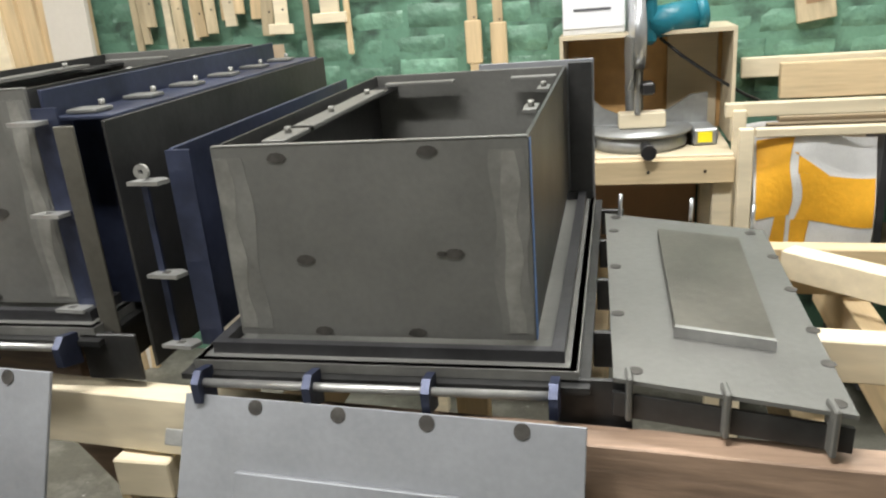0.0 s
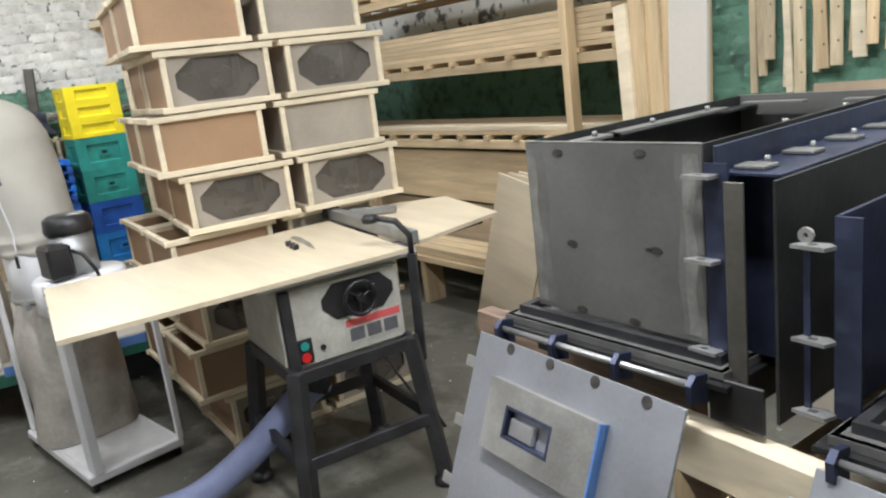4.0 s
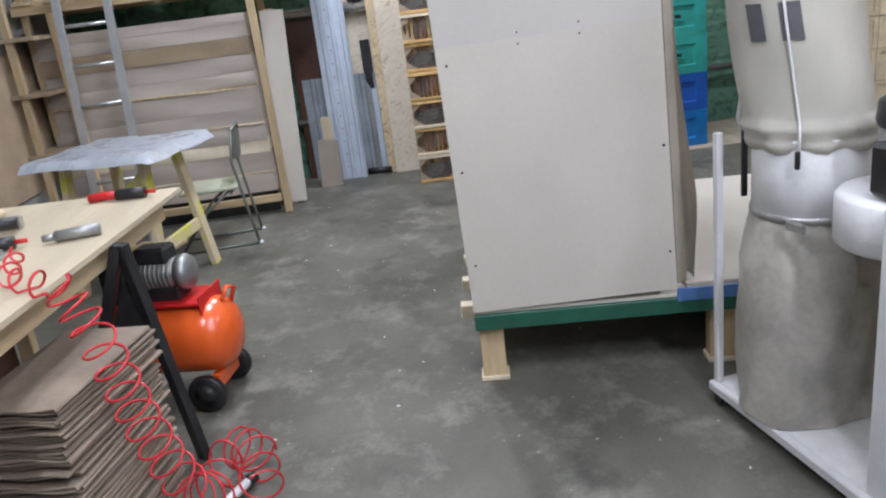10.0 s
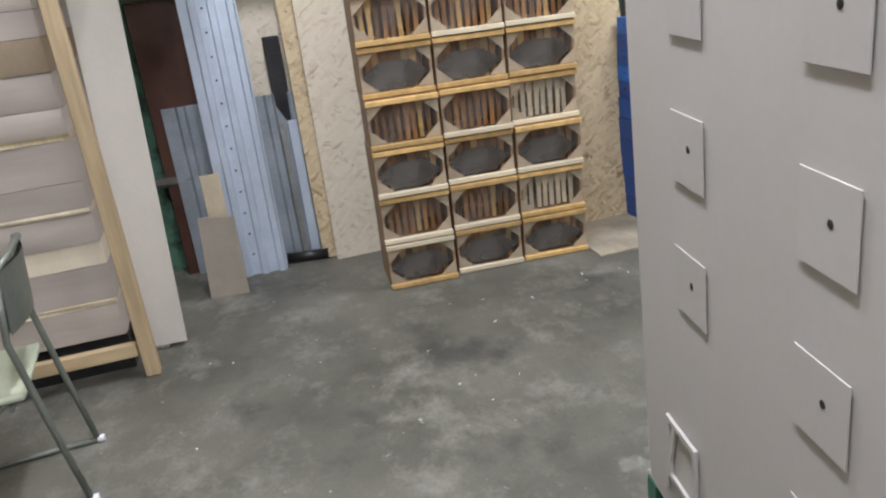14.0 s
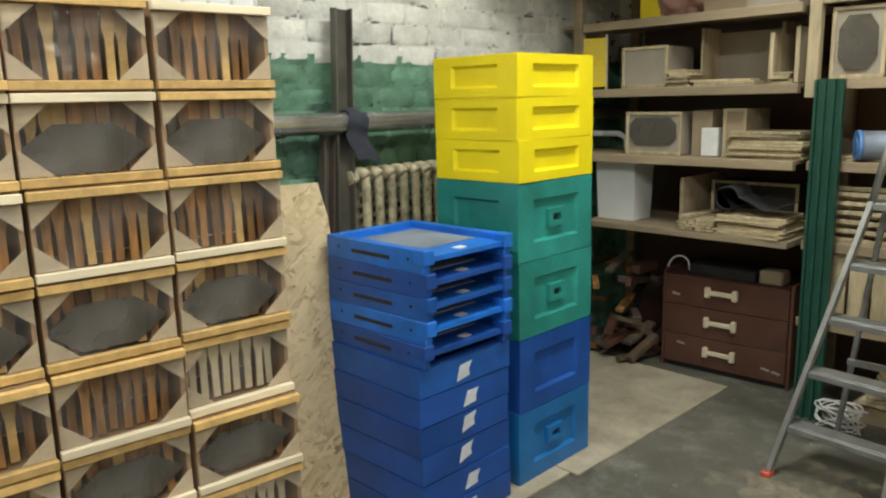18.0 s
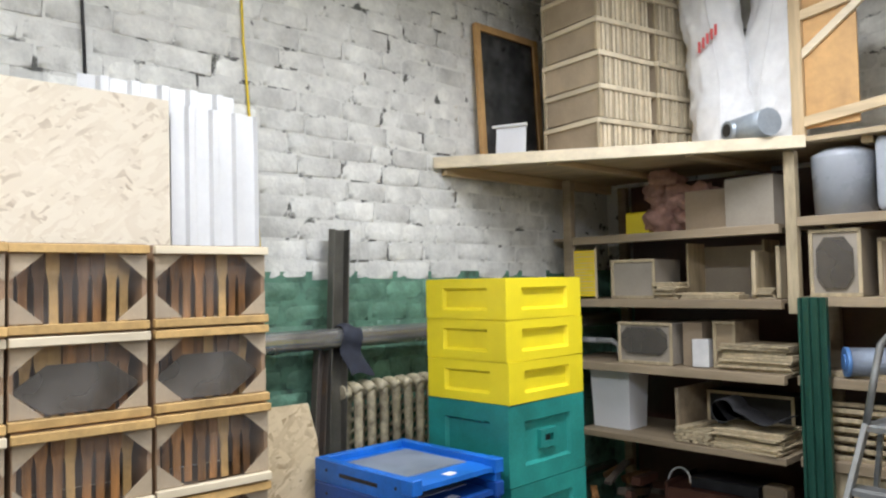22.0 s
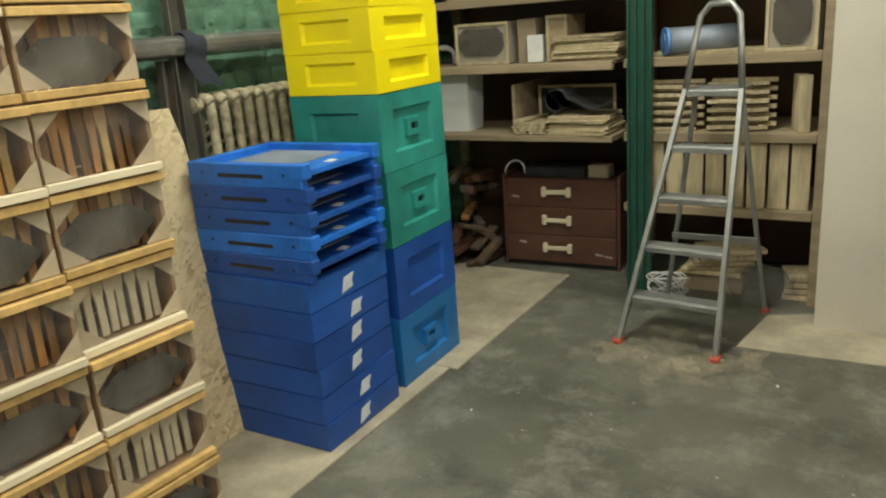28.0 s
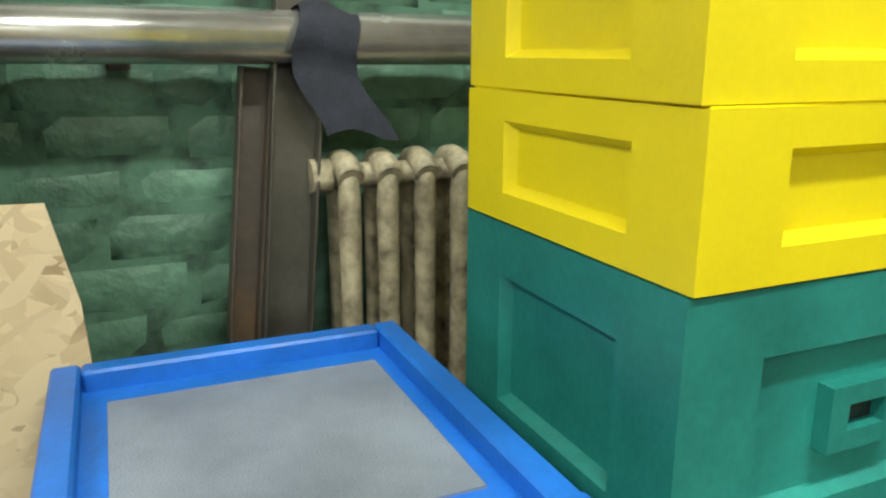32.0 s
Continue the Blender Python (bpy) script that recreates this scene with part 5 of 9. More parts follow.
def hive_body(name, label, w, d, h, material, at, entrance=False, sunk=True):
    """A polystyrene hive box: origin at the middle of its base."""
    t = thing(name, label, "beehive box", at, "stacked hive boxes")
    g = Geo()
    e = 0.0015
    for plane, ww in ((lambda a, o, z: (w / 2 + o, -d / 2 + a, z), d), (lambda a, o, z: (-w / 2 - o, d / 2 - a, z), d),
                      (lambda a, o, z: (-w / 2 + a, -d / 2 - o, z), w), (lambda a, o, z: (w / 2 - a, d / 2 + o, z), w)):
        recess_face(g, ww, e, h - e, 0.10 if sunk else 0.02, (h * 0.22, h * 0.22), 0.016 if sunk else 0.0005, plane)
    # rim round the top and the open well
    g.ring([(-w / 2, -d / 2), (w / 2, -d / 2), (w / 2, d / 2), (-w / 2, d / 2)], [(-w / 2 + 0.045, -d / 2 + 0.045), (w / 2 - 0.045, -d / 2 + 0.045), (w / 2 - 0.045, d / 2 - 0.045), (-w / 2 + 0.045, d / 2 - 0.045)], h - 0.002, h - e, "z")
    g.box(-w / 2 + 0.004, w / 2 - 0.004, -d / 2 + 0.004, d / 2 - 0.004, 0, 0.004)
    part("body", g.weld(), material, t)
    part("joint_lip", Geo().ring([(-w / 2 + 0.006, -d / 2 + 0.006), (w / 2 - 0.006, -d / 2 + 0.006), (w / 2 - 0.006, d / 2 - 0.006), (-w / 2 + 0.006, d / 2 - 0.006)], [(-w / 2 + 0.04, -d / 2 + 0.04), (w / 2 - 0.04, -d / 2 + 0.04), (w / 2 - 0.04, d / 2 - 0.04), (-w / 2 + 0.04, d / 2 - 0.04)], h - 0.01, h + 0.0005, "z"), material, t)
    if entrance:
        x = w / 2 - 0.016
        part("entrance_boss", Geo().ring(rect(-0.055, 0.055, h / 2 - 0.035, h / 2 + 0.04), rect(-0.028, 0.028, h / 2 - 0.012, h / 2 + 0.018), 0, 0.020, "x"), material, t, "raised entrance frame", pose(x, 0, 0))
        part("entrance_hole", Geo().box(0, 0.002, -0.028, 0.028, h / 2 - 0.012, h / 2 + 0.018), "black", t, "dark entrance slot", pose(x + 0.001, 0, 0))
    return t


HX, HY = -8.405, 2.0
z = FB
for k, (nm, mt, hh, ent) in enumerate((("light blue", "hive_blue", 0.322, True), ("deep blue", "hive_navy", 0.322, False), ("teal green", "hive_green", 0.324, True), ("teal green", "hive_green", 0.324, True),
                                       ("bright yellow", "hive_yellow", 0.168, False), ("bright yellow", "hive_yellow", 0.168, False), ("bright yellow", "hive_yellow", 0.168, False))):
    hive_body("hive_box", f"{nm} painted polystyrene hive box with sunk side panels", 0.455, 0.51, hh, mt, pose(HX + 0.003 * rng.uniform(-1, 1), HY + 0.003 * rng.uniform(-1, 1), z, 0, 0, rng.uniform(-0.6, 0.6) + 1.0), ent)
    z += hh

# supers and floor trays beside the hives
TX, TY, TW, TD = -8.41, 1.415, 0.52, 0.49   # supers
z = FB
for k in range(6):
    t = thing("hive_super", "blue painted shallow hive super with a pale sticker", "beehive box", pose(TX + 0.004 * rng.uniform(-1, 1), TY + 0.004 * rng.uniform(-1, 1), z, 0, 0, 1 + rng.uniform(-1, 1)), "stacked hive supers")
    o = [(-TW / 2, -TD / 2), (TW / 2, -TD / 2), (TW / 2, TD / 2), (-TW / 2, TD / 2)]
    i = [(-TW / 2 + 0.04, -TD / 2 + 0.04), (TW / 2 - 0.04, -TD / 2 + 0.04), (TW / 2 - 0.04, TD / 2 - 0.04), (-TW / 2 + 0.04, TD / 2 - 0.04)]
    part("body", Geo().ring(o, i, 0.003, 0.1115, "z"), ("hive_navy", "hive_navy", "hive_navy", "hive_navy", "hive_navy", "super_blue")[k], t)
    part("joint_lip", Geo().ring([(a * 0.975, b * 0.975) for a, b in o], i, 0.0, 0.1148, "z"), "hive_navy", t)
    part("sticker", Geo().prism([(0.012, 0.026), (0.082, 0.038), (0.078, 0.062), (0.094, 0.092), (0.03, 0.086)], 0, 0.0012, "x"), "sticker", t, "torn pale sticker", pose(TW / 2 + 0.0003, rng.uniform(-0.07, -0.03), rng.uniform(-0.01, 0.008), rng.uniform(-9, 6), 0, 0))
    z += 0.1135
TY, TW, TD = 1.418, 0.555, 0.465              # trays
for k in range(5):
    t = thing("hive_floor_tray", "blue painted hive floor tray with a wire mesh bottom", "hive floor", pose(TX + 0.004 * rng.uniform(-1, 1), TY + 0.004 * rng.uniform(-1, 1), z, 0, 0, 1 + rng.uniform(-1.2, 1.2)), "stacked hive floor trays")
    # navy and mid blue on the lower trays carry the shade of their sides
    sk = ("hive_navy", "tray_blue", "super_blue", "hive_navy", "tray_blue")[k]
    i2 = [(-TW / 2 + 0.035, -TD / 2 + 0.035), (TW / 2, -TD / 2 + 0.035), (TW / 2, TD / 2 - 0.035), (-TW / 2 + 0.035, TD / 2 - 0.035)]
    win = [(-TW / 2 + 0.085, -TD / 2 + 0.07), (TW / 2 - 0.135, -TD / 2 + 0.07), (TW / 2 - 0.135, TD / 2 - 0.065), (-TW / 2 + 0.085, TD / 2 - 0.065)]
    deck = [(-TW / 2 + 0.02, -TD / 2 + 0.02), (TW / 2 - 0.002, -TD / 2 + 0.02), (TW / 2 - 0.002, TD / 2 - 0.02), (-TW / 2 + 0.02, TD / 2 - 0.02)]
    part("deck", Geo().ring(deck, win, 0.042, 0.06, "z"), sk, t)
    part("mesh_floor", Geo().box(win[0][0] - 0.006, win[2][0] + 0.006, win[0][1] - 0.006, win[2][1] + 0.006, 0.060, 0.0635), "mesh_grey", t, "grey wire mesh")
    part("rail", Geo().box(-TW / 2, TW / 2, -TD / 2, -TD / 2 + 0.035, 0.0, 0.088, 0.004), sk, t)
    part("rail", Geo().box(-TW / 2, TW / 2, TD / 2 - 0.035, TD / 2, 0.0, 0.088, 0.004), sk, t)
    part("back_rail", Geo().box(-TW / 2, -TW / 2 + 0.033, -TD / 2 + 0.036, TD / 2 - 0.036, 0.03, 0.088, 0.004), sk, t)
    for s in (-1, 1):
        part("end_block", Geo().box(TW / 2 - 0.05, TW / 2 + 0.012, s * (TD / 2 - 0.022) - 0.024, s * (TD / 2 - 0.022) + 0.024, 0.034, 0.0895, 0.004), sk, t)
        part("grip_slot", Geo().box(-0.12, 0.10, -0.001, 0.001, 0.036, 0.05), "black", t, "dark slot", pose(0, s * (TD / 2 + 0.0004), 0))
        for q in (-0.2, 0.2):
            part("screw", Geo().cyl((q, 0, 0.05), (q, s * 0.002, 0.05), 0.006), "black", t, "", pose(0, s * TD / 2, 0))
    part("sticker", Geo().prism([(TW / 2 - 0.07, -0.03), (TW / 2 - 0.03, -0.026), (TW / 2 - 0.034, 0.02), (TW / 2 - 0.072, 0.026)], 0.0602, 0.0612, "z"), "white_paint", t, "white torn sticker", pose(0, rng.uniform(-0.02, 0.03), 0, 0, 0, 6))
    z += 0.0865

# heating pipe, radiator and steel channels on the brick wall
pz = 1.545
pipe = thing("heating_pipe", "thick grey painted heating pipe along the wall", "pipe")
part("pipe_run", Geo().cyl((-9.10, -3.2, pz + 0.015), (-9.10, 3.9, pz - 0.01), 0.048, seg=24), "pipe", pipe)
part("pipe_run", Geo().cyl((-9.14, -3.2, 0.55), (-9.14, 3.9, 0.55), 0.03, seg=16), "pipe", pipe)
for yy in (-2.2, -0.2, 1.3, 3.0):
    part("bracket", Geo().box(-9.25, -9.145, yy - 0.02, yy + 0.02, pz - 0.06, pz - 0.02, 0.003), "rust", pipe)
rad = thing("radiator", "old cast iron radiator with chipped cream paint", "radiator", pose(-9.10, 1.64, 0.74))
for k in range(9):
    y = 0.045 + k * 0.078
    sec = Geo()
    for xx in (-0.045, 0.045):
        sec.lathe([(0.006, 0.03), (0.02, 0.05), (0.024, 0.1), (0.022, 0.3), (0.024, 0.5), (0.02, 0.55), (0.006, 0.575)], 12, (xx, y), 0.95)
    sec.tube([(-0.06, y, 0.545), (-0.03, y, 0.566), (0, y, 0.57), (0.03, y, 0.566), (0.06, y, 0.545)], 0.026, 10)
    sec.tube([(-0.06, y, 0.055), (-0.03, y, 0.035), (0.03, y, 0.035), (0.06, y, 0.055)], 0.026, 10)
    sec.cyl((0, y - 0.039, 0.545), (0, y + 0.039, 0.545), 0.024, seg=10)
    for q in range(9):
        sec.bar((-0.03, y, 0.09 + q * 0.05), (0.03, y, 0.13 + q * 0.05), 0.010, 0.016)
    part("section", sec, "iron", rad)
part("pipe_union", Geo().cyl((0, -0.02, 0.545), (0, 0.02, 0.545), 0.034, seg=8), "iron", rad)
for a, b, wd, mt, nm in (((-9.07, 1.37, 0), (-9.155, 1.535, 1.49), 0.06, "rust", "rust-streaked"), ((-9.0, 1.455, 0), (-9.18, 1.665, 2.06), 0.095, "steel_brown", "dark brownish")):
    a, b = Vector(a), Vector(b)
    d = (b - a)
    t = thing("steel_channel", f"{nm} steel channel leaning on the brick wall", "steel profile")
    part("web", Geo().bar(a, b, wd, 0.006, (1, 0, 0.1)), mt, t)
    for q in (-1, 1):
        o = Vector((0.022, q * (wd / 2 - 0.003), 0))
        part("flange", Geo().bar(a + o, b + o, 0.006, 0.045, (1, 0, 0.1)), mt, t)
# dark cloth cap over the pipe
solid("cloth_cap", Geo().grid(lambda u, v: (-9.098 + 0.056 * math.cos(2.3 - 3.2 * min(v / 0.55, 1)) + 0.02 * max(0, v - 0.5), 1.65 + (u - 0.5) * (0.10 + 0.04 * v) + 0.10 * max(0, v - 0.45) + 0.012 * math.sin(8 * v),
                                                                pz + 0.056 * math.sin(2.3 - 3.2 * min(v / 0.55, 1)) - 0.27 * max(0, v - 0.5) + 0.012 * math.sin(5 * u)), 8, 20), "cloth_dark", "dark blue cloth cap hung over the heating pipe", "cap")


# ---- crates, table saw, dust collector, panel stack ----
def crate_meshes():
    g = {}
    W, D, H = 0.46, 0.44, 0.225
    for key, m in (("brown", "hardboard"), ("grey", "hardboard_grey")):
        g["panel_" + key] = Geo().box(-W / 2 + 0.02, W / 2 - 0.02, -0.003, 0.003, 0.022, H).mesh("panel", m)
        g["side_" + key] = Geo().box(-0.003, 0.003, -D / 2 + 0.01, D / 2 - 0.01, 0.022, H).mesh("side_panel", m)
    g["window"] = Geo().ring(octo(-W / 2 + 0.02, W / 2 - 0.02, 0.022, H, 0.02, 0.02), octo(-W / 2 + 0.055, W / 2 - 0.055, 0.036, H - 0.012, 0.075, 0.06), -0.003, 0.003).mesh("window_panel", "hardboard_grey")
    g["film"] = Geo().grid(lambda u, v: (-W / 2 + 0.05 + u * (W - 0.1), 0.006 + 0.006 * math.sin(6 * u + 4 * v), 0.032 + v * (H - 0.042)), 6, 4).mesh("film", "grey_film")
    g["post"] = Geo().box(-0.011, 0.011, -0.011, 0.011, 0.02, H, 0.001).mesh("corner_post", "pine_pale")
    g["lath_w"] = Geo().box(-W / 2 - 0.02, W / 2 + 0.02, -0.012, 0.012, 0, 0.024, 0.002).mesh("lath", "pine_pale")
    g["lath_d"] = Geo().box(-0.012, 0.012, -D / 2, D / 2, 0, 0.024, 0.002).mesh("side_lath", "pine_pale")
    g["dims"] = (W, D, H)
    return g


CR = crate_meshes()
def crate(x, y, z, rz, windows, tone):
    """A light frame box: its front looks along -y before it is turned."""
    W, D, H = CR["dims"]
    c = thing("frame_crate", ("wooden frame crate with film-covered octagonal windows" if windows else f"wooden frame crate with plain {tone} board sides"), "crate", pose(x, y, z, 0, 0, rz), "stacked frame crates")
    for s in (-1, 1):
        if windows:
            part("window_panel", CR["window"], "", c, "", pose(0, s * (D / 2 - 0.012), 0))
            part("film", CR["film"], "", c, "dusty plastic film", pose(0, s * (D / 2 - 0.02) - 0.004, 0))
        else:
            part("panel", CR["panel_" + tone], "", c, "", pose(0, s * (D / 2 - 0.012), 0))
        part("side_panel", CR["side_" + ("brown" if tone == "brown" else "grey")], "", c, "", pose(s * (W / 2 - 0.012), 0, 0))
        part("top_lath", CR["lath_w"], "", c, "", pose(0, s * (D / 2), H))
        part("bottom_lath", CR["lath_w"], "", c, "", pose(0, s * (D / 2), 0))
        part("side_lath", CR["lath_d"], "", c, "", pose(s * (W / 2), 0, H - 0.001))
        part("side_lath", CR["lath_d"], "", c, "", pose(s * (W / 2), 0, 0.001))
        for q in (-1, 1):
            part("corner_post", CR["post"], "", c, "", pose(s * (W / 2 - 0.014), q * (D / 2 - 0.004), 0))
    return c


crng = random.Random(3)
for layer in range(9):
    win = layer % 2 == 0
    # the front corner of the stack and how far the layer is turned
    fx, fy = ((-3.22, 1.15), (-3.235, 1.03), (-3.20, 1.10), (-3.21, 1.03))[layer] if layer < 4 else ((-3.17, 1.115) if win else (-3.19, 1.05))
    turn = -3.0 if layer < 4 else -8.0
    at = pose(fx, fy, layer * 0.2565, 0, 0, turn)
    for col, tone in ((0, "brown"), (1, "grey")):
        for row in (0, 1):
            p = at @ Vector((-0.22 - 0.49 * row, 0.23 + 0.53 * col, 0))
            crate(p.x + crng.uniform(-0.012, 0.012), p.y + crng.uniform(-0.008, 0.008), p.z, 90 + turn + crng.uniform(-1.2, 1.2), win, tone if layer > 2 else "brown")

# tall stack of notched frame blocks standing behind the crates
st = thing("frame_block_stack", "tall stack of pale wooden frame blocks with sunk ends", "stack of frames", pose(-5.58, 1.70, 0, 0, 0, -6))
cell = Geo().ring(rect(0.002, 0.148, 0.001, 0.169), rect(0.022, 0.128, 0.022, 0.148), -0.012, 0.0, "x").box(-0.42, -0.0121, 0.003, 0.147, 0.002, 0.168).mesh("frame_block", "pine_pale")
srg = random.Random(8)
for a in range(3):
    for b in range(14):
        part("frame_block", cell, "", st, "", pose(srg.uniform(-0.012, 0.006), 0.152 * a + srg.uniform(-0.002, 0.002), 0.17 * b))

# table saw with a big plywood top
SA = -5.5
def S(x, y, z=0):
    return pose(-2.54, 1.36, 0, 0, 0, SA) @ Vector((x, y, z))


sawt = thing("table_saw", "cream table saw on a black splayed steel stand", "table saw", pose(-2.54, 1.36, 0, 0, 0, SA))
part("cabinet", Geo().box(-0.26, 0.175, -0.24, 0.24, 0.60, 0.915, 0.008), "saw_cream", sawt)
part("table_plate", Geo().box(-0.34, 0.19, -0.30, 0.33, 0.916, 0.944, 0.003), "white_paint", sawt)
part("front_trim", Geo().box(0.177, 0.19, -0.22, 0.24, 0.615, 0.905, 0.004), "saw_cream", sawt)
part("wheel_slot", Geo().prism([(p[0], p[1]) for p in octo(-0.08, 0.21, 0.755, 0.89, 0.05, 0.05)], 0.1905, 0.194, "x"), "black", sawt, "dark curved slot")
hw = part("hand_wheel", Geo().tube([(0.225, 0.06 + 0.062 * math.cos(a), 0.82 + 0.062 * math.sin(a)) for a in np.linspace(0, 2 * math.pi, 20, endpoint=False)], 0.008, 8, True).cyl((0.195, 0.06, 0.82), (0.235, 0.06, 0.82), 0.016), "black", sawt)
part("wheel_knob", Geo().cyl((0.225, 0.105, 0.86), (0.265, 0.105, 0.86), 0.011), "black", hw)
for a in (0.4, 2.5, 4.6):
    part("spoke", Geo().bar((0.225, 0.06, 0.82), (0.225, 0.06 + 0.06 * math.cos(a), 0.82 + 0.06 * math.sin(a)), 0.008, 0.008), "black", hw)
sw = part("switch_plate", Geo().box(0.1902, 0.2, -0.205, -0.14, 0.63, 0.72, 0.003), "black", sawt)
part("green_button", Geo().cyl((0.2, -0.172, 0.695), (0.207, -0.172, 0.695), 0.016), "hive_green", sw)
part("red_button", Geo().cyl((0.2, -0.172, 0.652), (0.208, -0.172, 0.652), 0.018), "red", sw)
part("lock_screw", Geo().cyl((0.1902, -0.10, 0.67), (0.199, -0.10, 0.67), 0.010), "black", sawt)
logo = part("name_plate", Geo().box(0.1905, 0.1925, -0.005, 0.23, 0.645, 0.745), "saw_cream", sawt)
part("red_bar", Geo().box(0.1928, 0.1935, 0.0, 0.225, 0.712, 0.74), "red_ink", logo, "red printed bar")
for k in range(3):
    part("logo_shape", Geo().box(0.1928, 0.1937, 0.012 + 0.07 * k, 0.070 + 0.07 * k, 0.655, 0.704), "black_ink", logo, "dark printed block")
part("guard_plate", Geo().box(0.177, 0.205, -0.2, -0.232, 0.60, 0.905, 0.003), "black_steel", sawt)
# splayed legs
for sx, sy in ((1, -1), (1, 1), (-1, -1), (-1, 1)):
    l = part("leg", Geo().bar((sx * 0.235, sy * 0.23, 0.62), (sx * 0.29 - 0.01, sy * 0.285, 0.03), 0.055, 0.055), "black_steel", sawt)
    part("rubber_foot", Geo().lathe([(0.01, 0), (0.05, 0), (0.05, 0.02), (0.03, 0.04), (0.01, 0.042)], 14, (sx * 0.29 - 0.01, sy * 0.285)), "black", l)
for zz, r in ((0.26, 0.27), (0.575, 0.24)):
    for s in (-1, 1):
        part("stretcher", Geo().box(-r, r, s * r - 0.012, s * r + 0.012, zz, zz + 0.05, 0.002), "black_steel", sawt)
        part("stretcher", Geo().box(s * r - 0.012, s * r + 0.012, -r, r, zz + 0.001, zz + 0.049, 0.002), "black_steel", sawt)
part("clamp_post", Geo().bar((0.21, 0.30, 0.93), (0.20, 0.29, 0.50), 0.022, 0.035), "black_steel", sawt)
part("clamp_arm", Geo().tube([(0.21, 0.30, 0.93), (0.21, 0.30, 1.00), (0.19, 0.26, 1.06), (0.15, 0.20, 1.08)], 0.012), "black_steel", sawt)
part("clamp_knob", Geo().lathe([(0.005, 0), (0.03, 0.004), (0.032, 0.02), (0.02, 0.034), (0.005, 0.036)], 14, m=pose(0.14, 0.18, 1.062)), "black", sawt)
part("cable", Geo().tube([(-0.1, 0.2, 0.6), (-0.05, 0.3, 0.35), (0.1, 0.36, 0.18), (0.22, 0.34, 0.2), (0.27, 0.28, 0.3)], 0.006), "black", sawt)
part("dust_port", Geo().cyl((0, -0.02, 0.60), (0, -0.10, 0.44), 0.06), "black_steel", sawt)
solid("plywood_sheet", Geo().prism([(-2.37, 0.41), (-2.27, 1.605), (-3.10, 1.725), (-3.142, 0.513)], 0.9455, 0.962, "z"), "ply", "large pale plywood sheet laid over the table saw", "plywood sheet")
solid("plywood_sheet", Geo().prism([(-2.33, 1.70), (-2.43, 2.19), (-2.99, 2.34), (-3.15, 2.08), (-3.12, 1.81)], 0.9455, 0.962, "z"), "ply", "pale plywood extension sheet beyond the saw fence", "plywood sheet")
wing = thing("wing_support", "black steel bracket under the plywood extension", "bracket")
for x, y in ((-2.46, 1.62), (-2.86, 1.66)):
    part("arm", Geo().bar((x, y - 0.06, 0.93), (x - 0.03, y + 0.52, 0.93), 0.03, 0.028), "black_steel", wing)
part("wall_plate", Geo().bar((-2.42, 1.565, 0.78), (-2.90, 1.60, 0.78), 0.012, 0.33), "black_steel", wing)
fence = thing("saw_fence", "long grey metal rip fence on the plywood top", "saw fence")
part("fence_rail", Geo().bar((-2.30, 1.655, 0.988), (-3.12, 1.765, 0.988), 0.045, 0.05), "alu_dull", fence)
part("fence_clamp", Geo().box(-3.17, -3.12, 1.735, 1.805, 0.963, 1.03, 0.004), "black_steel", fence)
part("fence_lever", Geo().cyl((-3.145, 1.77, 1.03), (-3.145, 1.77, 1.08), 0.010), "black", fence)
part("fence_brace", Geo().bar((-3.05, 1.82, 0.985), (-2.9, 1.98, 0.985), 0.03, 0.03), "alu_dull", fence)
solid("circular_blade", Geo().prism([(-0.16, 0), (-0.1, 0.018), (0, 0.026), (0.1, 0.018), (0.16, 0)], 0, 0.003), "bright", "saw blade showing through its slot in the plywood", "saw blade", pose(-2.78, 1.43, 0.962, 0, 0, 172))
for q in (-0.04, 0.0, 0.05):
    solid("nut", Geo().cyl((q, 0.004, 0.008), (q, 0.025, 0.008), 0.012, seg=8), "steel_dark", "dark nut lying beside the saw blade", "nut", pose(-2.74, 1.38, 0.966, 0, 0, 172), "loose nuts")

# suction hose lying on the floor
def hose_path(n=90):
    ks = [Vector(p) for p in ((-3.27, 0.205, 0.062), (-3.10, 0.345, 0.062), (-2.95, 0.49, 0.062), (-2.84, 0.62, 0.062), (-2.79, 0.80, 0.075), (-2.73, 0.98, 0.17), (-2.66, 1.16, 0.32), (-2.60, 1.25, 0.42), (-2.55, 1.30, 0.47))]
    out = []
    for i in range(n + 1):
        f = i / n * (len(ks) - 1)
        k = min(int(f), len(ks) - 2)
        u = f - k
        p0, p1, p2, p3 = ks[max(k - 1, 0)], ks[k], ks[k + 1], ks[min(k + 2, len(ks) - 1)]
        out.append(0.5 * ((2 * p1) + (p2 - p0) * u + (2 * p0 - 5 * p1 + 4 * p2 - p3) * u * u + (3 * p1 - p0 - 3 * p2 + p3) * u ** 3))
    return out


hp = hose_path(150)
hs = thing("suction_hose", "blue-grey ribbed suction hose curving over the floor", "hose")
part("hose_body", Geo().tube(hp, 0.06, 20, radii=[0.058 + 0.0025 * (i % 2) for i in range(len(hp))]), "hose_blue", hs)
part("hose_collar", Geo().tube(hp[:5], 0.063, 20), "hose_blue", hs)
part("hose_mouth", Geo().cyl(hp[0] - (hp[1] - hp[0]) * 0.2, hp[0] - (hp[1] - hp[0]) * 0.1, 0.052, seg=20), "black", hs)

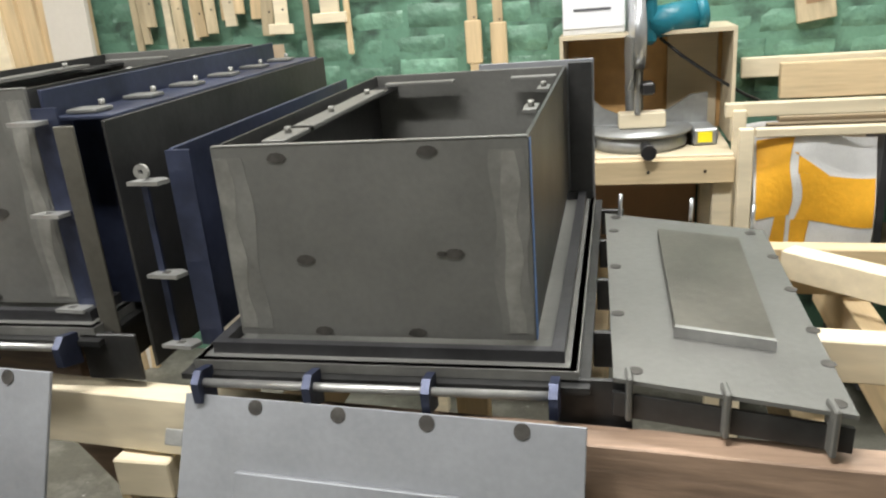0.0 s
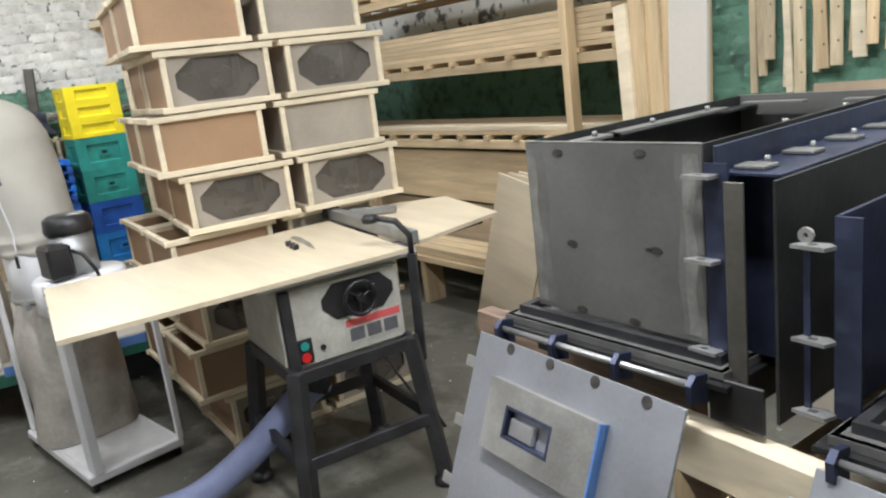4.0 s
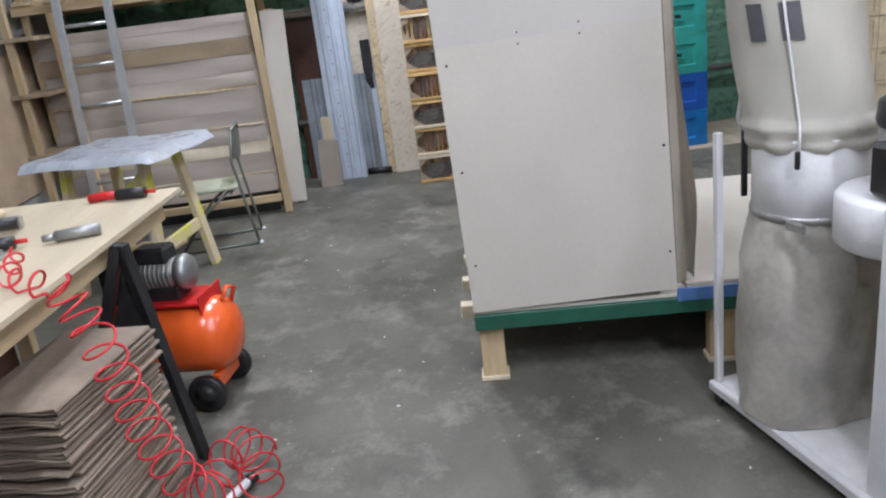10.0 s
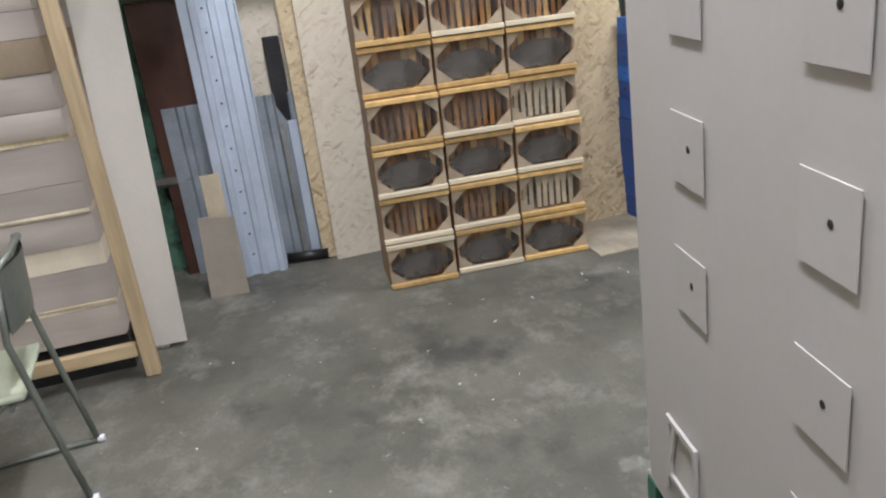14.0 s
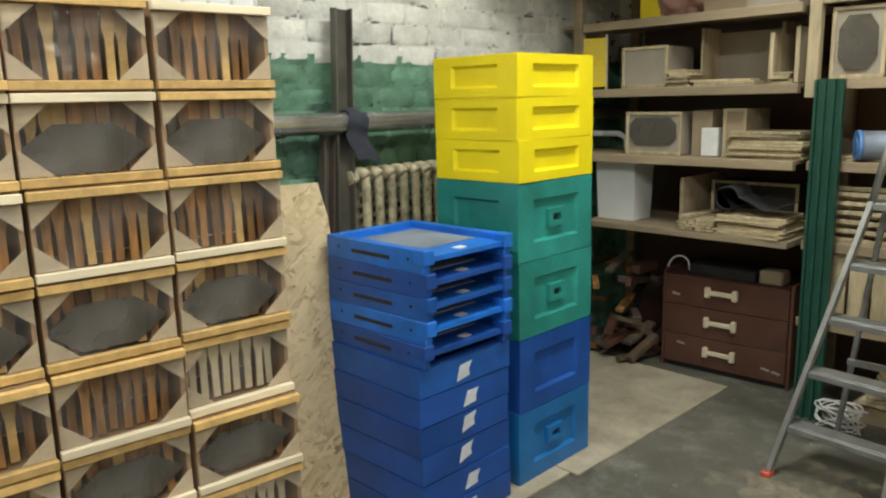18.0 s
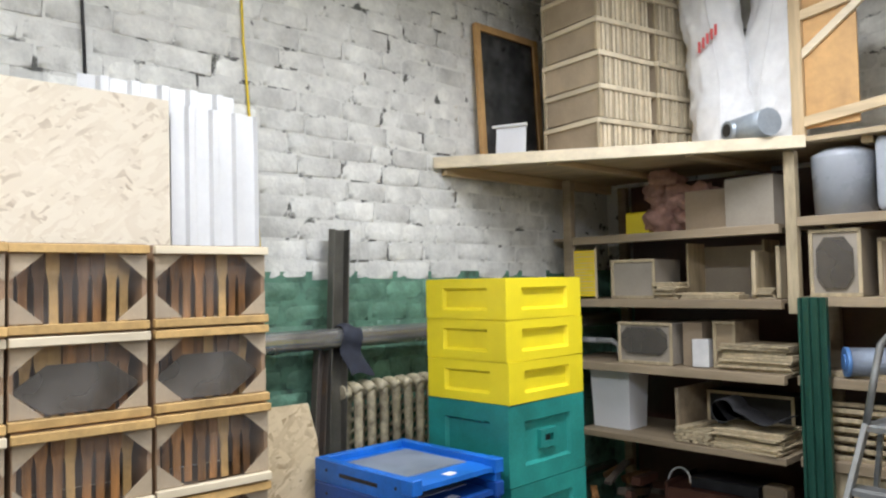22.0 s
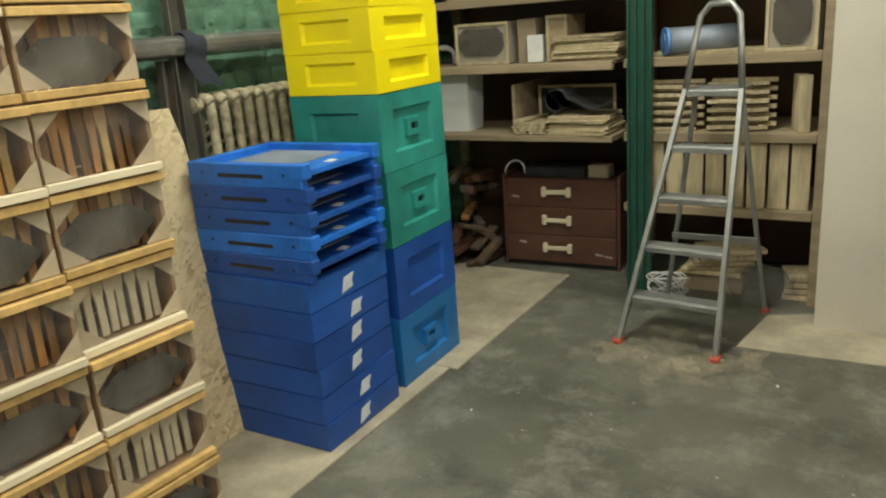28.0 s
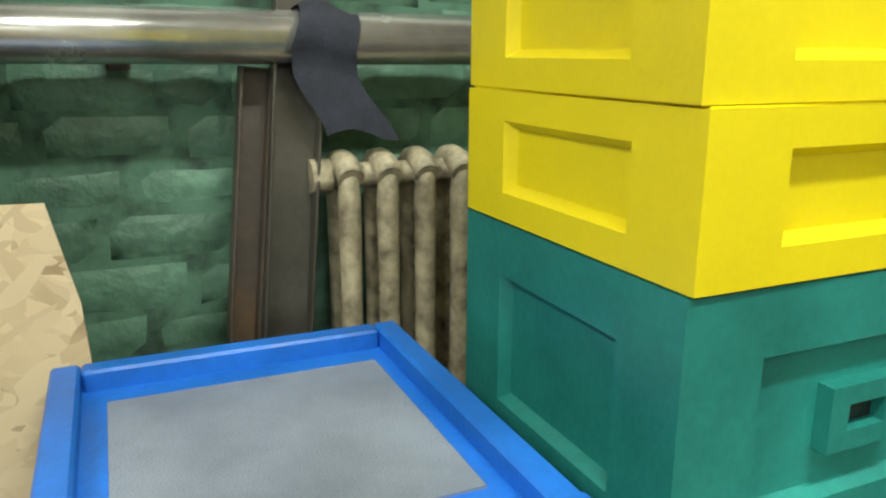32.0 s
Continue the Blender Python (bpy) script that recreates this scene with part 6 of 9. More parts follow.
# dust collector
dc = thing("dust_collector", "white dust collector with a grey canvas bag and plastic sack", "dust collector", pose(-3.745, 0.676, 0, 0, 0, 8))
part("base_tray", Geo().box(-0.40, 0.42, -0.215, 0.215, 0.045, 0.085, 0.006), "white_paint", dc)
part("base_dust", Geo().box(-0.37, 0.39, -0.19, 0.19, 0.0852, 0.0865), "sack_white", dc, "sawdust on the tray")
for x in (-0.36, 0.38):
    for y in (-0.19, 0.19):
        w = part("castor", Geo().cyl((x, y - 0.012, 0.022), (x, y + 0.012, 0.022), 0.022), "black", dc)
part("front_post", Geo().box(0.345, 0.425, -0.19, -0.15, 0.087, 0.93, 0.003), "white_paint", dc)
for zz in (0.84, 0.895):
    part("bolt", Geo().cyl((0.385, -0.1905, zz), (0.385, -0.196, zz), 0.008, seg=6), "black", dc)
part("rear_rod", Geo().box(0.405, 0.43, 0.19, 0.215, 0.087, 0.80, 0.002), "white_paint", dc)
part("back_rod", Geo().box(-0.385, -0.36, -0.20, -0.175, 0.087, 1.02, 0.002), "white_paint", dc)
part("fan_housing", Geo().lathe([(0.02, 0.775), (0.18, 0.775), (0.19, 0.785), (0.19, 0.91), (0.18, 0.922), (0.02, 0.925)], 36, (0.24, 0.0)), "white_paint", dc)
part("housing_foot", Geo().cyl((0.24, 0.0, 0.745), (0.24, 0.0, 0.775), 0.09), "alu_dull", dc)
mo = part("motor", Geo().cyl((0.24, 0.0, 0.926), (0.24, 0.0, 1.10), 0.09, seg=28), "alu_dull", dc)
part("motor_cap", Geo().lathe([(0.01, 1.101), (0.095, 1.101), (0.10, 1.12), (0.095, 1.165), (0.075, 1.18), (0.01, 1.183)], 28, (0.24, 0.0)), "black", mo)
part("switch_box", Geo().box(0.24, 0.38, -0.15, -0.05, 0.935, 1.075, 0.012), "black", mo)
part("motor_cable", Geo().tube([(0.37, -0.06, 1.05), (0.43, -0.03, 1.03), (0.45, 0.0, 0.96), (0.43, 0.02, 0.90)], 0.008), "black", mo)
part("bag_ring", Geo().lathe([(0.17, 0.78), (0.178, 0.785), (0.178, 1.03), (0.17, 1.035)], 32, (-0.15, 0.0)), "white_paint", dc)
part("clamp_band", Geo().lathe([(0.176, 0.775), (0.184, 0.776), (0.184, 0.796), (0.176, 0.797)], 32, (-0.15, 0.0)), "bright", dc, "bright clamp band")
part("band_buckle", Geo().box(-0.03, 0.04, -0.185, -0.165, 0.772, 0.80, 0.003), "bright", dc)
def bag_pt(u, v):
    a = 2 * math.pi * u
    prof = [(0.0, 0.176), (0.03, 0.196), (0.07, 0.186), (0.10, 0.205), (0.14, 0.188), (0.25, 0.192), (0.5, 0.196), (0.75, 0.192), (0.86, 0.17), (0.93, 0.13), (0.98, 0.07), (1.0, 0.012)]
    for (v0, r0), (v1, r1) in zip(prof, prof[1:]):
        if v <= v1:
            r = r0 + (r1 - r0) * (v - v0) / (v1 - v0)
            break
    fold = 0.010 * math.sin(9 * a + 12 * v) * max(0, 1 - 5 * v) + 0.006 * math.sin(3 * a + 6 * v)
    return (-0.15 + (r + fold) * math.cos(a) - 0.10 * v, (r + fold) * math.sin(a) * 0.98 - 0.06 * v, 0.99 + 0.71 * v)


part("canvas_bag", Geo().grid(bag_pt, 40, 44), "canvas", dc, "grey canvas filter bag")
part("bag_tip", Geo().tube([(-0.25, -0.06, 1.695), (-0.245, -0.06, 1.72), (-0.23, -0.05, 1.75)], 0.008), "canvas", dc)
def on_bag(a0, a1, v0, v1, o=0.003):
    return Geo().grid(lambda p, q: (lambda c: (-0.15 + (c[0] + 0.15) * (1 + o / 0.19), c[1] * (1 + o / 0.19), c[2]))(bag_pt((a0 + (a1 - a0) * p), v0 + (v1 - v0) * q)), 12, 4)
AA = -0.125
part("red_bar", on_bag(AA - 0.115, AA + 0.055, 0.66, 0.705), "red_ink", dc, "red printed bar")
part("logo_shape", on_bag(AA - 0.095, AA - 0.05, 0.47, 0.62), "black_ink", dc, "black printed block")
part("logo_shape", on_bag(AA - 0.012, AA + 0.034, 0.47, 0.62), "black_ink", dc, "black printed block")
cord = [(lambda c: (-0.15 + (c[0] + 0.15) * 1.03, c[1] * 1.03, c[2]))(bag_pt(AA - 0.005 + 0.012 * v, v)) for v in np.linspace(0.97, 0.1, 30)]
part("draw_cord", Geo().tube(cord + [(cord[-1][0], cord[-1][1], 0.98)], 0.0045, 6), "sack_white", dc, "white draw cord")
part("cord_clip", Geo().box(cord[-1][0] - 0.008, cord[-1][0] + 0.008, cord[-1][1] - 0.012, cord[-1][1] + 0.0, 0.955, 1.01, 0.003), "steel_dark", dc)
def sack2(u, v):
    a = 2 * math.pi * u
    r = 0.175 + 0.03 * min(1, 4 * v) + 0.012 * math.sin(3 * a + 5 * v) * v + 0.006 * math.sin(8 * a + 9 * v)
    sq = 0.12 * v
    return (-0.15 + r * math.cos(a) * (1 + sq * abs(math.sin(a))), r * math.sin(a) * (1 + sq), 0.79 - 0.70 * v)


part("plastic_sack", Geo().grid(sack2, 36, 20), "clear_bag", dc, "dusty plastic collection sack")
part("hanging_hook", Geo().tube([(-0.34, -0.10, 0.98), (-0.37, -0.11, 1.06), (-0.35, -0.11, 1.14), (-0.30, -0.10, 1.16)], 0.010), "white_paint", dc)
part("back_bar", Geo().bar((-0.325, -0.12, 0.80), (-0.325, -0.12, 1.12), 0.012, 0.02), "black_steel", dc)

# cart with tall white panels
CX, CY = -4.50, -0.40
UA = 171.0
cart = thing("panel_cart", "green pallet on timber feet with a blue edged deck", "pallet", pose(CX, CY, 0, 0, 0, UA))
# local x runs along the long face, local -y into the stack
part("front_beam", Geo().box(-0.012, 0.045, -2.25, 0.0, 0.252, 0.318, 0.003), "green_paint", cart)
part("back_beam", Geo().box(1.60, 1.655, -2.25, 0.0, 0.252, 0.318, 0.003), "green_paint", cart)
for y in (-0.045, -1.1, -2.2):
    part("long_beam", Geo().box(0.047, 1.598, y - 0.03, y + 0.03, 0.252, 0.317, 0.003), "green_paint", cart)
part("deck", Geo().box(0.0, 1.655, -2.25, -0.003, 0.319, 0.334, 0.002), "panel", cart)
part("blue_edge", Geo().box(-0.015, -0.001, -2.2, -0.81, 0.305, 0.358, 0.002), "tape_blue", cart, "blue painted deck edge")
for x, y in ((0.08, -0.06), (0.08, -1.0), (0.08, -2.15), (1.10, -0.06), (1.50, -1.0), (1.50, -2.15)):
    part("foot", Geo().box(x - 0.045, x + 0.03, y - 0.05, y + 0.05, 0, 0.251, 0.004), "pine_z", cart)
    part("foot_pad", Geo().box(x - 0.055, x + 0.04, y - 0.06, y + 0.06, 0.0, 0.02, 0.003), "pine_pale", cart)
for x in (0.14, 0.44, 0.76, 1.10):
    part("ledge_block", Geo().box(x - 0.03, x + 0.03, 0.0, 0.06, 0.262, 0.316, 0.003), "pine_pale", cart)
solid("white_slab", Geo().box(0.05, 1.62, -2.2, -0.86, 0.335, 0.353, 0.003), "panel", "white board lying flat on the pallet", "board", pose(CX, CY, 0, 0, 0, UA))
pan = thing("panel_block", "tall block of cream boards screwed together on the pallet", "panel stack", pose(CX, CY, 0.335, -1.8, 0, UA))
part("end_board", Geo().box(-0.014, 0.0, -0.81, 0.0, 0.0, 1.0435), "panel", pan)
part("end_board", Geo().box(-0.0135, 0.0, -0.81, 0.0, 1.0436, 2.1), "panel_lilac", pan)
for s_, zz in ((-0.035, 0.20), (-0.035, 0.58), (-0.035, 0.98), (-0.79, 0.16), (-0.79, 0.58), (-0.30, 1.06), (-0.52, 1.065), (-0.30, 1.02), (-0.52, 1.025)):
    part("screw", Geo().cyl((-0.0145, s_, zz), (-0.0155, s_, zz), 0.005 if s_ in (-0.035, -0.79) else 0.0035), "black", pan)
for k in range(9):
    y1 = -0.002 - 0.085 * k
    part("board", Geo().box(0.001, 1.64, y1 - 0.08, y1, 0.0, 2.09 - 0.005 * (k % 3), 0.003), "panel_lilac" if k == 0 else "panel", pan)
part("paper_edge", Geo().box(-0.004, 0.03, -0.85, -0.813, 0.02, 2.0, 0.004), "hardboard_grey", pan, "dusty grey edge strip")
for i, x in enumerate((0.185, 0.58, 0.975, 1.37)):
    for j in range(-2, 4):
        zz = 0.866 + 0.253 * j
        if i == 3 and j == -2:
            continue
        v = part("vent_plate", Geo().box(max(x - 0.062, 0.002), x + 0.062, 0.0005, 0.0032, zz - 0.064, zz + 0.064, 0.0015), "panel_lilac", pan)
        part("vent_hole", Geo().lathe([(0.002, 0.0008), (0.005, 0.001), (0.0065, 0.0002), (0.002, 0.0)], 16, m=pose(x - 0.008, 0.0034, zz + 0.006, -90, 0, 0)), "steel_dark", v, "dark vent hole")
    part("edge_notch", Geo().prism([(x + 0.10, 0.25), (x + 0.16, 0.05), (x + 0.145, 0.05), (x + 0.085, 0.25)], 0.0008, 0.007), "panel", pan, "slanting pale batten")
part("slot_frame", Geo().ring(rect(1.36, 1.50, 0.10, 0.26), rect(1.373, 1.487, 0.113, 0.247), 0.0005, 0.008), "panel_lilac", pan, "raised frame round a closed slot")
solid("dust_cloth", Geo().grid(lambda u, v: (0.02 + 0.05 * u + 0.012 * math.sin(9 * v + 5 * u), -0.845 - u * (0.03 + 0.055 * math.exp(-((v - 0.22) / 0.17) ** 2)) - 0.008 * math.sin(13 * v + 2 * u), 0.002 + 1.45 * v + 0.02 * math.sin(4 * u)), 8, 40), "hardboard_grey", "crumpled brown paper sack leaning on the panels", "paper sack", pose(CX, CY, 0.354, -1.8, 0, UA))
# more panels standing in front of the shelves
for k, (x0, x1, y, hgt) in enumerate(((-6.66, -6.13, 3.10, 2.3), (-6.12, -5.3, 3.02, 2.35))):
    p = thing("standing_panel", "cream panel standing upright in front of the shelves", "panel", pose(0, y, 0), "standing panels")
    part("board", Geo().box(x0, x1, 0, 0.03, 0.0, hgt, 0.003), "panel", p)
    if k == 0:
        part("tape", Geo().prism([(x1 - 0.055, 0.2), (x1 - 0.03, 0.2), (x1 - 0.01, 0.8), (x1 - 0.02, 1.5), (x1 - 0.006, 2.2), (x1 - 0.035, 2.2), (x1 - 0.05, 1.4), (x1 - 0.06, 0.9)], -0.0015, -0.0003), "ply_orange", p, "peeling brown paper tape")


# ---- the side with the work table, compressor and the long rack ----
wt = thing("work_table", "work table with a pale plywood top on a timber frame", "table", pose(-0.13, 0.01, 0))
part("tabletop", Geo().prism([(-4.78, -1.545), (-2.75, -1.745), (-2.83, -2.58), (-4.86, -2.38)], 0.912, 0.93, "z"), "ply", wt)
part("apron", Geo().bar((-4.70, -1.63, 0.866), (-2.82, -1.815, 0.866), 0.04, 0.09), "pine_x", wt)
part("apron", Geo().bar((-4.715, -1.655, 0.866), (-4.78, -2.33, 0.866), 0.04, 0.09), "pine_y", wt)
for x, y in ((-4.73, -2.32), (-3.45, -2.25), (-2.9, -1.9), (-2.9, -2.5)):
    part("leg", Geo().box(x - 0.03, x + 0.03, y - 0.03, y + 0.03, 0, 0.82, 0.003), "pine_z", wt)
# added dark sheet: puts the deep shade under the tabletop into a surface
part("back_panel", Geo().prism([(-4.70, -2.36), (-2.90, -2.535), (-2.90, -2.553), (-4.70, -2.378)], 0.02, 0.905, "z"), "brown_lam", wt, "added dark sheet standing in for the shade under the table")
ts = thing("trestle_stand", "dark steel trestle stand under the table corner", "trestle", pose(-0.10, 0, 0))
for a, b in (((-4.10, -1.585, 0.905), (-4.19, -1.515, 0.0)), ((-4.11, -1.60, 0.905), (-4.13, -1.95, 0.0))):
    part("strut", Geo().bar(a, b, 0.045, 0.035), "black_steel", ts)
part("gusset", Geo().prism([(-1.57, 0.86), (-1.55, 0.52), (-1.74, 0.52)], -4.150, -4.145, "x"), "black_steel", ts)

# tools on the table
def driver(x, y, rz):
    t = thing("air_tool", "red and black hand tool lying on the table", "tool", pose(x, y, 0.93, 0, 0, rz))
    part("grip", Geo().tube([(-0.12, 0, 0.02), (-0.06, 0.01, 0.022), (0, 0, 0.024)], 0.018), "red", t)
    part("barrel", Geo().tube([(0.0, 0, 0.024), (0.06, 0, 0.026), (0.12, 0.006, 0.024)], 0.022), "black", t)
    part("nozzle", Geo().cyl((0.12, 0.006, 0.024), (0.16, 0.008, 0.024), 0.008), "red", t)
driver(-4.80, -1.76, 80)
driver(-4.22, -2.05, 95)
solid("steel_file", Geo().bar((-4.10, -1.92, 0.938), (-4.36, -2.05, 0.938), 0.022, 0.012), "steel_light", "long steel file lying on the table", "file")
solid("glue_tube", Geo().cyl((-4.27, -1.66, 0.952), (-4.24, -1.80, 0.952), 0.02).cyl((-4.24, -1.80, 0.952), (-4.232, -1.84, 0.952), 0.012), "alu_dull", "grey tube lying near the table edge", "tube")
heap = thing("nail_gun", "grey nail gun with a pale magazine lying on the table", "nail gun", pose(-4.42, -2.18, 0.93, 0, 0, 30))
part("gun_body", Geo().cyl((-0.10, 0, 0.05), (0.10, 0, 0.05), 0.045), "alu", heap)
part("gun_handle", Geo().tube([(0.0, 0.02, 0.05), (0.03, 0.09, 0.045), (0.05, 0.17, 0.04)], 0.022), "black", heap)
part("magazine", Geo().bar((-0.12, 0.02, 0.03), (-0.02, 0.19, 0.03), 0.03, 0.04), "steel_light", heap)
part("gun_cap", Geo().cyl((0.10, 0, 0.05), (0.135, 0, 0.05), 0.038), "pine_pale", heap)
bags = thing("paper_packets", "heap of pale paper packets at the back of the table", "packets", pose(-4.62, -2.26, 0.93))
for k in range(5):
    part("packet", Geo().box(-0.09, 0.09, -0.06, 0.06, 0, 0.035, 0.012), "sack_white" if k % 2 else "slat_pale", bags, "", pose(0.1 * (k % 3) - 0.1, -0.06 * (k // 3), 0.036 * (k // 3), 0, 0, 25 * k))

def soft_box(w, d, h, s):
    def f(u, v):
        a, b = 2 * math.pi * u, math.pi * (v - 0.5)
        e = lambda q: math.copysign(abs(q) ** 0.22, q)
        p = Vector((w / 2 * e(math.cos(a)) * e(math.cos(b)), d / 2 * e(math.sin(a)) * e(math.cos(b)), h / 2 * e(math.sin(b)) + h / 2))
        n = 0.012 * noise.noise(p * 9 + Vector((s, 0, 0)))
        return p * (1 + n * 4)
    return Geo().grid(f, 36, 18)


# coiled red air hose hanging before the carton pile
coil = []
ks = [Vector(p) for p in ((-4.05, -1.84, 0.968), (-3.78, -1.76, 0.965), (-3.64, -1.57, 0.955), (-3.61, -1.51, 0.85), (-3.65, -1.49, 0.68), (-3.71, -1.485, 0.50), (-3.79, -1.47, 0.30), (-3.86, -1.44, 0.12), (-3.92, -1.40, 0.08), (-4.20, -1.38, 0.08), (-4.14, -1.29, 0.08), (-3.88, -1.23, 0.08))]
rad_ = (0.02, 0.028, 0.045, 0.05, 0.052, 0.056, 0.06, 0.07, 0.075, 0.075, 0.075, 0.07)
NC = 1300
for i in range(NC):
    f = i / (NC - 1) * (len(ks) - 1)
    q = min(int(f), len(ks) - 2)
    u = f - q
    c = ks[q].lerp(ks[q + 1], u)
    r = rad_[q] + (rad_[q + 1] - rad_[q]) * u
    d = (ks[q + 1] - ks[q]).normalized()
    d = d.lerp((ks[min(q + 2, len(ks) - 1)] - ks[q + 1]).normalized() if q + 2 < len(ks) else d, 0.5 * u)
    e1 = d.cross(Vector((0.3, 0.8, 0.5))).normalized()
    e2 = d.cross(e1).normalized()
    a = 2 * math.pi * 26 * i / NC
    p = c + r * (math.cos(a) * e1 + math.sin(a) * e2)
    coil.append((p.x, p.y, max(p.z, 0.938) if p.y < -1.62 else max(p.z, 0.006)))
ch = thing("coiled_air_hose", "coiled red air hose drooping from the table to the floor", "air hose")
part("coil", Geo().tube(coil, 0.0042, 6), "red_hose", ch)
part("blow_gun", Geo().cyl((-3.86, -1.41, 0.03), (-4.02, -1.31, 0.035), 0.017), "white_plastic", ch, "white coupling")
part("coupling", Geo().cyl((-3.80, -1.445, 0.03), (-3.86, -1.41, 0.03), 0.014), "alu", ch)
part("collar", Geo().cyl((-4.02, -1.31, 0.035), (-4.05, -1.29, 0.035), 0.021), "black", ch)

# flattened cartons piled under the table: folded sheets with gaping layers
crd = random.Random(21)
NK = 36
for k in range(NK):
    tier = 0.035 if k < 12 else 0.005 if k < 22 else -0.02 if k < 29 else -0.035
    bend = crd.uniform(0.001, 0.004)
    lift = 0.012 * crd.random() if k in (12, 22, 29) else 0.0
    tooth = 0.010 if k % 2 else -0.010
    g = Geo()
    nu, nv = 8, 8
    rims = []
    for lay in range(2):
        ox, oy = tooth + crd.uniform(-0.006, 0.006), crd.uniform(-0.002, 0.002)
        sg = lambda u, v, o: (-0.255 + ox + 0.51 * u, -0.04 + oy + 0.29 * v, o + 0.0088 * lay + bend * math.sin(4 * u + k) * math.sin(3 * v + 2 * k) + lift * (1 - u) * v + 0.005 * math.sin(9 * v + k + lay) * max(0.0, u - 0.85) * 5)
        top = [sg(a / nu, b / nv, 0.0046) for b in range(nv + 1) for a in range(nu + 1)]
        bot = [(x, y, zz - 0.0042) for x, y, zz in top]
        n0, w = len(top), nu + 1
        fs = []
        for b in range(nv):
            for a in range(nu):
                q = b * w + a
                fs += [(q, q + 1, q + w + 1, q + w), (n0 + q, n0 + q + w, n0 + q + w + 1, n0 + q + 1)]
            q = b * w
            fs += [(q + nu, n0 + q + nu, n0 + q + w + nu, q + w + nu), (q, q + w, n0 + q + w, n0 + q)]
        g.add(top + bot, fs)
        rims.append(([bot[nv * w + a] for a in range(nu + 1)], [top[nv * w + a] for a in range(nu + 1)]))
    fold = rims[0][0] + [(x, y + 0.003, zz) for x, y, zz in rims[0][1]] + [(x, y + 0.003, zz) for x, y, zz in rims[1][0]] + rims[1][1]
    w = nu + 1
    g.add(fold, [(r * w + a, (r + 1) * w + a, (r + 1) * w + a + 1, r * w + a + 1) for r in range(3) for a in range(nu)])
    solid("flat_carton", g, "carton", "flattened brown cardboard carton in a ragged pile", "cardboard",
          pose(-3.79 + tier + crd.uniform(-0.006, 0.006), -1.795 + crd.uniform(-0.006, 0.006), 0.006 + 0.0188 * k, crd.uniform(-0.3, 0.3), crd.uniform(-0.3, 0.3), -14 + crd.uniform(-1.5, 1.5)), "piled cartons")
def rag_pt(u, v):
    a = 2 * math.pi * u
    p = Vector((0.29 * (1 - v) ** 0.6 * math.cos(a), 0.24 * (1 - v) ** 0.6 * math.sin(a), 0.30 * v))
    k = 1 + 0.35 * noise.noise(p * 9) + 0.15 * noise.noise(p * 24)
    return (p.x * k, p.y * k, p.z * k)


solid("dark_rag", Geo().grid(rag_pt, 40, 20), "cloth_black", "black crumpled cloth heap beside the carton pile", "cloth", pose(-3.27, -2.0, 0, 0, 0, 20))

# orange compressor
cp = thing("air_compressor", "orange air compressor with a grey motor on two wheels", "compressor", pose(-4.83, -1.685, 0, 0, 0, 257))
TZ = 0.305
part("tank", Geo().lathe([(0.005, -0.305), (0.06, -0.30), (0.115, -0.28), (0.15, -0.245), (0.165, -0.19), (0.168, -0.1), (0.168, 0.1), (0.165, 0.22), (0.13, 0.27), (0.08, 0.295), (0.005, 0.30)], 36, m=pose(0, 0, TZ, 0, 90, 0)), "orange", cp)
part("tank_seam", Geo().lathe([(0.167, -0.185), (0.1715, -0.182), (0.1715, -0.172), (0.167, -0.169)], 36, m=pose(0, 0, TZ, 0, -90, 0)), "orange", cp)
part("saddle", Geo().box(-0.20, 0.20, -0.11, 0.11, TZ + 0.165, TZ + 0.178, 0.003), "red", cp)
for x0 in (-0.208, 0.20):
    part("saddle_side", Geo().box(x0, x0 + 0.008, -0.11, 0.11, TZ + 0.12, TZ + 0.205, 0.003), "red", cp)
MZ = TZ + 0.285
mt = part("motor", Geo().cyl((0.11, 0.0, MZ), (-0.10, 0.0, MZ), 0.066, seg=24), "steel_light", cp)
for k in range(9):
    part("cooling_fin", Geo().cyl((0.09 - 0.02 * k, 0, MZ), (0.082 - 0.02 * k, 0, MZ), 0.072, seg=24), "steel_light", mt)
part("fan_cover", Geo().lathe([(0.02, 0.0), (0.075, 0.003), (0.077, 0.028), (0.068, 0.05), (0.02, 0.056)], 24, m=pose(-0.098, 0, MZ, 0, -90, 0)), "alu_dull", mt)
part("capacitor_box", Geo().box(-0.08, 0.07, -0.05, 0.055, MZ + 0.055, MZ + 0.125, 0.012), "black_steel", mt)
part("motor_foot", Geo().box(-0.10, 0.08, -0.06, 0.06, TZ + 0.178, TZ + 0.235, 0.004), "black_steel", mt)
part("pump_head", Geo().box(0.12, 0.24, -0.07, 0.07, TZ + 0.14, TZ + 0.36, 0.012), "black_steel", cp)
part("cylinder", Geo().cyl((0.18, 0, TZ + 0.36), (0.18, 0, TZ + 0.42), 0.055), "black_steel", cp)
part("handle", Geo().tube([(-0.255, -0.07, TZ + 0.10), (-0.285, -0.07, TZ + 0.175), (-0.27, -0.03, TZ + 0.195), (-0.255, 0.0, TZ + 0.145)], 0.010), "orange", cp)
